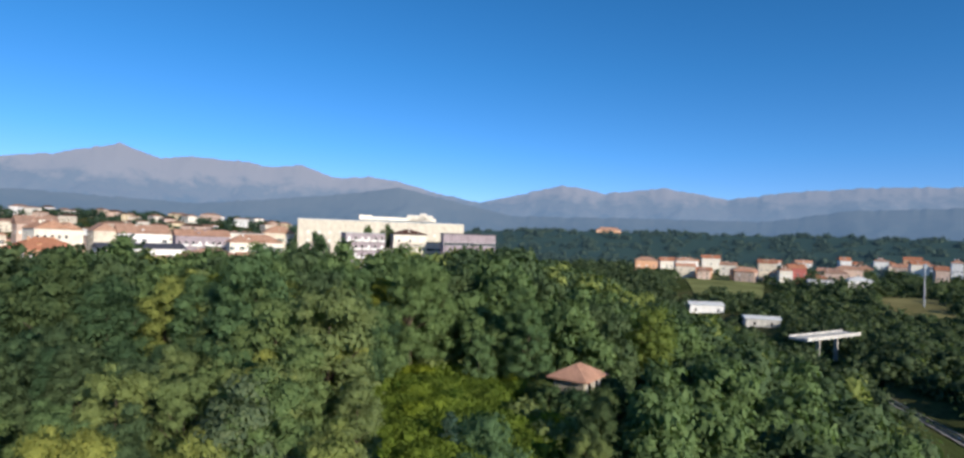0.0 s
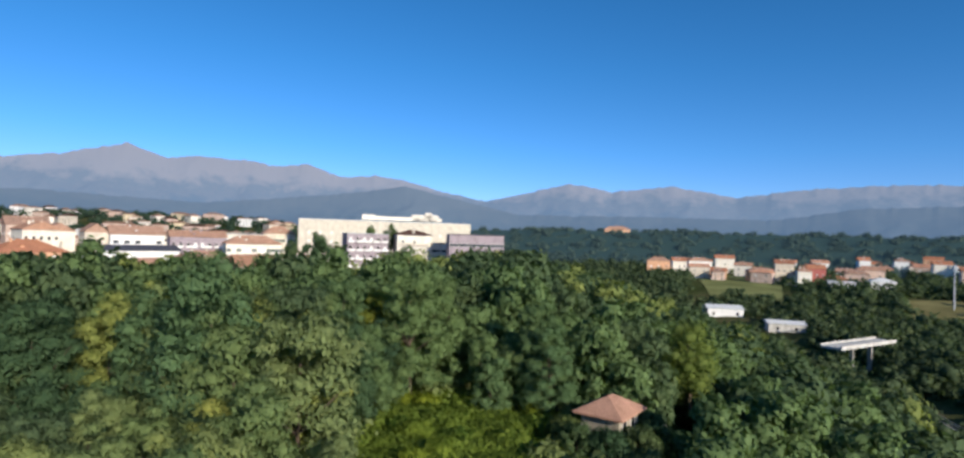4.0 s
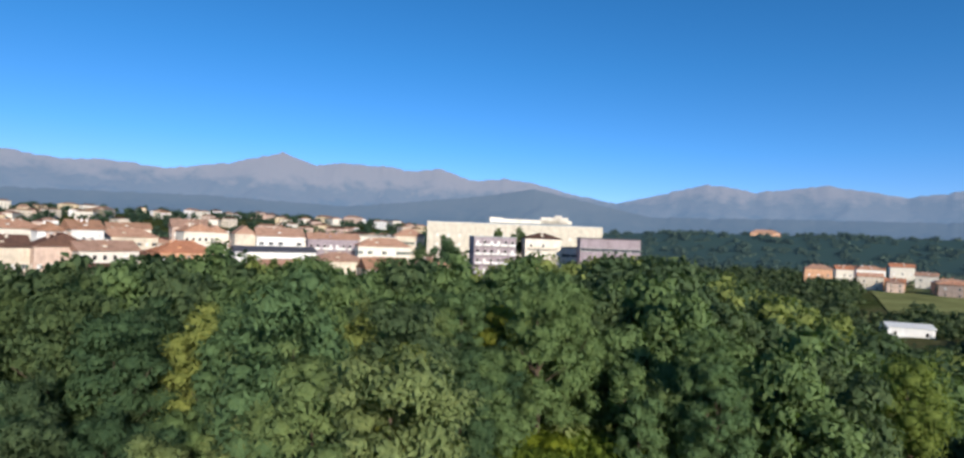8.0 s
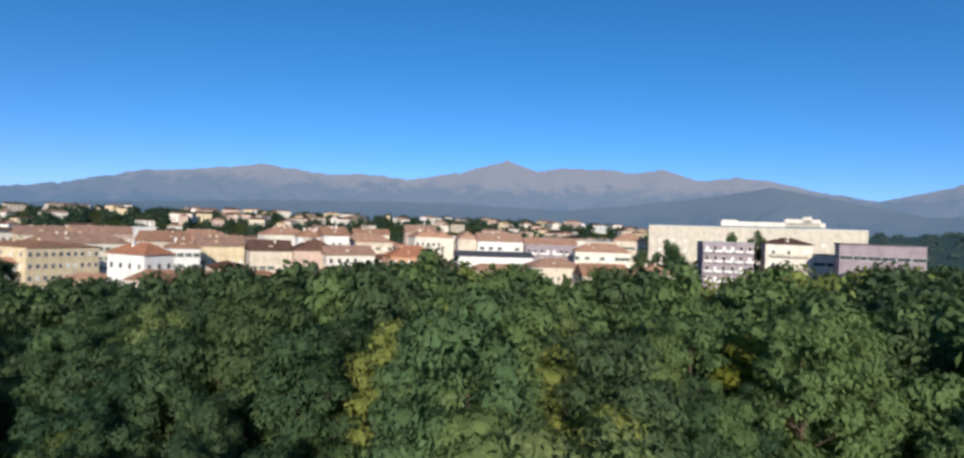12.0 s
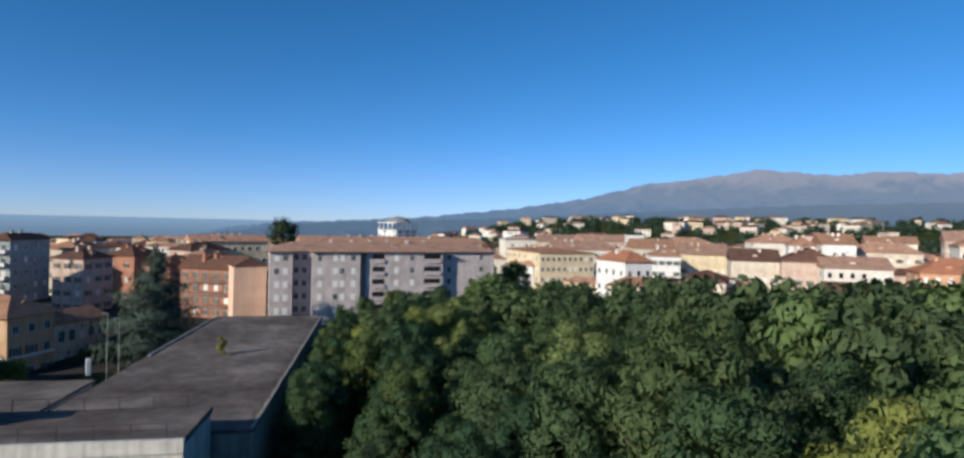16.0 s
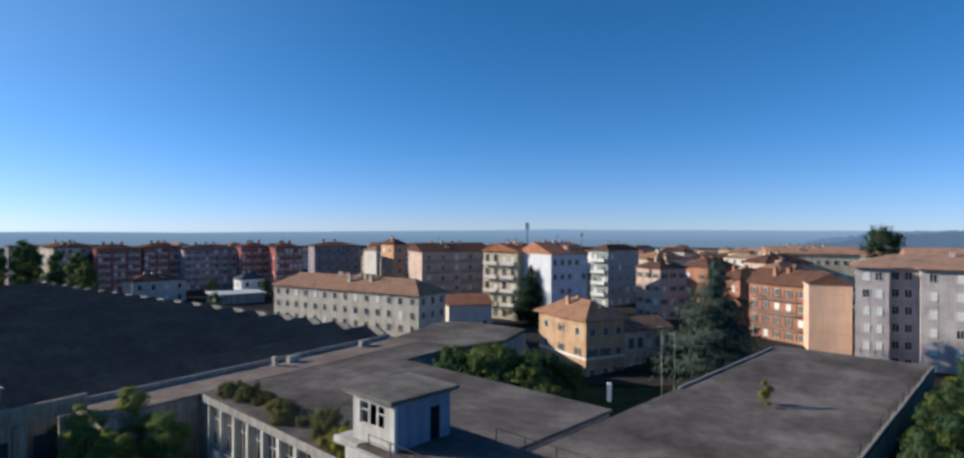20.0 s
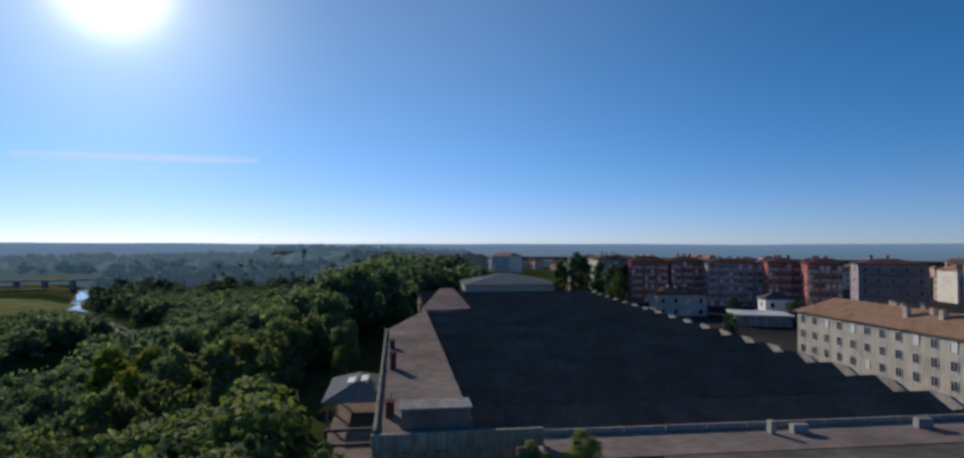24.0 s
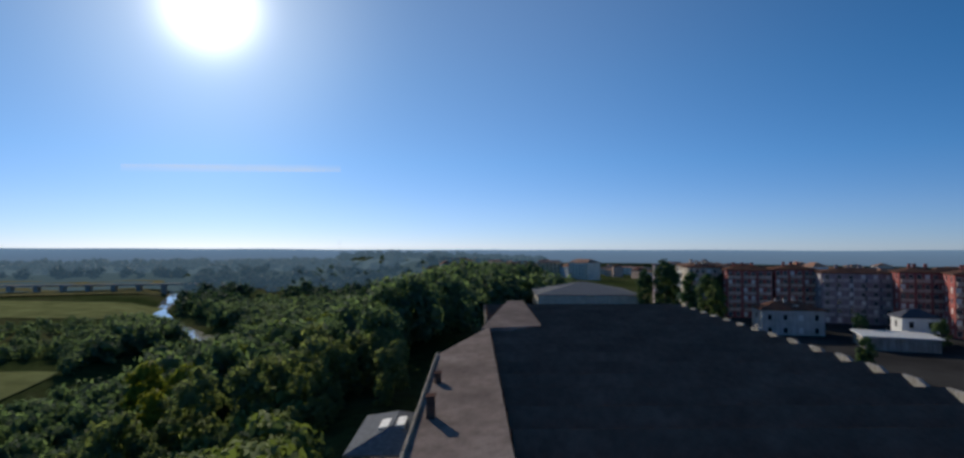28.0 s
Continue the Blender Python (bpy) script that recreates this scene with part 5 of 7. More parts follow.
def ledge_shed():
    """The open shed with a hipped roof on the ledge below the mill."""
    s = thing("ledge_shed", "small hipped sheet roof with a pale skylight on a ledge", "shed", frame_at(-43.0, -25.5, 0, HALL_ROT))
    base = 0.6
    part("roof", roof_geo(14, 8.5, 1.9, "hip", 0.5), "sheet", s, m=pose(0, -8.5, 3.8))
    g = Geo()
    g.bevel_box(-0.15, -0.15, -8, 0.15, 0.15, 3.8, 0.02)
    post = g.mesh("post", "concrete")
    for x in (0.2, 6.9, 13.6):
        for q in (-0.2, -8.2):
            part("post", post, None, s, m=pose(x, q, 0))
    g = Geo()
    g.hexa([(4.0, -5.6, 5.30), (7.5, -5.6, 5.30), (7.5, -2.6, 4.9), (4.0, -2.6, 4.9)], [(4.0, -5.6, 5.95), (7.5, -5.6, 5.95), (7.5, -2.6, 5.55), (4.0, -2.6, 5.55)])
    part("skylight", g, "pale", s, "pale skylight panel")
    y = thing("ledge_yard", "bare concrete ledge with fallen beams below the mill wall", "yard", frame_at(-37.0, 2.0, 0, HALL_ROT))
    g = Geo()
    g.box(-4, -6.0, -16, 40, 3.0, 0.3)
    part("retaining_wall", g, "concrete", y)
    g = Geo()
    g.box(-4, -6.0, 0.304, 40, 3.0, 0.5)
    part("floor_slab", g, "screed", y)
    for k in range(4):
        g = Geo()
        g.box(2 + k * 5.5, -5.9, 2.7, 2.35 + k * 5.5, 2.7, 3.05)
        g.box(2 + k * 5.5, 2.4, 0.5, 2.35 + k * 5.5, 2.7, 2.696)
        part("beam", g, "iron", y, "rusty beam")
    g = Geo()
    g.rod((0, 0, 0.5), (0, 0, 1.5), 0.03, 0.03, 5)
    stake = g.mesh("rail_post", "iron")
    for k in range(14):
        part("rail_post", stake, None, y, m=pose(-3.5 + k * 2.2, 2.8, 0))
    g = Geo()
    g.rod((-3.5, 2.8, 1.45), (25.1, 2.8, 1.45), 0.03, 0.03, 5)
    part("handrail", g, "iron", y)


mill_lot()
mill_wing()
roof_block()
roof_house()
saw_hall()
strip_roof()
hall_walk()
ledge_shed()


# ---- houses ----
# round the mill
GREY = house('apartment_building', 'grey lilac six-storey apartment block with loggias and red tile roof', -136.1, 109.8, 70.3, 61.0, 13.0, 18.9, wall='grey', roof='tile', kind='hip', rise=2.2, floors=6, nx=0, ny=3, win='shut', over=1.0, chimneys=5, category='apartment block', base=-1.0)
house('mill_office_building', 'long old cream three-storey block with small windows, hipped tile roof', -126.0, 22.2, 161.0, 10.0, 46.7, 11.5, wall='cream', roof='tile_old', rise=3.0, floors=3, nx=3, ny=14, win='plain', win2='shut', odds=0.15, chimneys=6, category='apartment block', base=2.5)
house('white_house', 'tall white gabled apartment house with a bluish shaded side', -162.9, 46.6, 131.8, 12.2, 16.1, 19.3, wall='bluewhite', roof='tile_new', kind='gable_x', gable=True, rise=3.0, floors=5, nx=5, ny=0, win='plain', win2='shut', odds=0.4, over=0.25, chimneys=2, category='apartment block')
house('apartment_building', 'pale yellow apartment house with wide balconies', -170.9, 36.1, 159.0, 13.0, 11.5, 19.6, wall='yellow', roof='tile_new', kind='gable_x', rise=2.2, floors=5, nx=0, ny=4, win='tall', odds=0.2, bal_y=2, bal_wall='ivory', chimneys=1, category='apartment block')
house('apartment_building', 'grey-green apartment house with white balconies', -206.2, 60.8, 144.3, 17.7, 7.0, 19.1, wall='teal', roof='tile_dark', rise=1.8, floors=5, nx=4, ny=2, win='plain', bal_y=1, bal_wall='white', category='apartment block')
house('town_house', 'faded red town house with a dark tile roof', -180.4, 75.6, 129.7, 10.1, 9.8, 14.9, wall='pink', roof='tile_dark', rise=2.6, floors=4, nx=3, ny=3, win='wood')
VILLA = house('villa', 'ochre yellow villa with hipped brown tile roof', -120.3, 57.9, 130.1, 9.5, 16.4, 8.3, wall='ochre', roof='tile_old', rise=3.2, floors=3, nx=3, ny=3, win='wood', win2='plain', over=1.0, chimneys=1, base=-3.5)
house('villa_wing', 'lower wing of the ochre villa with pale pilasters', -123.5, 60.1, 129.1, 18.8, 9.0, 5.4, wall='sand', roof='tile_old', kind='gable_x', rise=2.0, floors=2, nx=8, ny=0, win='tall', over=0.6, chimneys=0, base=-3.5)
house('gallery_house', 'terracotta courtyard house with wooden galleries and brown roof', -149.4, 104.9, 128.5, 8.2, 15.3, 13.2, wall='terracotta', roof='tile_dark', kind='gable_y', gable=False, rise=3.4, floors=4, nx=0, ny=5, bal_y=1, win='wood', chimneys=4, category='apartment block')
house('gallery_house_end', 'plain peach gabled house end', -142.6, 103.2, 81.4, 8.0, 12.0, 14.6, wall='palepeach', roof='tile_dark', kind='gable_y', gable=True, rise=2.2, floors=4, nx=0, ny=0, over=0.2, chimneys=0)
house('apartment_building', 'pinkish apartment house with a shaded front and dark red roof', -199.6, -2.0, 126.7, 25.9, 16.0, 18.1, wall='pink', roof='tile_dark', kind='gable_x', gable=True, rise=2.8, floors=5, nx=5, ny=0, win='plain', balconies=2, chimneys=3, category='apartment block')
house('apartment_house', 'peach block with flat gable behind the cream house', -219.5, -20.2, 141.4, 5.5, 9.7, 20.0, wall='peach', roof='tile_dark', rise=2.0, floors=5, nx=1, ny=2, win='plain', chimneys=1)
house('garage_shed', 'low shed with bright orange tile roof', -149.5, 22.2, 121.0, 11.5, 12.0, 6.5, wall='ivory', roof='tile_new', kind='gable_x', rise=2.2, floors=1, nx=3, ny=1, win='dark', chimneys=0, category='shed')
house('garden_villa', 'white villa with dark red hipped roof behind the hall', -173.3, -95.4, 149.4, 17.1, 11.0, 7.6, wall='chalk', roof='tile_dark', rise=2.2, floors=2, nx=4, ny=1, win='dark', chimneys=2, base=0.0)
house('small_house', 'small white house with green-grey roof', -196.0, -70.0, 145.7, 9.0, 7.0, 7.2, wall='white', roof='slate', rise=2.0, floors=2, nx=2, ny=1, win='dark', chimneys=0, base=0.0)
house('canopy_roof', 'low pale flat canopy roof in a yard', -177.5, -66.8, 138.6, 16.1, 13.0, 3.5, wall='concrete', roof='pale', kind='flat', rise=0, floors=1, nx=0, ny=0, chimneys=0, category='shed', base=0.0)
house('warehouse', 'long grey sheet-roofed warehouse beyond the hall', -140.3, -178.7, 157.9, 42.1, 40.0, 6.4, wall='stucco', roof='sheet', kind='hip', rise=4.2, floors=1, nx=8, ny=0, win='wide', chimneys=0, category='warehouse')

# red brick estate to the south-west
house('apartment_building', 'beige apartment block with pale balconies', -190.1, -147.6, 150.8, 13.2, 13.0, 18.1, wall='sand', roof='tile_dark', rise=1.6, floors=6, nx=6, ny=2, win='plain', win2='shut', odds=0.3, balconies=2, bal_wall='pink', chimneys=2, group='red estate blocks', category='apartment block')
house('apartment_building', 'brick-red apartment block with pale balcony strips', -195.4, -133.1, 147.8, 15.7, 13.0, 17.6, wall='red', roof='tile_dark', rise=1.6, floors=6, nx=6, ny=2, win='plain', win2='shut', odds=0.3, balconies=3, bal_wall='pink', chimneys=2, group='red estate blocks', category='apartment block')
house('apartment_building', 'brick-red apartment block with pale balcony strips', -209.5, -124.6, 144.2, 14.2, 13.0, 18.0, wall='red', roof='tile_dark', rise=1.6, floors=6, nx=6, ny=2, win='plain', win2='shut', odds=0.3, balconies=3, bal_wall='pink', chimneys=2, group='red estate blocks', category='apartment block')
house('apartment_building', 'grey mauve apartment block with pale vertical strips', -213.7, -108.9, 140.9, 21.4, 13.0, 17.3, wall='mauve', roof='tile_dark', rise=1.6, floors=6, nx=6, ny=2, win='plain', win2='shut', odds=0.3, balconies=5, bal_wall='grey', chimneys=2, group='red estate blocks', category='apartment block')
house('apartment_building', 'dark red apartment block with balconies', -222.8, -88.8, 135.8, 12.7, 13.0, 18.2, wall='red', roof='tile_dark', rise=1.6, floors=6, nx=6, ny=2, win='plain', win2='shut', odds=0.3, balconies=3, bal_wall='pink', chimneys=2, group='red estate blocks', category='apartment block')
house('apartment_building', 'dark red apartment block with balconies', -218.8, -70.4, 132.7, 10.6, 13.0, 18.3, wall='red', roof='tile_dark', rise=1.6, floors=6, nx=6, ny=2, win='plain', win2='shut', odds=0.3, balconies=3, bal_wall='pink', chimneys=2, group='red estate blocks', category='apartment block')
house('apartment_building', 'dark apartment block with blue-grey balconies', -204.3, -45.2, 128.6, 17.2, 13.0, 19.4, wall='mauve', roof='tile_dark', rise=1.4, floors=6, nx=5, ny=1, win='plain', balconies=2, chimneys=1, category='apartment block')
house('apartment_building', 'dark grey slab block at a distance', -198.0, -179.1, 147.0, 9.0, 13.0, 18.2, wall='mauve', roof='slate', kind='flat', rise=0, floors=6, nx=6, ny=0, win='plain', chimneys=0, category='apartment block')
house('apartment_building', 'beige apartment block with lit balconies', -198.5, -159.2, 159.5, 17.1, 13.0, 18.3, wall='sand', roof='tile_old', rise=1.5, floors=6, nx=4, ny=2, win='plain', bal_y=1, bal_wall='ivory', chimneys=1, category='apartment block')

# behind the grey block
house('terrace_row', 'long yellowish row with red tile roof', -229.5, 115.3, 84.5, 27.9, 14.0, 17.9, wall='yellow', roof='tile', kind='gable_x', rise=2.4, floors=4, nx=10, ny=0, win='plain', chimneys=4)
house('terrace_row', 'long row of houses under red tile roofs', -221.7, 154.9, 73.2, 81.2, 14.0, 18.0, wall='sand', roof='tile', kind='gable_x', rise=2.4, floors=4, nx=12, ny=0, win='plain', chimneys=7)
TOWER = house('tower_block', 'white tower block with an open frame and a grey domed top', -331.0, 269.2, 93.1, 18.0, 22.0, 22.0, wall='white', roof='pale', kind='flat', rise=0, floors=8, nx=3, ny=4, win='wide', odds=0.1, over=0.8, chimneys=0, category='tower block')

# the old town to the north
house('factory_block', 'long yellow four-storey block with a low brown roof', -149.9, 221.8, 66.1, 23.4, 40.0, 16.2, wall='yellow', roof='tile_old', rise=1.6, floors=4, nx=10, ny=6, win='plain', win2='shut', odds=0.15, chimneys=2, category='apartment block')
house('town_house', 'white town house with a red hipped roof', -99.9, 208.4, 69.2, 9.9, 17.5, 16.0, wall='white', roof='tile_new', rise=3.4, floors=3, nx=3, ny=4, win='dark', win2='plain', chimneys=2, base=0)
house('town_house', 'beige town house with red tile roof', -190.7, 263.2, 49.4, 16.6, 13.0, 19.2, wall='sand', roof='tile', kind='gable_x', gable=True, rise=3.4, floors=4, nx=6, ny=2, win='wood', win2='shut', odds=0.3, chimneys=1, group='old town houses', seed=0, category='house')
house('town_house', 'pale block with a grey sheet roof', -217.1, 265.0, 59.6, 18.0, 16.0, 19.5, wall='ivory', roof='sheet', kind='flat', gable=False, rise=0, floors=4, nx=7, ny=2, win='plain', win2='shut', odds=0.3, chimneys=0, group='old town houses', seed=1, category='house')
house('town_house', 'long town house with red tile roof', -178.4, 254.2, 48.9, 34.5, 13.0, 16.2, wall='ivory', roof='tile', kind='hip', gable=False, rise=4.4, floors=4, nx=12, ny=2, win='green', win2='shut', odds=0.3, chimneys=3, group='old town houses', seed=2, category='house')
house('town_house', 'pink town house with red tile roof', -195.0, 299.4, 52.6, 27.2, 16.0, 19.5, wall='pink', roof='tile', kind='gable_x', gable=True, rise=3.4, floors=4, nx=9, ny=2, win='dark', win2='shut', odds=0.3, chimneys=1, group='old town houses', seed=3, category='house')
house('town_house', 'slim white tower with flat roof', -164.0, 298.0, 41.4, 7.9, 13.0, 23.1, wall='white', roof='pale', kind='flat', gable=False, rise=0, floors=4, nx=3, ny=2, win='wood', win2='shut', odds=0.3, chimneys=0, group='old town houses', seed=4, category='house')
house('town_house', 'town house with faded tile roof', -149.9, 283.5, 47.8, 19.0, 16.0, 17.5, wall='sand', roof='tile_old', kind='gable_x', gable=True, rise=4.4, floors=4, nx=6, ny=2, win='plain', win2='shut', odds=0.3, chimneys=3, group='old town houses', seed=5, category='house')
house('town_house', 'white balcony house in the town', -115.9, 246.1, 39.2, 10.7, 13.0, 16.5, wall='white', roof='tile_old', kind='hip', gable=False, rise=3.4, floors=4, nx=4, ny=2, win='green', win2='shut', odds=0.3, chimneys=1, group='old town houses', seed=6, category='house')
house('town_house', 'pink town house with red tile roof', -160.2, 324.6, 45.2, 27.4, 16.0, 18.6, wall='pink', roof='tile', kind='hip', gable=False, rise=3.9, floors=4, nx=9, ny=2, win='dark', win2='shut', odds=0.3, chimneys=2, group='old town houses', seed=7, category='house')
house('town_house', 'yellow town house with tile roof', -118.4, 270.5, 36.7, 17.8, 13.0, 16.7, wall='yellow', roof='tile', kind='gable_x', gable=True, rise=4.4, floors=2, nx=6, ny=2, win='wood', win2='shut', odds=0.3, chimneys=3, group='old town houses', seed=8, category='house')
house('town_house', 'pale house with a grey roof', -110.5, 289.7, 40.3, 22.1, 16.0, 18.9, wall='ivory', roof='sheet', kind='flat', gable=False, rise=0, floors=4, nx=7, ny=2, win='plain', win2='shut', odds=0.3, chimneys=0, group='old town houses', seed=9, category='house')
house('town_house', 'low house with a dark tile roof', -88.1, 252.8, 32.5, 15.2, 13.0, 16.4, wall='sand', roof='tile_dark', kind='gable_x', gable=True, rise=3.9, floors=2, nx=5, ny=2, win='green', win2='shut', odds=0.3, chimneys=2, group='old town houses', seed=10, category='house')
house('town_house', 'ivory town house with tiles', -123.8, 344.4, 38.0, 23.3, 16.0, 21.1, wall='ivory', roof='tile', kind='hip', gable=False, rise=4.4, floors=4, nx=7, ny=2, win='dark', win2='shut', odds=0.3, chimneys=3, group='old town houses', seed=11, category='house')
house('town_house', 'white gabled house in the town', -83.3, 287.9, 28.2, 9.0, 13.0, 21.6, wall='white', roof='tile_old', kind='hip', gable=False, rise=3.4, floors=4, nx=3, ny=2, win='wood', win2='shut', odds=0.3, chimneys=1, group='old town houses', seed=12, category='house')
house('town_house', 'white gabled house in the town', -75.2, 297.5, 32.8, 11.4, 16.0, 22.4, wall='white', roof='tile_old', kind='gable_x', gable=True, rise=3.9, floors=4, nx=4, ny=2, win='plain', win2='shut', odds=0.3, chimneys=2, group='old town houses', seed=13, category='house')
house('town_house', 'low house with a dark red roof', -72.3, 255.7, 28.7, 16.5, 13.0, 17.0, wall='pink', roof='tile_dark', kind='gable_y', gable=True, rise=4.4, floors=2, nx=5, ny=2, win='green', win2='shut', odds=0.3, chimneys=3, group='old town houses', seed=14, category='house')
house('town_house', 'pale house with a red roof', -59.0, 254.4, 32.6, 18.6, 16.0, 15.8, wall='ivory', roof='tile', kind='gable_x', gable=True, rise=3.4, floors=4, nx=6, ny=2, win='dark', win2='shut', odds=0.3, chimneys=1, group='old town houses', seed=15, category='house')
house('town_house', 'beige house with tile roof', -73.5, 321.3, 23.9, 24.3, 13.0, 19.3, wall='sand', roof='tile', kind='hip', gable=False, rise=3.9, floors=4, nx=8, ny=2, win='wood', win2='shut', odds=0.3, chimneys=2, group='old town houses', seed=16, category='house')
house('town_house', 'peach house with a big red roof', -39.2, 274.9, 26.4, 21.5, 16.0, 15.0, wall='peach', roof='tile_new', kind='hip', gable=False, rise=4.4, floors=4, nx=7, ny=2, win='plain', win2='shut', odds=0.3, chimneys=3, group='old town houses', seed=17, category='house')
house('town_house', 'ivory house with tile roof', -85.6, 380.4, 22.8, 20.6, 13.0, 22.3, wall='ivory', roof='tile_old', kind='gable_x', gable=True, rise=3.4, floors=4, nx=7, ny=2, win='green', win2='shut', odds=0.3, chimneys=1, group='old town houses', seed=18, category='house')
house('town_house', 'ivory house with red roof', -43.7, 349.6, 24.0, 14.8, 16.0, 22.5, wall='ivory', roof='tile', kind='gable_y', gable=True, rise=3.9, floors=4, nx=5, ny=2, win='dark', win2='shut', odds=0.3, chimneys=2, group='old town houses', seed=19, category='house')
house('town_house', 'pink house with red roof', -54.4, 378.0, 17.9, 17.6, 13.0, 24.4, wall='pink', roof='tile', kind='gable_x', gable=True, rise=4.4, floors=4, nx=6, ny=2, win='wood', win2='shut', odds=0.3, chimneys=3, group='old town houses', seed=20, category='house')
house('town_house', 'low house with a faded tile roof', 17.9, 280.3, 12.4, 23.0, 16.0, 12.7, wall='sand', roof='tile', kind='hip', gable=False, rise=3.4, floors=2, nx=9, ny=2, win='plain', win2='shut', odds=0.3, chimneys=1, group='old town houses', seed=21, category='house')
house('town_house', 'cream house with a red roof', 38.1, 312.3, 1.2, 25.0, 13.0, 18.8, wall='ivory', roof='tile', kind='hip', gable=False, rise=3.9, floors=4, nx=11, ny=2, win='green', win2='shut', odds=0.3, chimneys=2, group='old town houses', seed=22, category='house')
house('town_house', 'long low range with a tan roof', 37.6, 266.2, 7.3, 18.0, 16.0, 10.7, wall='sand', roof='tile_old', kind='gable_x', gable=True, rise=4.4, floors=2, nx=8, ny=2, win='dark', win2='shut', odds=0.3, chimneys=3, group='old town houses', seed=23, category='house')
house('town_house', 'long low range with a tan roof', 56.1, 266.6, -4.4, 16.8, 13.0, 12.3, wall='sand', roof='tile_old', kind='gable_y', gable=True, rise=3.4, floors=2, nx=8, ny=2, win='wood', win2='shut', odds=0.3, chimneys=1, group='old town houses', seed=24, category='house')
house('town_house', 'pale house with a grey roof', 45.1, 384.0, 8.0, 23.7, 16.0, 22.9, wall='ivory', roof='sheet', kind='flat', gable=False, rise=0, floors=4, nx=10, ny=2, win='plain', win2='shut', odds=0.3, chimneys=0, group='old town houses', seed=25, category='house')
house('town_house', 'beige house with a red roof', 66.6, 386.5, -2.5, 18.3, 13.0, 23.7, wall='sand', roof='tile', kind='hip', gable=False, rise=4.4, floors=4, nx=9, ny=2, win='green', win2='shut', odds=0.3, chimneys=3, group='old town houses', seed=26, category='house')
house('town_house', 'pale house with red roof', 2.8, 375.0, 15.2, 13.6, 16.0, 22.1, wall='ivory', roof='tile', kind='hip', gable=False, rise=3.4, floors=4, nx=5, ny=2, win='dark', win2='shut', odds=0.3, chimneys=1, group='old town houses', seed=27, category='house')
house('gabled_block', 'ivory gabled block with a rounded gable', -38.2, 370.9, 17.4, 12.9, 15.0, 21.9, wall='ivory', roof='tile', kind='gable_y', gable=True, rise=4.0, floors=5, nx=0, ny=2, over=0.2, chimneys=0)
house('gabled_block', 'tall sand-coloured gable end', -19.6, 343.2, 12.7, 9.7, 18.0, 22.2, wall='sand', roof='tile', kind='gable_y', gable=True, rise=4.0, floors=5, nx=0, ny=2, over=0.2, chimneys=0)
house('town_house', 'pale house with a long red roof', -9.3, 342.2, 9.8, 22.9, 15.0, 21.5, wall='white', roof='tile', kind='gable_x', rise=4.2, floors=4, nx=5, ny=0, win='wide', chimneys=3)
house('market_hall', 'long white hall with a dark low roof', -15.4, 305.5, 13.8, 35.2, 13.0, 15.0, wall='white', roof='slate', kind='gable_x', rise=2.2, floors=2, nx=9, ny=1, win='dark', win2='shut', odds=0.6, chimneys=0, category='hall')
house('apartment_building', 'three-storey house with white balcony rows', 15.4, 330.3, 5.0, 25.1, 13.0, 21.2, wall='mauve', roof='tile', kind='gable_x', rise=3.0, floors=4, nx=8, ny=0, win='dark', balconies=4, bal_wall='white', chimneys=4, category='apartment block')

# the hospital and its neighbours
HOSPITAL = house('hospital', 'huge plain cream hospital block with rooftop plant', 81.6, 362.6, -17.6, 101.4, 22.0, 32.8, wall='stucco', roof='pale', kind='flat', rise=0, floors=8, nx=0, ny=2, win='plain', over=0.15, chimneys=0, category='hospital')
house('apartment_building', 'mauve apartment house with white balcony columns', 89.5, 291.6, -6.3, 20.2, 14.0, 25.3, wall='mauve', roof='teal', kind='flat', rise=0, floors=6, nx=6, ny=0, win='dark', balconies=5, bal_wall='white', over=0.2, chimneys=0, category='apartment block')
house('apartment_building', 'cream apartment house with a dark hipped roof and curved balconies', 114.2, 289.5, -13.4, 17.3, 14.0, 25.4, wall='ivory', roof='tile_dark', kind='hip', rise=2.6, floors=5, nx=3, ny=0, win='plain', balconies=1, bal_wall='sand', chimneys=1, category='apartment block')
house('clinic_link', 'low banded link building', 132.4, 288.2, -21.0, 9.4, 12.0, 21.5, wall='ivory', roof='slate', kind='flat', rise=0, floors=4, nx=2, ny=0, win='band', chimneys=0)
house('office_building', 'grey flat-roofed office block with window bands', 130.8, 264.6, -20.9, 26.4, 16.0, 26.4, wall='mauve', roof='slate', kind='flat', rise=0, floors=4, nx=6, ny=1, win='band', win2='shut', odds=0.3, over=0.5, chimneys=0, category='office block')
house('town_house', 'small orange house below the apartment block', 101.0, 256.0, -16.4, 8.6, 9.0, 14.4, wall='peach', roof='tile_new', kind='gable_x', rise=1.6, floors=2, nx=2, ny=0, chimneys=0)

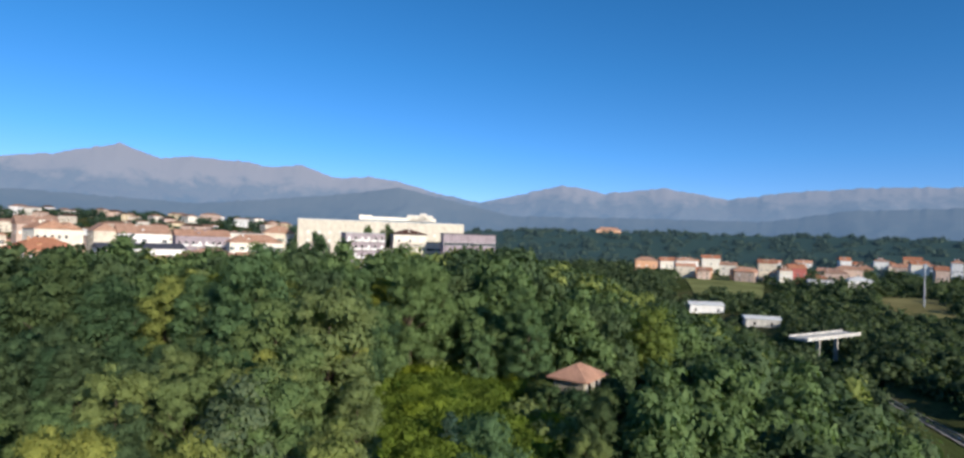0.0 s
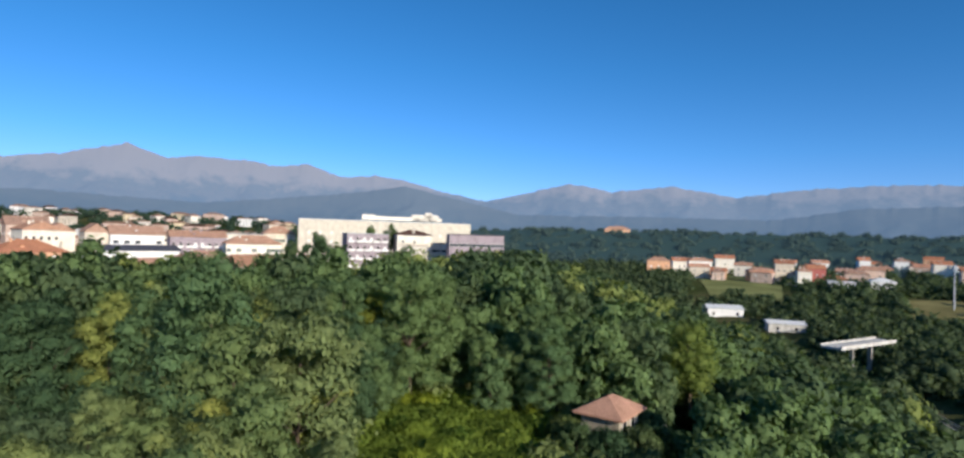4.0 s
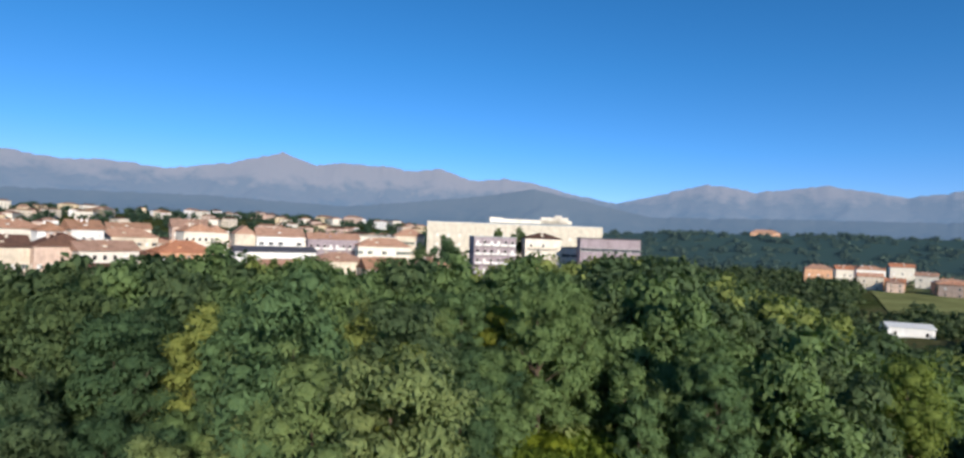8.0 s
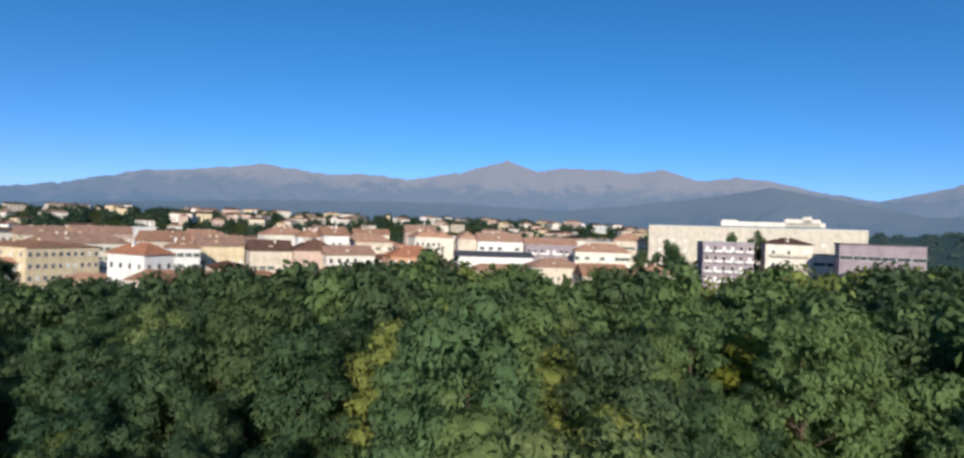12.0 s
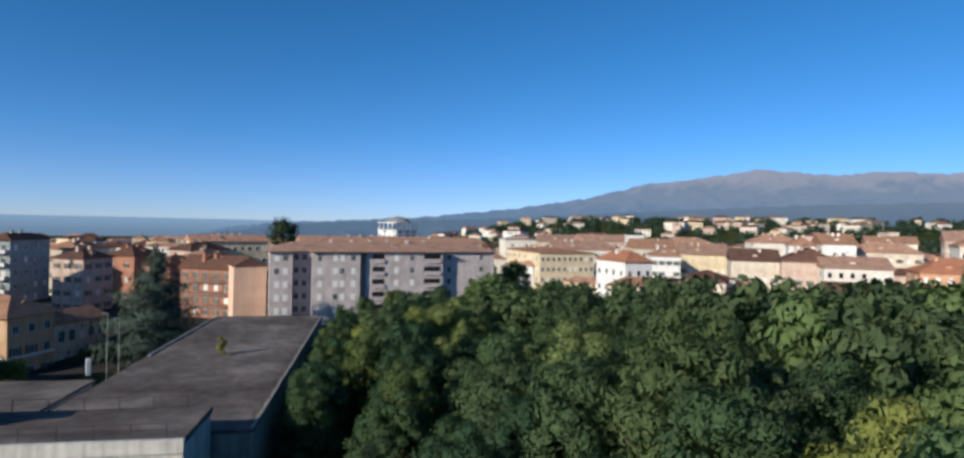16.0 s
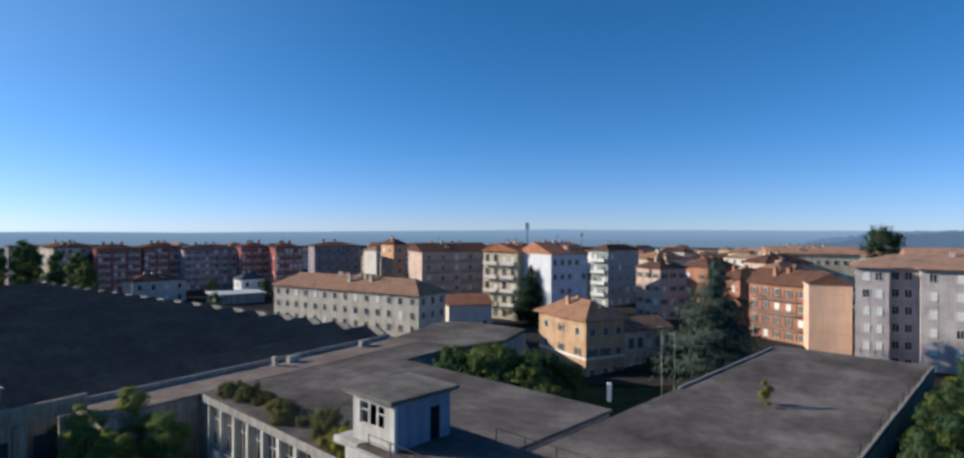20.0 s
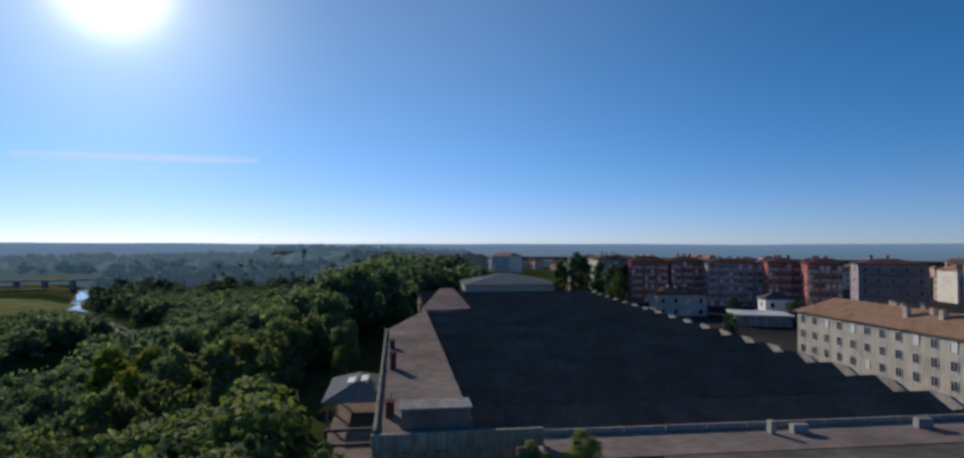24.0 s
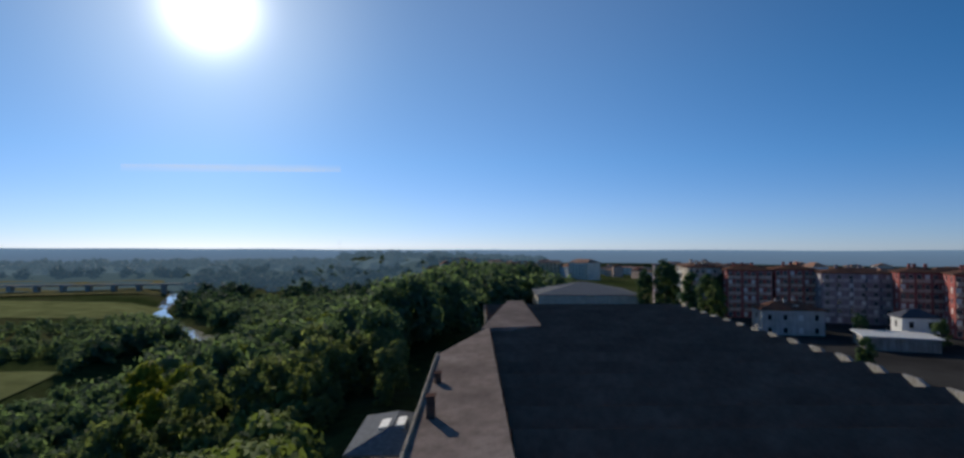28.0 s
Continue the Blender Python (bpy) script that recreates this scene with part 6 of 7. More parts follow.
# the valley village
house('village_house', 'village house with a red tile roof in the valley', 393.6, 398.3, -40.7, 19.5, 11.0, 9.3, wall='peach', roof='tile', kind='hip', rise=3.0, floors=2, nx=3, ny=1, win='plain', chimneys=1, group='valley village houses', seed=40, base=None)
house('village_house', 'village house with a red tile roof in the valley', 419.6, 393.1, -37.9, 12.1, 11.0, 9.3, wall='ivory', roof='tile_new', kind='gable_x', rise=3.0, floors=2, nx=3, ny=1, win='plain', chimneys=1, group='valley village houses', seed=41, base=None)
house('village_house', 'village house with a red tile roof in the valley', 440.3, 392.7, -34.3, 20.5, 11.0, 9.5, wall='white', roof='tile', kind='hip', rise=3.0, floors=2, nx=3, ny=1, win='plain', chimneys=1, group='valley village houses', seed=42, base=None)
house('village_house', 'village house with a red tile roof in the valley', 478.3, 394.4, -43.5, 17.0, 11.0, 12.2, wall='ivory', roof='tile_new', kind='gable_x', rise=3.0, floors=2, nx=3, ny=1, win='plain', chimneys=1, group='valley village houses', seed=43, base=None)
house('village_house', 'village house with a red tile roof in the valley', 431.7, 324.3, -41.1, 19.3, 11.0, 4.6, wall='peach', roof='tile', kind='hip', rise=3.0, floors=2, nx=3, ny=1, win='plain', chimneys=1, group='valley village houses', seed=44, base=None)
house('village_house', 'village house with a red tile roof in the valley', 459.6, 320.0, -50.2, 14.2, 11.0, 11.2, wall='sand', roof='tile_new', kind='gable_x', rise=3.0, floors=2, nx=3, ny=1, win='plain', chimneys=1, group='valley village houses', seed=45, base=None)
house('village_house', 'village house with a red tile roof in the valley', 435.1, 284.7, -46.8, 9.6, 11.0, 7.1, wall='ivory', roof='tile', kind='hip', rise=3.0, floors=2, nx=3, ny=1, win='plain', chimneys=1, group='valley village houses', seed=46, base=None)
house('village_house', 'village house with a red tile roof in the valley', 447.3, 284.4, -42.6, 12.5, 11.0, 9.1, wall='red', roof='tile_new', kind='gable_x', rise=3.0, floors=2, nx=3, ny=1, win='plain', chimneys=1, group='valley village houses', seed=47, base=None)
house('village_house', 'village house with a red tile roof in the valley', 489.4, 272.3, -52.9, 19.6, 11.0, 9.0, wall='pink', roof='tile', kind='hip', rise=3.0, floors=2, nx=3, ny=1, win='plain', chimneys=1, group='valley village houses', seed=48, base=None)
house('village_house', 'village house with a red tile roof in the valley', 578.8, 317.1, -48.3, 9.3, 11.0, 14.6, wall='white', roof='tile_new', kind='gable_x', rise=3.0, floors=2, nx=3, ny=1, win='plain', chimneys=1, group='valley village houses', seed=49, base=None)
house('village_house', 'village house with a red tile roof in the valley', 609.2, 302.1, -57.6, 11.7, 11.0, 15.0, wall='white', roof='tile', kind='hip', rise=3.0, floors=2, nx=3, ny=1, win='plain', chimneys=1, group='valley village houses', seed=50, base=None)
house('village_house', 'village house with a red tile roof in the valley', 594.0, 264.0, -55.0, 13.3, 11.0, 14.1, wall='ivory', roof='tile_new', kind='gable_x', rise=3.0, floors=2, nx=3, ny=1, win='plain', chimneys=1, group='valley village houses', seed=51, base=None)
house('village_house', 'village house with a red tile roof in the valley', 595.5, 234.4, -64.5, 8.1, 11.0, 16.8, wall='white', roof='tile', kind='hip', rise=3.0, floors=2, nx=3, ny=1, win='plain', chimneys=1, group='valley village houses', seed=52, base=None)
house('village_house', 'village house with a red tile roof in the valley', 517.6, 213.7, -58.6, 8.5, 11.0, 11.8, wall='pink', roof='tile_new', kind='gable_x', rise=3.0, floors=2, nx=3, ny=1, win='plain', chimneys=1, group='valley village houses', seed=53, base=None)
house('valley_villa', 'white house in the valley fields', 416.0, 249.4, -53.1, 15.6, 12.0, 2.3, wall='white', roof='pale', kind='flat', rise=0, floors=2, nx=4, ny=1, win='dark', chimneys=0)
house('valley_villa', 'white house with a low hipped roof in the valley', 441.0, 235.6, -49.9, 15.1, 12.0, 3.2, wall='white', roof='pale', kind='hip', rise=2.5, floors=2, nx=3, ny=1, win='dark', chimneys=0)
house('workshop', 'long workshop with a pale roof among trees', 273.7, 233.1, -38.2, 18.5, 14.0, -9.3, wall='white', roof='pale', kind='gable_x', rise=1.5, floors=1, nx=3, ny=0, win='dark', chimneys=0, category='shed')
house('workshop', 'low workshop with a pale roof among trees', 264.0, 190.0, -44.8, 16.0, 10.0, -11.0, wall='chalk', roof='pale', kind='gable_x', rise=1.2, floors=1, nx=2, ny=0, win='dark', chimneys=0, category='shed')
house('hill_house', 'old brick house on the wooded ridge', 655.5, 755.2, -36.0, 40.1, 16.0, 44.3, wall='peach', roof='tile', kind='hip', rise=5.0, floors=3, nx=5, ny=1, win='dark', chimneys=2)


hamlet = random.Random(12)
for k in range(30):      # the rest of the village street
    hd, dist = -44.5 - 22.5 * (k + hamlet.random()) / 30, hamlet.uniform(520, 700) if k < 22 else hamlet.uniform(640, 760)
    x, y = 5 - math.sin(radians(hd)) * dist, 9 + math.cos(radians(hd)) * dist
    house('village_house', 'small village house with a red tile roof in the valley', x, y, hd + hamlet.uniform(-15, 15), hamlet.uniform(10, 19), 10.0, lift(x, y) + hamlet.choice((5.5, 7, 8.5, 10)), wall=hamlet.choice(('peach', 'ivory', 'white', 'sand', 'pink')), roof=hamlet.choice(('tile', 'tile_new', 'tile_faded')),
          kind=hamlet.choice(('hip', 'gable_x')), rise=2.6, floors=2, nx=2, ny=1, win='plain', chimneys=1, group='valley village houses', seed=60 + k)


for x, y, rot, w, d, eave, wall, roof in ((-176, 96, 120, 13, 10, 12.5, 'terracotta', 'tile_dark'), (-192, 110, 125, 15, 11, 13.5, 'pink', 'tile_old'), (-205, 92, 130, 14, 11, 14.0, 'terracotta', 'tile_dark'), (-222, 78, 135, 16, 12, 15.5, 'sand', 'tile_old'), (-218, 112, 118, 18, 11, 15.0, 'pink', 'tile_dark')):
    house('town_house', 'reddish town house with a dark brown tile roof', x, y, rot, w, d, eave, wall=wall, roof=roof, kind='hip', rise=2.8, floors=3, nx=2, ny=2, win='wood', chimneys=1, group='houses behind the villa')


def grey_block_front():
    """Bays, loggias and shuttered windows on the grey block's long front (its x face)."""
    home, W, H, fl = GREY, 61.0, 19.9, 6
    fh = H / fl
    for a, b, deep in ((0, 5.4, 3.4), (10.2, 22.2, 3.4), (23.9, 45.0, 2.2)):
        g = Geo()
        g.box(a, -deep, -1, b, -0.003, H - 0.02)
        part("front_bay", g, "grey", home)
    # no recess: a near-black sheet on the bay paints each loggia's shade
    loggia = Geo()
    loggia.box(0, 0, 0, 4.6, 0.06, 2.25, 0)
    loggia.box(0, -0.35, -0.12, 4.6, -0.003, 0.0, 1)
    loggia.box(0, -0.35, 0.003, 4.6, -0.25, 0.95, 1)
    lm = loggia.mesh("balcony", "dark", "grey")
    small = Geo()
    small.box(0, 0, 0, 3.2, 0.06, 2.25, 0)
    small.box(0, -0.35, -0.12, 3.2, -0.003, 0.0, 1)
    small.box(0, -0.35, 0.003, 3.2, -0.25, 0.95, 1)
    sm = small.mesh("balcony", "dark", "grey")
    rnd = random.Random(8)
    for k in range(fl):
        z = k * fh
        for x, y in ((1.7, -3.42), (3.7, -3.42), (12.0, -3.42), (15.9, -3.42), (17.6, -3.42), (20.4, -3.42), (32.0, -2.22), (36.3, -2.22)):
            window("shut" if rnd.random() < 0.72 else "plain", home, pose(x, y, z + 1.0))
        part("balcony", lm, None, home, "loggia with a grey front and a near-black sheet for its shade", m=pose(39.6, -2.26, z + 0.5))
        part("balcony", sm, None, home, "loggia with a grey front and a near-black sheet for its shade", m=pose(25.6, -2.26, z + 0.5))
    for x in (6.5, 8.5, 47.5, 57.0):
        for k in range(fl):
            window("plain", home, pose(x, -0.02, k * fh + 1.0))
    part("roof", roof_geo(5.4, 4.0, 0.6, "hip", 0.8), "tile", home, m=pose(0, -3.6, H + 0.01))
    part("roof", roof_geo(12.0, 4.0, 0.6, "hip", 0.8), "tile", home, m=pose(10.2, -3.6, H + 0.012))
    part("roof", roof_geo(21.1, 3.0, 0.5, "hip", 0.8), "tile", home, m=pose(23.9, -2.4, H + 0.014))


grey_block_front()
g = Geo()
g.box(-0.07, -0.07, 4.3, 9.57, -0.004, 4.75)
g.box(-0.07, -0.004, 4.3, -0.004, 16.4, 4.75)
part("string_course", g, "white", VILLA, "pale band between the storeys")


def tower_top():
    """The open white frame and the grey dome on the tower block."""
    w, d, z = 18.0, 22.0, 22.0 - TOWER.location.z + 0.36
    g = Geo()
    g.box(-0.3, -0.3, 0, 0.3, 0.3, 4.4)
    post = g.mesh("frame_post", "white")
    for k in range(5):
        for x, y in ((0.6 + k * (w - 1.2) / 4, 0.6), (0.6, 0.6 + k * (d - 1.2) / 4), (w - 0.6, 0.6 + k * (d - 1.2) / 4)):
            if k or x < 1:
                part("frame_post", post, None, TOWER, m=pose(x, y, z))
    g = Geo()
    g.bevel_box(-0.6, -0.6, 4.404, w + 0.6, d + 0.6, 5.0, 0.05)
    part("frame_slab", g, "white", TOWER, m=pose(0, 0, z))
    g = Geo()
    ring = [(w / 2 + math.cos(a) * (w / 2 - 0.8), d / 2 + math.sin(a) * (d / 2 - 0.8)) for a in np.arange(16) * math.pi / 8]
    for q0, q1, z0, z1 in ((1.0, 0.8, 5.004, 7.0), (0.8, 0.42, 7.0, 8.6), (0.42, 0.05, 8.6, 9.3)):
        g.hexa([(w / 2 + (x - w / 2) * q0, d / 2 + (y - d / 2) * q0, z0) for x, y in ring], [(w / 2 + (x - w / 2) * q1, d / 2 + (y - d / 2) * q1, z1) for x, y in ring])
    part("dome", g, "sheet", TOWER, "grey sheet dome", m=pose(0, 0, z))


tower_top()


def hospital_plant():
    home = HOSPITAL
    top = 33.6
    for x, w, d, q in ((36, 8, 6, 3.0), (44, 40, 8, 2.2), (66, 16, 6, 4.0), (74, 4, 5, 5.2)):
        g = Geo()
        g.bevel_box(x, 5, 0, x + w, 5 + d, q, 0.1)
        part("roof_plant", g, "ivory", home, m=pose(0, 0, top - home.location.z + 0.3))
    for k in range(16):
        for fl in range(3):
            window("shut", home, pose(6 + k * 6.4, -0.02, 14 + fl * 5.2))


hospital_plant()


def mast_on_roof(x, y, z0, z1, label):
    t = thing("antenna_mast", label, "mast", pose(x, y, z0))
    g = Geo()
    g.rod((0, 0, 0), (0, 0, z1 - z0), 0.16, 0.10, 8)
    part("pole", g, "iron", t)
    for k in range(3):
        g = Geo()
        a = k * 2.09
        g.box(-0.16, 0.35, z1 - z0 - 2.3, 0.16, 0.55, z1 - z0 - 0.2)
        part("antenna", g, "iron", t, m=pose(0, 0, 0, 0, 0, math.degrees(a)))


mast_on_roof(-180.5, 37.5, 20.0, 28.2, "dark mobile phone mast on a rooftop")
mast_on_roof(-330, 45, 10.0, 24.6, "dark mobile phone mast far off")
mast_on_roof(-160, -980, -30, 34, "thin transmitter mast on the horizon")


def floodlight():
    z = lift(408, 174)
    t = thing("floodlight_mast", "tall slim grey floodlight mast by the sports field", "floodlight mast", pose(408, 174, z))
    g = Geo()
    g.rod((0, 0, 0), (0, 0, 17.5 - z), 0.55, 0.3, 8)
    part("pole", g, "galv", t)
    g = Geo()
    g.box(-2, -0.3, 15.5 - z, 2, 0.3, 18 - z)
    part("lamp_frame", g, "galv", t)


floodlight()


def bridge():
    t = thing("bridge", "pale concrete road bridge over the river", "bridge", pose(250, 132, -8.2, 0, 0, 182))
    L = 38.0
    g = Geo()
    g.bevel_box(0, -3.5, -0.8, L, 3.5, 0, 0.05)
    part("deck", g, "chalk", t)
    for y in (-3.7, 3.4):
        g = Geo()
        g.bevel_box(0, y, 0.003, L, y + 0.3, 0.6)
        part("parapet", g, "chalk", t)
    for x in (11, 24):
        g = Geo()
        g.box(x, -0.7, -14, x + 0.9, 0.7, -0.803)
        part("pier", g, "concrete", t)


bridge()


def pavilion():
    """The orange-roofed pavilion in the wood."""
    z = 3.5
    t = thing("pavilion", "small garden house with a faded orange tile roof among trees", "garden house", pose(54.8, 66.2, z, 0, 0, 25))
    g = Geo()
    g.box(-2.9, -2.3, -6, 2.9, 2.3, 2.2)
    part("wall", g, "stone", t)
    part("roof", roof_geo(5.8, 4.6, 1.7, "hip", 0.8), "tile_faded", t, m=pose(-2.9, -2.3, 2.204))
    window("dark", t, pose(-1.2, -2.32, 0.4))
    window("dark", t, pose(1.2, -2.32, 0.4))
    g = Geo()
    g.box(3.0, -4, -6, 8.5, 5, -0.6)
    part("terrace", g, "gravel", t)


pavilion()


def patch(name, mat, pts, label, category, up=0.25):
    """A stretch of ground cover that follows the land."""
    g = Geo()
    (x0, y0), (x1, y1), (x2, y2), (x3, y3) = pts
    n = 10
    for i in range(n):
        for j in range(n):
            q = []
            for a, b in ((i, j), (i + 1, j), (i + 1, j + 1), (i, j + 1)):
                a, b = a / n, b / n
                x = (x0 * (1 - a) + x1 * a) * (1 - b) + (x3 * (1 - a) + x2 * a) * b
                y = (y0 * (1 - a) + y1 * a) * (1 - b) + (y3 * (1 - a) + y2 * a) * b
                q.append((x, y, lift(x, y) + up))
            g.poly(q)
    solid(name, g, mat, label, category, kind="structure")


patch("meadow_far", "meadow", ((185, -470), (44, -405), (38, -520), (190, -600)), "sunlit mown meadow beside the river", "meadow", 0.6)
patch("meadow_near", "meadow", ((120, -250), (38, -232), (45, -180), (110, -190)), "sunlit mown meadow beside the river", "meadow", 0.5)
patch("meadow_pale", "drymeadow", ((260, -640), (60, -640), (70, -900), (300, -950)), "pale stubble field in the valley", "field", 1.2)
patch("sports_field", "drymeadow", ((412, 214), (462, 178), (372, 143), (341, 164)), "dry grass sports field in the valley", "field", 0.4)
patch("pavement_town", "yard", ((-96, 130), (60, 236), (40, 470), (-420, 420)), "grey streets and yards of the town", "pavement", 0.3)
patch("pavement_estate", "yard", ((-118, 28), (-155, -125), (-420, -260), (-440, 120)), "grey streets and yards behind the mill", "pavement", 0.3)
patch("pavement_west", "yard", ((-118, 30), (-112, 128), (-420, 420), (-440, 120)), "grey streets and yards west of the mill", "pavement", 0.35)
patch("vineyard", "meadow", ((495, 440), (484, 330), (335, 230), (318, 266)), "pale terraced field in the valley", "field", 0.4)


def ribbon(name, mat, ys, half, up, label, category, shift=0.0):
    slim = 0.42      # upstream the stream runs narrow between its banks
    g = Geo()
    for a, b in zip(ys[:-1], ys[1:]):
        xa, xb = float(river_x(a)) + shift, float(river_x(b)) + shift
        za, zb = lift(float(river_x(a)), a) + up, lift(float(river_x(b)), b) + up
        wa, wb = [half * (1 + 0.4 * math.sin(q * 0.05)) * (1 - (1 - slim) * float(smooth(-60, 40, q))) for q in (a, b)]
        g.poly([(xa - wa, a, za), (xa + wa, a, za), (xb + wb, b, zb), (xb - wb, b, zb)])
    solid(name, g, mat, label, category, kind="structure")


ribbon("river", "water", list(range(-900, 500, 10)), 4.6, 1.1, "shallow river winding through the valley", "river")
ribbon("gravel_bank", "gravel", list(range(-900, 500, 10)), 10.0, 0.7, "pale gravel bank of the river", "river bank")


def car(x, y, rot, paint, label):
    z = lift(x, y) + 0.32
    c = thing("car", label, "car", pose(x, y, z, 0, 0, rot), group="parked cars")
    g = Geo()
    g.bevel_box(-2.1, -0.86, 0.28, 2.1, 0.86, 0.85, 0.12)
    part("body", g, paint, c)
    g = Geo()
    g.hexa([(-1.5, -0.78, 0.85), (1.2, -0.78, 0.85), (1.2, 0.78, 0.85), (-1.5, 0.78, 0.85)], [(-1.0, -0.62, 1.42), (0.5, -0.62, 1.42), (0.5, 0.62, 1.42), (-1.0, 0.62, 1.42)])
    part("window_band", g, "glass", c, "dark car windows")
    g = Geo()
    g.bevel_box(-1.0, -0.63, 1.424, 0.5, 0.63, 1.48, 0.02)
    part("roof", g, paint, c)
    for sx in (-1.3, 1.3):
        for sy in (-0.88, 0.72):
            g = Geo()
            g.rod((sx, sy, 0.31), (sx, sy + 0.16, 0.31), 0.31, 0.31, 12)
            part("wheel", g, "rubber", c)


for x, y, rot, paint, label in ((50.5, 240, 20, "carpaint_dark", "dark blue car parked by the wood"), (55.5, 235, 24, "carpaint", "silver car parked by the wood"), (46, 245, 10, "carpaint", "silver car parked by the wood"), (60, 231, 30, "carpaint", "silver car parked by the wood")):
    car(x, y, rot, paint, label)


def lamp_post(x, y, base, top):
    t = thing("street_lamp", "slim grey street lamp beside the villa", "street lamp", pose(x, y, base))
    g = Geo()
    g.rod((0, 0, 0), (0, 0, top - base), 0.06, 0.045, 7)
    part("pole", g, "galv", t)
    g = Geo()
    g.bevel_box(-0.15, -0.9, top - base, 0.15, 0.1, top - base + 0.14, 0.04)
    part("lamp_head", g, "galv", t)


lamp_post(-105.5, 70.8, -3.2, 10.1)
lamp_post(-108.3, 73.0, -3.2, 8.6)
g = Geo()
g.bevel_box(-0.2, -0.2, 0, 0.2, 0.2, 1.7, 0.04)
solid("marker_post", g, "white", "white painted post at the roof edge", "post", pose(-62.2, 63.0, ROOF))


# ---- trees, bushes and far woods ----
def mill_edge(x, y):
    """How far east of the mill's valley front a place lies."""
    return (x + 41.2) * 0.941 - (y - 7.6) * 0.338


spots, shady_spots = plant_wood()
floor_plants = random.Random(61)
low = []
while len(low) < 260:
    x, y = floor_plants.uniform(-20, 110), floor_plants.uniform(20, 130)
    if in_wood(x, y) or math.hypot(x - 48, y - 58) < 9:
        low.append((x, y, lift(x, y) - 0.3, floor_plants.uniform(0.8, 1.6)))
while len(low) < 420:      # and on the slope below the mill
    x, y = floor_plants.uniform(-40, 40), floor_plants.uniform(-120, 20)
    if mill_edge(x, y) > 16 and x - float(rim(y)) < 60:
        low.append((x, y, lift(x, y) - 0.3, floor_plants.uniform(1.0, 2.0)))
merged_trees("undergrowth", low, "under", "dense green undergrowth of the wood", "undergrowth")
merged_trees("wood", spots[:380], "far", "dense green wood on the slope")
merged_trees("outer_wood", spots[380:], "grove", "dense green wood further along the slope")
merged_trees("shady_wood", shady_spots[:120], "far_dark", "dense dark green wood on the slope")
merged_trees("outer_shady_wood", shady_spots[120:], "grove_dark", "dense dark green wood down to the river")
sapling()
tree("spruce", -167, 40.5, 0.0, 1.3, 0.68)
tree("cedar", -124, 81, -6.0, 1.34, 1.12)
tree("dome", -295, 176.5, 4.0, 1.25, 1.02)
tree("round_yellow", 82, 78, 1.2, 1.02, 1.08)
for k in range(9):
    tree("hedge", 54.8 + 5.6 * math.cos(k * 0.7 + 1.2), 66.2 + 5.0 * math.sin(k * 0.7 + 1.2), 1.5, 0.75, 1.15, label="green bush beside the garden house", group="bushes round the garden house")
for x, y, s in ((45, 59, 0.9), (49, 55, 1.1), (50, 52, 1.2), (54, 56, 0.9), (62, 60, 1.0), (57, 57, 1.0)):
    tree("bush", x, y, None, s, 1.1, group="scrub in the clearing")
scrub = random.Random(41)
carpet = []
for k in range(330):
    a, q = scrub.uniform(0, 6.283), math.sqrt(scrub.random())
    u, v = 27 * q * math.cos(a), 14 * q * math.sin(a)
    x, y = 35 + 0.5 * u + 0.866 * v, 66 + 0.866 * u - 0.5 * v
    if math.hypot(x - 54.8, y - 66.2) < 7:
        continue
    if k < 16:
        tree("bush", x, y, None, scrub.uniform(0.6, 0.95), 1.0, group="scrub in the clearing")
    else:
        carpet.append((x, y, lift(x, y) - 0.2, scrub.uniform(0.7, 1.3)))
merged_trees("clearing_scrub", carpet, "scrub", "bright green brambles and tall grass of the clearing", "scrub")
for x, y, s in ((25, 40, 0.40), (30, 44, 0.36), (20, 44, 0.42), (47, 52, 0.42), (60, 58, 0.55), (63, 63, 0.5)):
    tree("near", x, y, None, s * 1.1, 0.85, group="trees of the wood")
for x, y, s in ((60, 99, 0.9), (66, 101, 0.95), (71, 97, 0.85), (64, 94, 0.8), (58, 104, 0.95), (70, 105, 0.95), (55, 97, 0.85), (52, 83, 0.74), (56, 88, 0.78), (49, 87, 0.76), (59, 82, 0.74), (63, 88, 0.8), (47, 81, 0.62)):
    tree("mid", x, y, None, s, 1.0, group="trees of the wood")
tree("blue", 6, 44, None, 0.95, 1.0)
tree("blue", 30, 57, None, 0.33, 1.0)
# court between wing and hall, and the edges of the roofs
for x, y, s in ((-50.5, 15.5, 0.64), (-55.5, 16.5, 0.66), (-53.5, 22.0, 0.60), (-49.5, 19.5, 0.56)):
    tree("near", x, y, 0.0, s, 1.0, group="trees in the mill court")
weeds = random.Random(77)
for k in range(13):
    q = 0.6 + k * 2.0 + weeds.uniform(-0.6, 0.6)
    back = weeds.uniform(0.8, 2.6)
    tree("weed", -55 + 0.507 * q - 0.862 * back, 25.5 + 0.862 * q + 0.507 * back, ROOF - 0.03, weeds.uniform(0.5, 1.15), weeds.uniform(0.7, 1.1), group="roof weeds")
edge = random.Random(19)
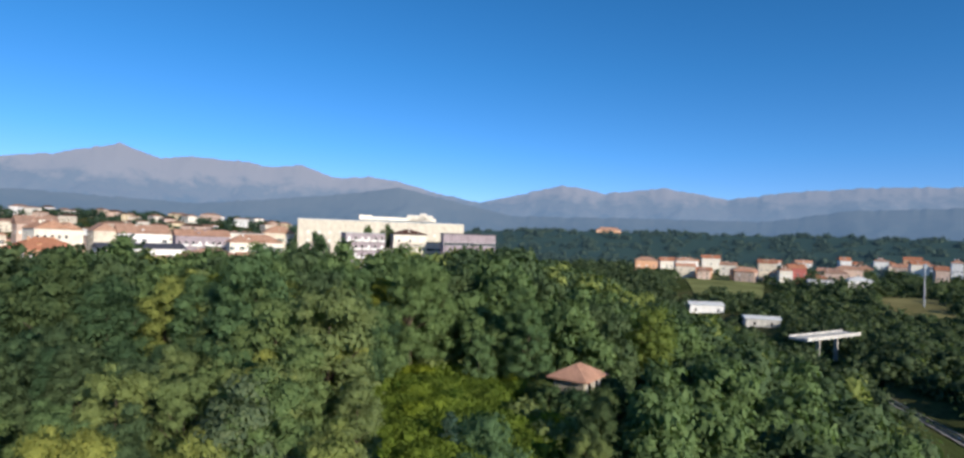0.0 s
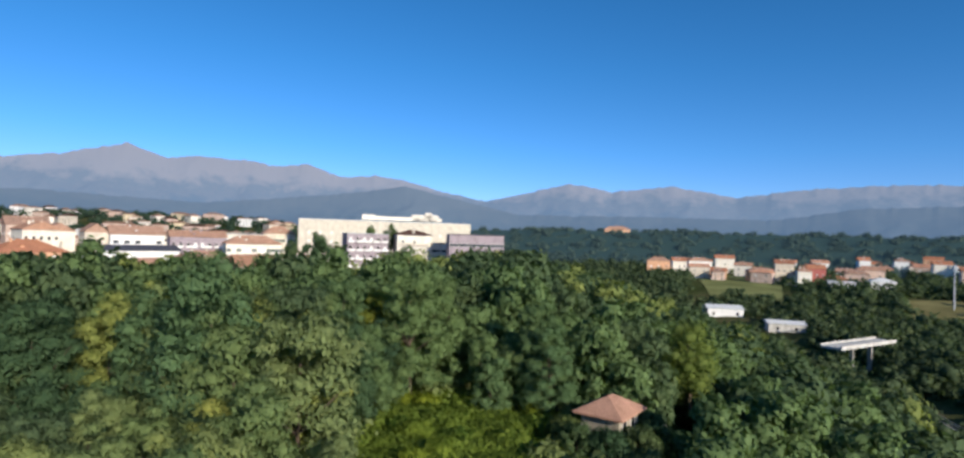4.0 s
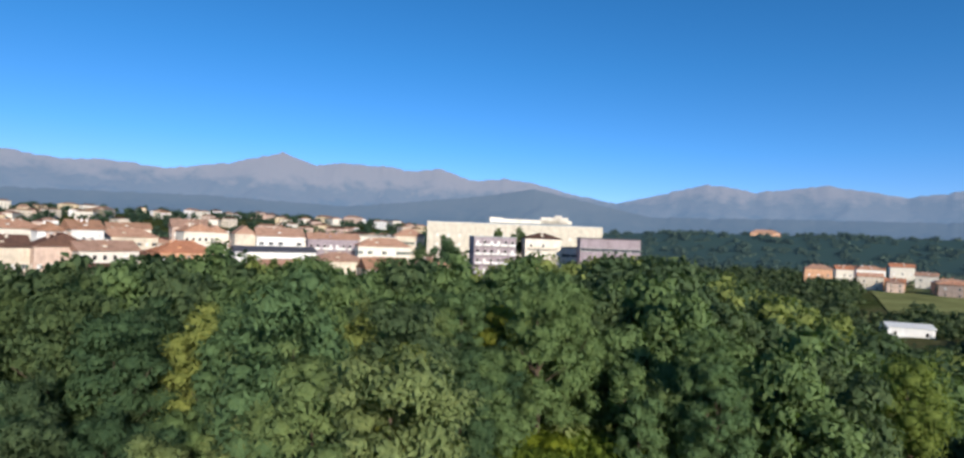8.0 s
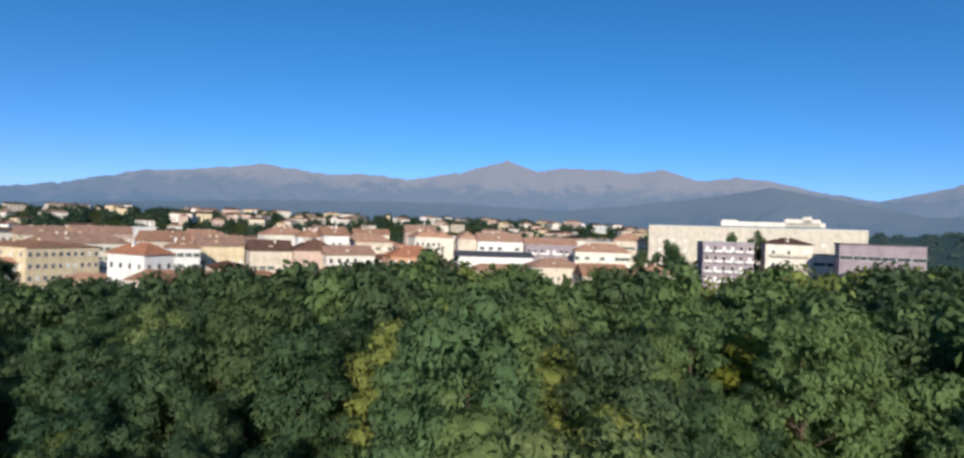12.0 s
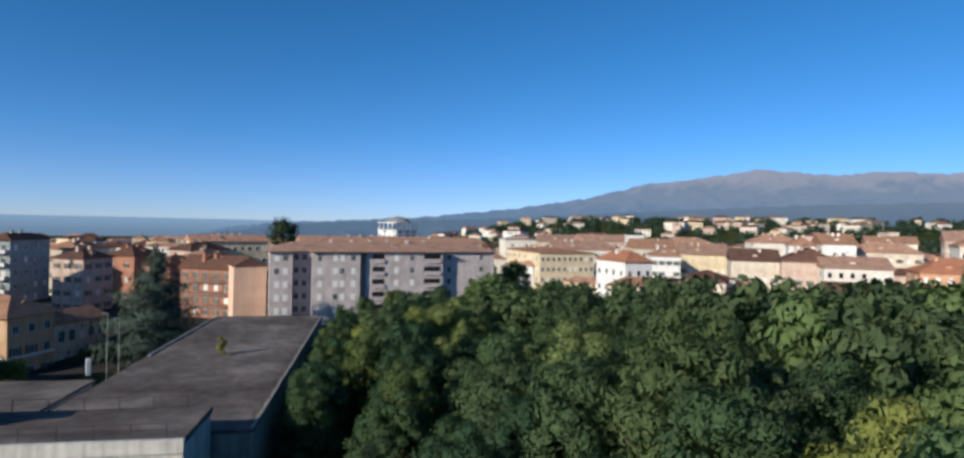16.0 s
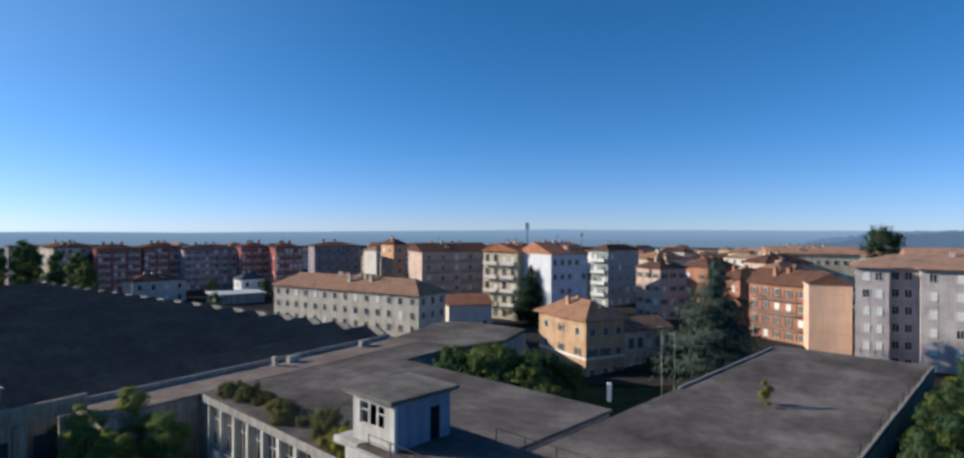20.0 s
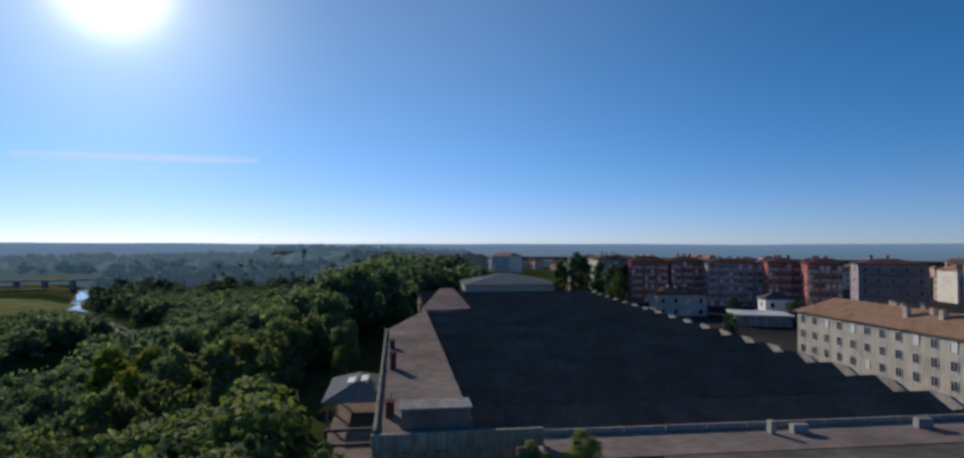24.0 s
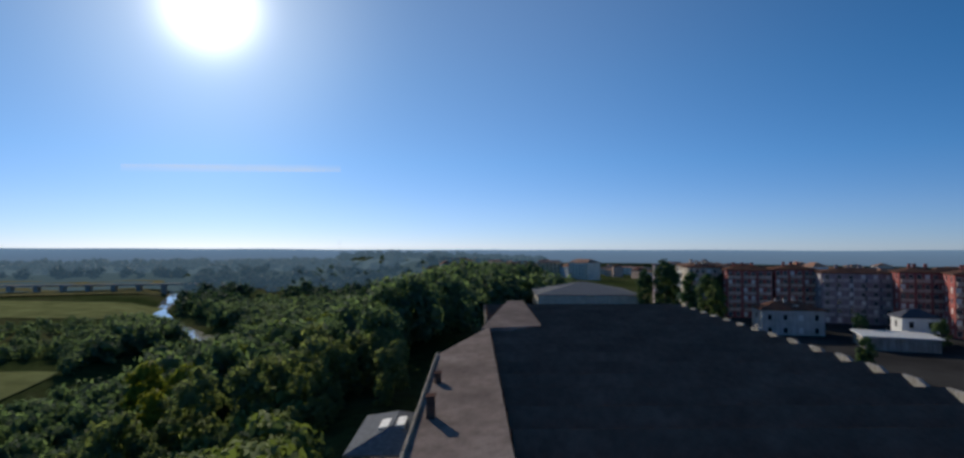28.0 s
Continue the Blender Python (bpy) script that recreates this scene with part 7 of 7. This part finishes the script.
for k in range(13):
    a, o = 7 + 4.1 * k + edge.uniform(-0.8, 0.8), 4.2 + edge.uniform(-0.3, 0.6)
    x, y = -36 - 0.862 * a + 0.507 * o, 70.5 + 0.507 * a + 0.862 * o
    tree("near_yellow" if k == 11 else "near_dark", x, y, None, edge.uniform(0.74, 0.84), 1.0, group="trees along the mill terrace")
tree("near_yellow", -44.0, 45.2, 8.6, 0.26, 1.0, label="yellow bush growing beside the roof house", group="roof weeds")
for x, y, s in ((-82, 42, 1.15), (-80, 47, 1.2), (-84, 48, 1.3), (-88, 46, 1.2), (-85, 54, 1.1), (-79, 53, 1.0), (-90, 40, 1.0), (-92, 52, 0.9), (-75, 56, 0.8), (-82, 45, 1.0), (-86, 50, 1.0), (-78, 50, 0.9), (-89, 43, 0.9), (-83, 51, 0.8), (-87, 57, 0.8), (-91, 47, 0.9), (-79, 44, 0.8)):
    tree("hedge", x, y, 3.8, s, 1.1, group="garden bushes")
for x, y, s, k in ((-86, 103, 0.55, "mid_yellow"), (-92, 108, 0.6, "mid_dark"), (-100, 112, 0.62, "mid_dark"), (-78, 104, 0.7, "mid_dark"), (-108, 122, 0.7, "mid_dark"), (-112, 132, 0.75, "mid_dark"), (-104, 150, 0.85, "mid_dark"), (-112, 165, 0.85, "mid_dark"), (-118, 176, 1.0, "mid_dark"), (-125, 186, 1.1, "mid_dark"),
                   (-96, 128, 0.7, "mid_dark"), (-90, 140, 0.8, "mid_dark"), (-98, 160, 0.8, "mid_dark"), (-100, 176, 0.85, "mid_dark"), (-84, 150, 0.85, "mid_dark"), (-84, 168, 0.85, "mid_dark"), (-63, 90, 0.72, "near_dark"), (-69, 94, 0.7, "near_dark"), (-76, 98, 0.66, "near_dark")):
    tree(key=k, x=x, y=y, base=0.0, scale=s, group="trees by the grey block")
# town trees
for x, y, top, s in ((82.7, 322, 25.5, 1.25), (116, 306, 31.0, 1.3), (113, 318, 30.0, 1.0), (0.7, 287, 13.5, 0.62), (11, 287, 13.3, 0.66), (-15, 286, 13.2, 0.6), (69, 316, 21.5, 1.0), (75, 312, 20.0, 0.9),
                     (82, 314, 24.0, 1.2), (-158, 203, 13.0, 0.9), (-163, 200, 12.0, 0.8), (39, 272, 14.2, 0.7), (48, 268, 13.0, 0.7), (60, 262, 13.0, 0.8), (30, 262, 11.5, 0.6), (66, 296, 17.0, 0.9),
                     (100, 236, 14.0, 0.8), (112, 228, 14.5, 0.8), (126, 226, 15.5, 0.9), (140, 222, 15.0, 0.9), (150, 236, 16.0, 1.0), (84, 240, 13.0, 0.8), (70, 236, 12.5, 0.8),
                     (-183, -153, 21.4, 1.29), (-175, -119, 17.6, 1.06), (-178, -132, 17.6, 0.91), (-170, -110, 14.6, 0.76), (-197, -140, 16.1, 0.68), (-150, -46, 8.0, 0.5), (-196, -60, 8.0, 0.5), (-190, -77, 8.0, 0.5), (-189, -159, 18.4, 0.91), (-178, -160, 17.6, 0.84)):
    tree("far_dark", x, y, None, s, (top - lift(x, y)) / 14.0 / s, group="town trees")


def valley_trees():
    """Trees below and beyond the mill, towards the river."""
    r = random.Random(17)
    rest, pts = [], []
    for i in range(-56, 40):
        for j in range(-66, 3):
            x, y = i * 6.6 + r.uniform(-3, 3), j * 6.6 + r.uniform(-3, 3)
            s = x - float(rim(y))
            if y > -12 and (x < -22 or s < 30):
                continue
            if mill_edge(x, y) < (18 if y > -48 else 9 if y > -110 else 2) or y < -430 or s < -75:
                continue
            if -160 > y and s < -20 and r.random() < 0.5:
                continue
            rx = float(river_x(y))
            if abs(x - rx) < 20 or (x > rx + 45 and r.random() < 0.6) or x > rx + 150 or math.hypot(x, y) < 14:
                continue
            if (36 < x < 125 and -255 < y < -174) or (36 < x < 200 and y < -378):
                continue
            z = lift(x, y)
            top = z + 13.0 + r.uniform(-3, 3) + (3.5 if y < -90 and s < 40 else 0)
            if y > -60:
                top = min(top, -1.0 - 0.03 * max(0.0, s))
            if s > 40:
                top = min(top, -7.5 + r.uniform(-2, 2.5))
            if x > 34 and y < -150:
                top = min(top, -13.5 + r.uniform(-1.5, 1.5))
            k = max(0.4, min(1.35, (top - z) / 14.5))
            pts.append((math.hypot(x + 28, y - 48), x, y, z, k))
    for n in range(260):      # the wooded edge of the plateau beyond the mill
        y = r.uniform(-480, -150)
        x = float(rim(y)) + r.uniform(-50, 25)
        if mill_edge(x, y) > 6 or y < -200:
            pts.append((math.hypot(x + 28, y - 48), x, y, lift(x, y), r.uniform(0.85, 1.2)))
    pts.sort()
    for n, (d, x, y, z, k) in enumerate(pts):
        if n < 60:
            q = r.random()
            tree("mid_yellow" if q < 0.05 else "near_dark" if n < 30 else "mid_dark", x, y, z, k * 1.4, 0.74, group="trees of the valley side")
        else:
            rest.append((x, y, z, k))
    merged_trees("valley_wood", rest[:130], "far_dark", "riverside woods below the mill, leaves paled grey-green for haze", mat="leaf_valley")
    merged_trees("middle_valley_wood", rest[130:420], "grove_dark", "riverside woods beyond the mill, leaves paled grey-green for haze", mat="leaf_valley")
    merged_trees("lower_valley_wood", rest[420:], "tuft", "riverside woods further down the valley, leaves paled grey-green for haze", mat="leaf_valley")
    for x, y, z, k in ((-46, -108, -7, 1.15), (-38, -114, -9, 1.2), (-52, -116, -6, 1.1), (-20, -92, -14, 1.2), (-12, -98, -15, 1.25), (-28, -102, -12, 1.2), (-17, -76, -14, 1.1)):
        tree("mid_yellow", x, y, z, k, 1.05, group="trees of the valley side")


valley_trees()


def in_field(x, y):
    """The sports field, the vineyard and the workshop yards, which stay open."""
    if math.hypot(x - 276, y - 222) < 17 or math.hypot(x - 260, y - 208) < 14 or math.hypot(x - 270, y - 184) < 14 or math.hypot(x - 255, y - 174) < 12:
        return True
    for a, b, w in (((440, 196), (356, 153), 17), ((489, 385), (326, 248), 34)):
        dx, dy = b[0] - a[0], b[1] - a[1]
        q = ((x - a[0]) * dx + (y - a[1]) * dy) / (dx * dx + dy * dy)
        if 0 < q < 1 and abs((x - a[0]) * dy - (y - a[1]) * dx) / math.hypot(dx, dy) < w:
            return True
    return False


def far_shell(name, lo, hi, near, out, up, mat, label):
    """The closed canopy of woods too far off to tell their trees apart, as one sheet; the material's emission paints in
    haze.
    """
    heads, far = np.arange(lo, hi + 1, 2.0), np.linspace(near, out, 20)
    pts = [(-math.sin(radians(hd)) * q, math.cos(radians(hd)) * q) for hd in heads for q in far]
    k = len(far)
    me = bpy.data.meshes.new(name)
    me.from_pydata([(x, y, lift(x, y) + up + 2.5 * noise.noise(Vector((x * 0.02, y * 0.02, 0)))) for x, y in pts], [], [(i * k + j, (i + 1) * k + j, (i + 1) * k + j + 1, i * k + j + 1) for i in range(len(heads) - 1) for j in range(k - 1)])
    me.materials.append(MAT[mat])
    me.polygons.foreach_set("use_smooth", np.ones(len(me.polygons), bool))
    tagged(new(name, me), label, "distant woods", kind="structure")


def far_woods():
    r = random.Random(23)
    a, b, ridge, south = [], [], [], []
    # wooded ridge and valley to the north-east
    for k in range(4400):
        hd, dist = r.uniform(-112, -14), math.sqrt(r.uniform(190 ** 2, 660 ** 2)) if k < 3000 else r.uniform(650, 1240)
        x, y = -math.sin(radians(hd)) * dist, math.cos(radians(hd)) * dist
        s = x - float(rim(y))
        if s < 30 or abs(x - float(river_x(y))) < 10 or y < 20 and dist < 300:
            continue
        if in_field(x, y) or (470 < dist < 640 and hd > -66 and r.random() < 0.25):
            continue
        (ridge if dist > 640 else a).append((x, y, lift(x, y) - 2.5, r.uniform(0.65, 1.05) * (1.15 if dist > 640 else 1.05 if dist > 360 else 0.85)))
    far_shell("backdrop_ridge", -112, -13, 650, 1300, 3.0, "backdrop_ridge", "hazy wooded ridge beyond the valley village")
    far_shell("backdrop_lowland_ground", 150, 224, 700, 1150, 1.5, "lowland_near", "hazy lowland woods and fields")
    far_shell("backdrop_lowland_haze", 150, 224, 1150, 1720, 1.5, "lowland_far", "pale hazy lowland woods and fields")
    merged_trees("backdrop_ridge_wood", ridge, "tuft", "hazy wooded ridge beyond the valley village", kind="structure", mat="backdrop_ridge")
    for k in range(500):      # gardens and hedges of the valley floor
        x, y = r.uniform(165, 500), r.uniform(60, 430)
        if x - float(rim(y)) < 55 or abs(x - float(river_x(y))) < 15 or in_field(x, y):
            continue
        a.append((x, y, lift(x, y) - 2.0, r.uniform(0.6, 1.0)))
    for k in range(40):       # about the bridge
        x, y = r.uniform(200, 262), r.uniform(104, 127)
        if abs(x - float(river_x(y))) > 6:
            a.append((x, y, lift(x, y) - 1.0, r.uniform(0.7, 0.95)))
    for k in range(420):      # across the river
        x, y = r.uniform(190, 400), r.uniform(20, 200)
        if abs(x - float(river_x(y))) < 15 or in_field(x, y):
            continue
        a.append((x, y, lift(x, y) - 2.0, r.uniform(0.55, 0.9)))
    for k in range(1500):     # lowland woods to the south
        hd = r.uniform(152, 222)
        dist = 440 + 1900 * r.random() ** 1.2
        x, y = -math.sin(radians(hd)) * dist, math.cos(radians(hd)) * dist
        if 36 < x < 230 and -640 < y < -398 or 55 < x < 310 and -960 < y < -640 or abs(x - float(river_x(y))) < 13:
            continue
        (south if dist > 620 else b).append((x, y, lift(x, y) - 3.0, r.uniform(0.7, 1.1) * (1 + dist / 1800)))
    for k in range(110):      # behind the warehouse
        hd, dist = r.uniform(146, 165), r.uniform(255, 430)
        x, y = -math.sin(radians(hd)) * dist, math.cos(radians(hd)) * dist
        if not (-235 < x < -175 and -215 < y < -120):
            b.append((x, y, lift(x, y) - 1.0, r.uniform(0.9, 1.45)))
    for k in range(800):      # wooded hills behind the old town
        hd, dist = r.uniform(-24, 60), r.uniform(620, 1000)
        x, y = -math.sin(radians(hd)) * dist, math.cos(radians(hd)) * dist
        b.append((x, y, lift(x, y) - 2.0, r.uniform(0.6, 1.1)))
    # trees among and behind the town
    for k in range(1700):
        hd = r.uniform(-14, 175)
        dist = 380 + (1700 if hd > 150 else 1000) * r.random() ** 1.1
        x, y = -math.sin(radians(hd)) * dist, math.cos(radians(hd)) * dist
        town = 45 < hd < 150
        if dist < 520 and hd < 150 or (town and r.random() < 0.8):
            continue
        if 36 < x < 230 and -640 < y < -398:
            continue
        b.append((x, y, lift(x, y) - 2.0, r.uniform(0.6, 1.05) * (1 if not town else 0.6)))
    merged_trees("north_east_wood", a, "tuft", "dark woods and gardens of the valley floor")
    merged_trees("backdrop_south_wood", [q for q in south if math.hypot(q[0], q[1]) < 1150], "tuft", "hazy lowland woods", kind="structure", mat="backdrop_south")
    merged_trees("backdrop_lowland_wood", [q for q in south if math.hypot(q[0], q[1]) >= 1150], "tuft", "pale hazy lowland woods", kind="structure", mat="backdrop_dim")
    merged_trees("distant_trees", b, "tuft", "scattered distant trees and woods")


far_woods()


def viaduct():
    t = thing("viaduct", "dark road viaduct across the meadows far off", "bridge", pose(215, -700, -14, 0, 0, 172))
    g = Geo()
    g.box(0, -5, -1.6, 190, 5, 0)
    part("deck", g, "concrete", t)
    for k in range(8):
        g = Geo()
        g.box(8 + k * 24, -4, -14, 12 + k * 24, 4, -1.603)
        part("pier", g, "concrete", t)


viaduct()


def far_town():
    """Roofs of the distant town."""
    r = random.Random(31)
    for name, lo, hi, near, far, count, lift_up in (("old_town", -4, 62, 215, 520, 150, 0), ("distant_town_west", 42, 135, 330, 1500, 620, 0), ("distant_town_north", -12, 42, 520, 1300, 300, 0), ("distant_town_south", 135, 161, 480, 1400, 110, 0)):
        g = Geo()
        for k in range(count):
            hd, dist = r.uniform(lo, hi), near + (far - near) * r.random() ** 1.3
            x, y = -math.sin(radians(hd)) * dist, math.cos(radians(hd)) * dist
            w, d, q = r.uniform(9, 26), r.uniform(8, 14), r.choice((7, 10, 10, 13, 14) if dist < 600 else (6, 7, 8, 10))
            z = lift(x, y)
            q = {"distant_town_north": min(q, 9), "old_town": min(q, 9.5 + (dist - 215) * 0.016)}.get(name, q)
            if name == "old_town" and (x > 62 or x < -230 or (x < -100 and y < 210)):
                continue
            a = radians(r.uniform(0, 180))
            c, s = math.cos(a), math.sin(a)
            P = lambda u, v, e: (x + c * u - s * v, y + s * u + c * v, z + e)
            m = r.randrange(5)
            lo4 = [(-w / 2, -d / 2), (w / 2, -d / 2), (w / 2, d / 2), (-w / 2, d / 2)]
            g.hexa([P(u, v, -2) for u, v in lo4], [P(u, v, q) for u, v in lo4], m)
            e = 0.6
            lo6 = [(-w / 2 - e, -d / 2 - e), (w / 2 + e, -d / 2 - e), (w / 2 + e, d / 2 + e), (-w / 2 - e, d / 2 + e)]
            rg = [(-w / 2 + d * 0.3, 0), (w / 2 - d * 0.3, 0)]
            rise = r.uniform(1.5, 3)
            rm = 5 + r.randrange(3)
            A, B = P(*rg[0], q + rise), P(*rg[1], q + rise)
            c4 = [P(u, v, q + 0.01) for u, v in lo6]
            g.poly([c4[0], c4[1], B, A], rm)
            g.poly([c4[2], c4[3], A, B], rm)
            g.poly([c4[3], c4[0], A], rm)
            g.poly([c4[1], c4[2], B], rm)
            n = int(w / 3.5)
            for row in range(int(q / 3.2)):
                for j in range(n):
                    u = -w / 2 + (j + 0.5) * w / n
                    for v, o in ((-d / 2 - 0.03, -1), (d / 2 + 0.03, 1)):
                        t = [(u - 0.5, row * 3.2 + 1), (u + 0.5, row * 3.2 + 1), (u + 0.5, row * 3.2 + 2.5), (u - 0.5, row * 3.2 + 2.5)]
                        g.poly([P(a1, v, b1) for a1, b1 in (t if o < 0 else t[::-1])], 8)
        solid(name, g, ("ivory", "sand", "white", "pink", "yellow", "tile", "tile_old", "tile_dark", "glass"), "crowded distant town roofs and walls", "town", kind="stuff")


far_town()
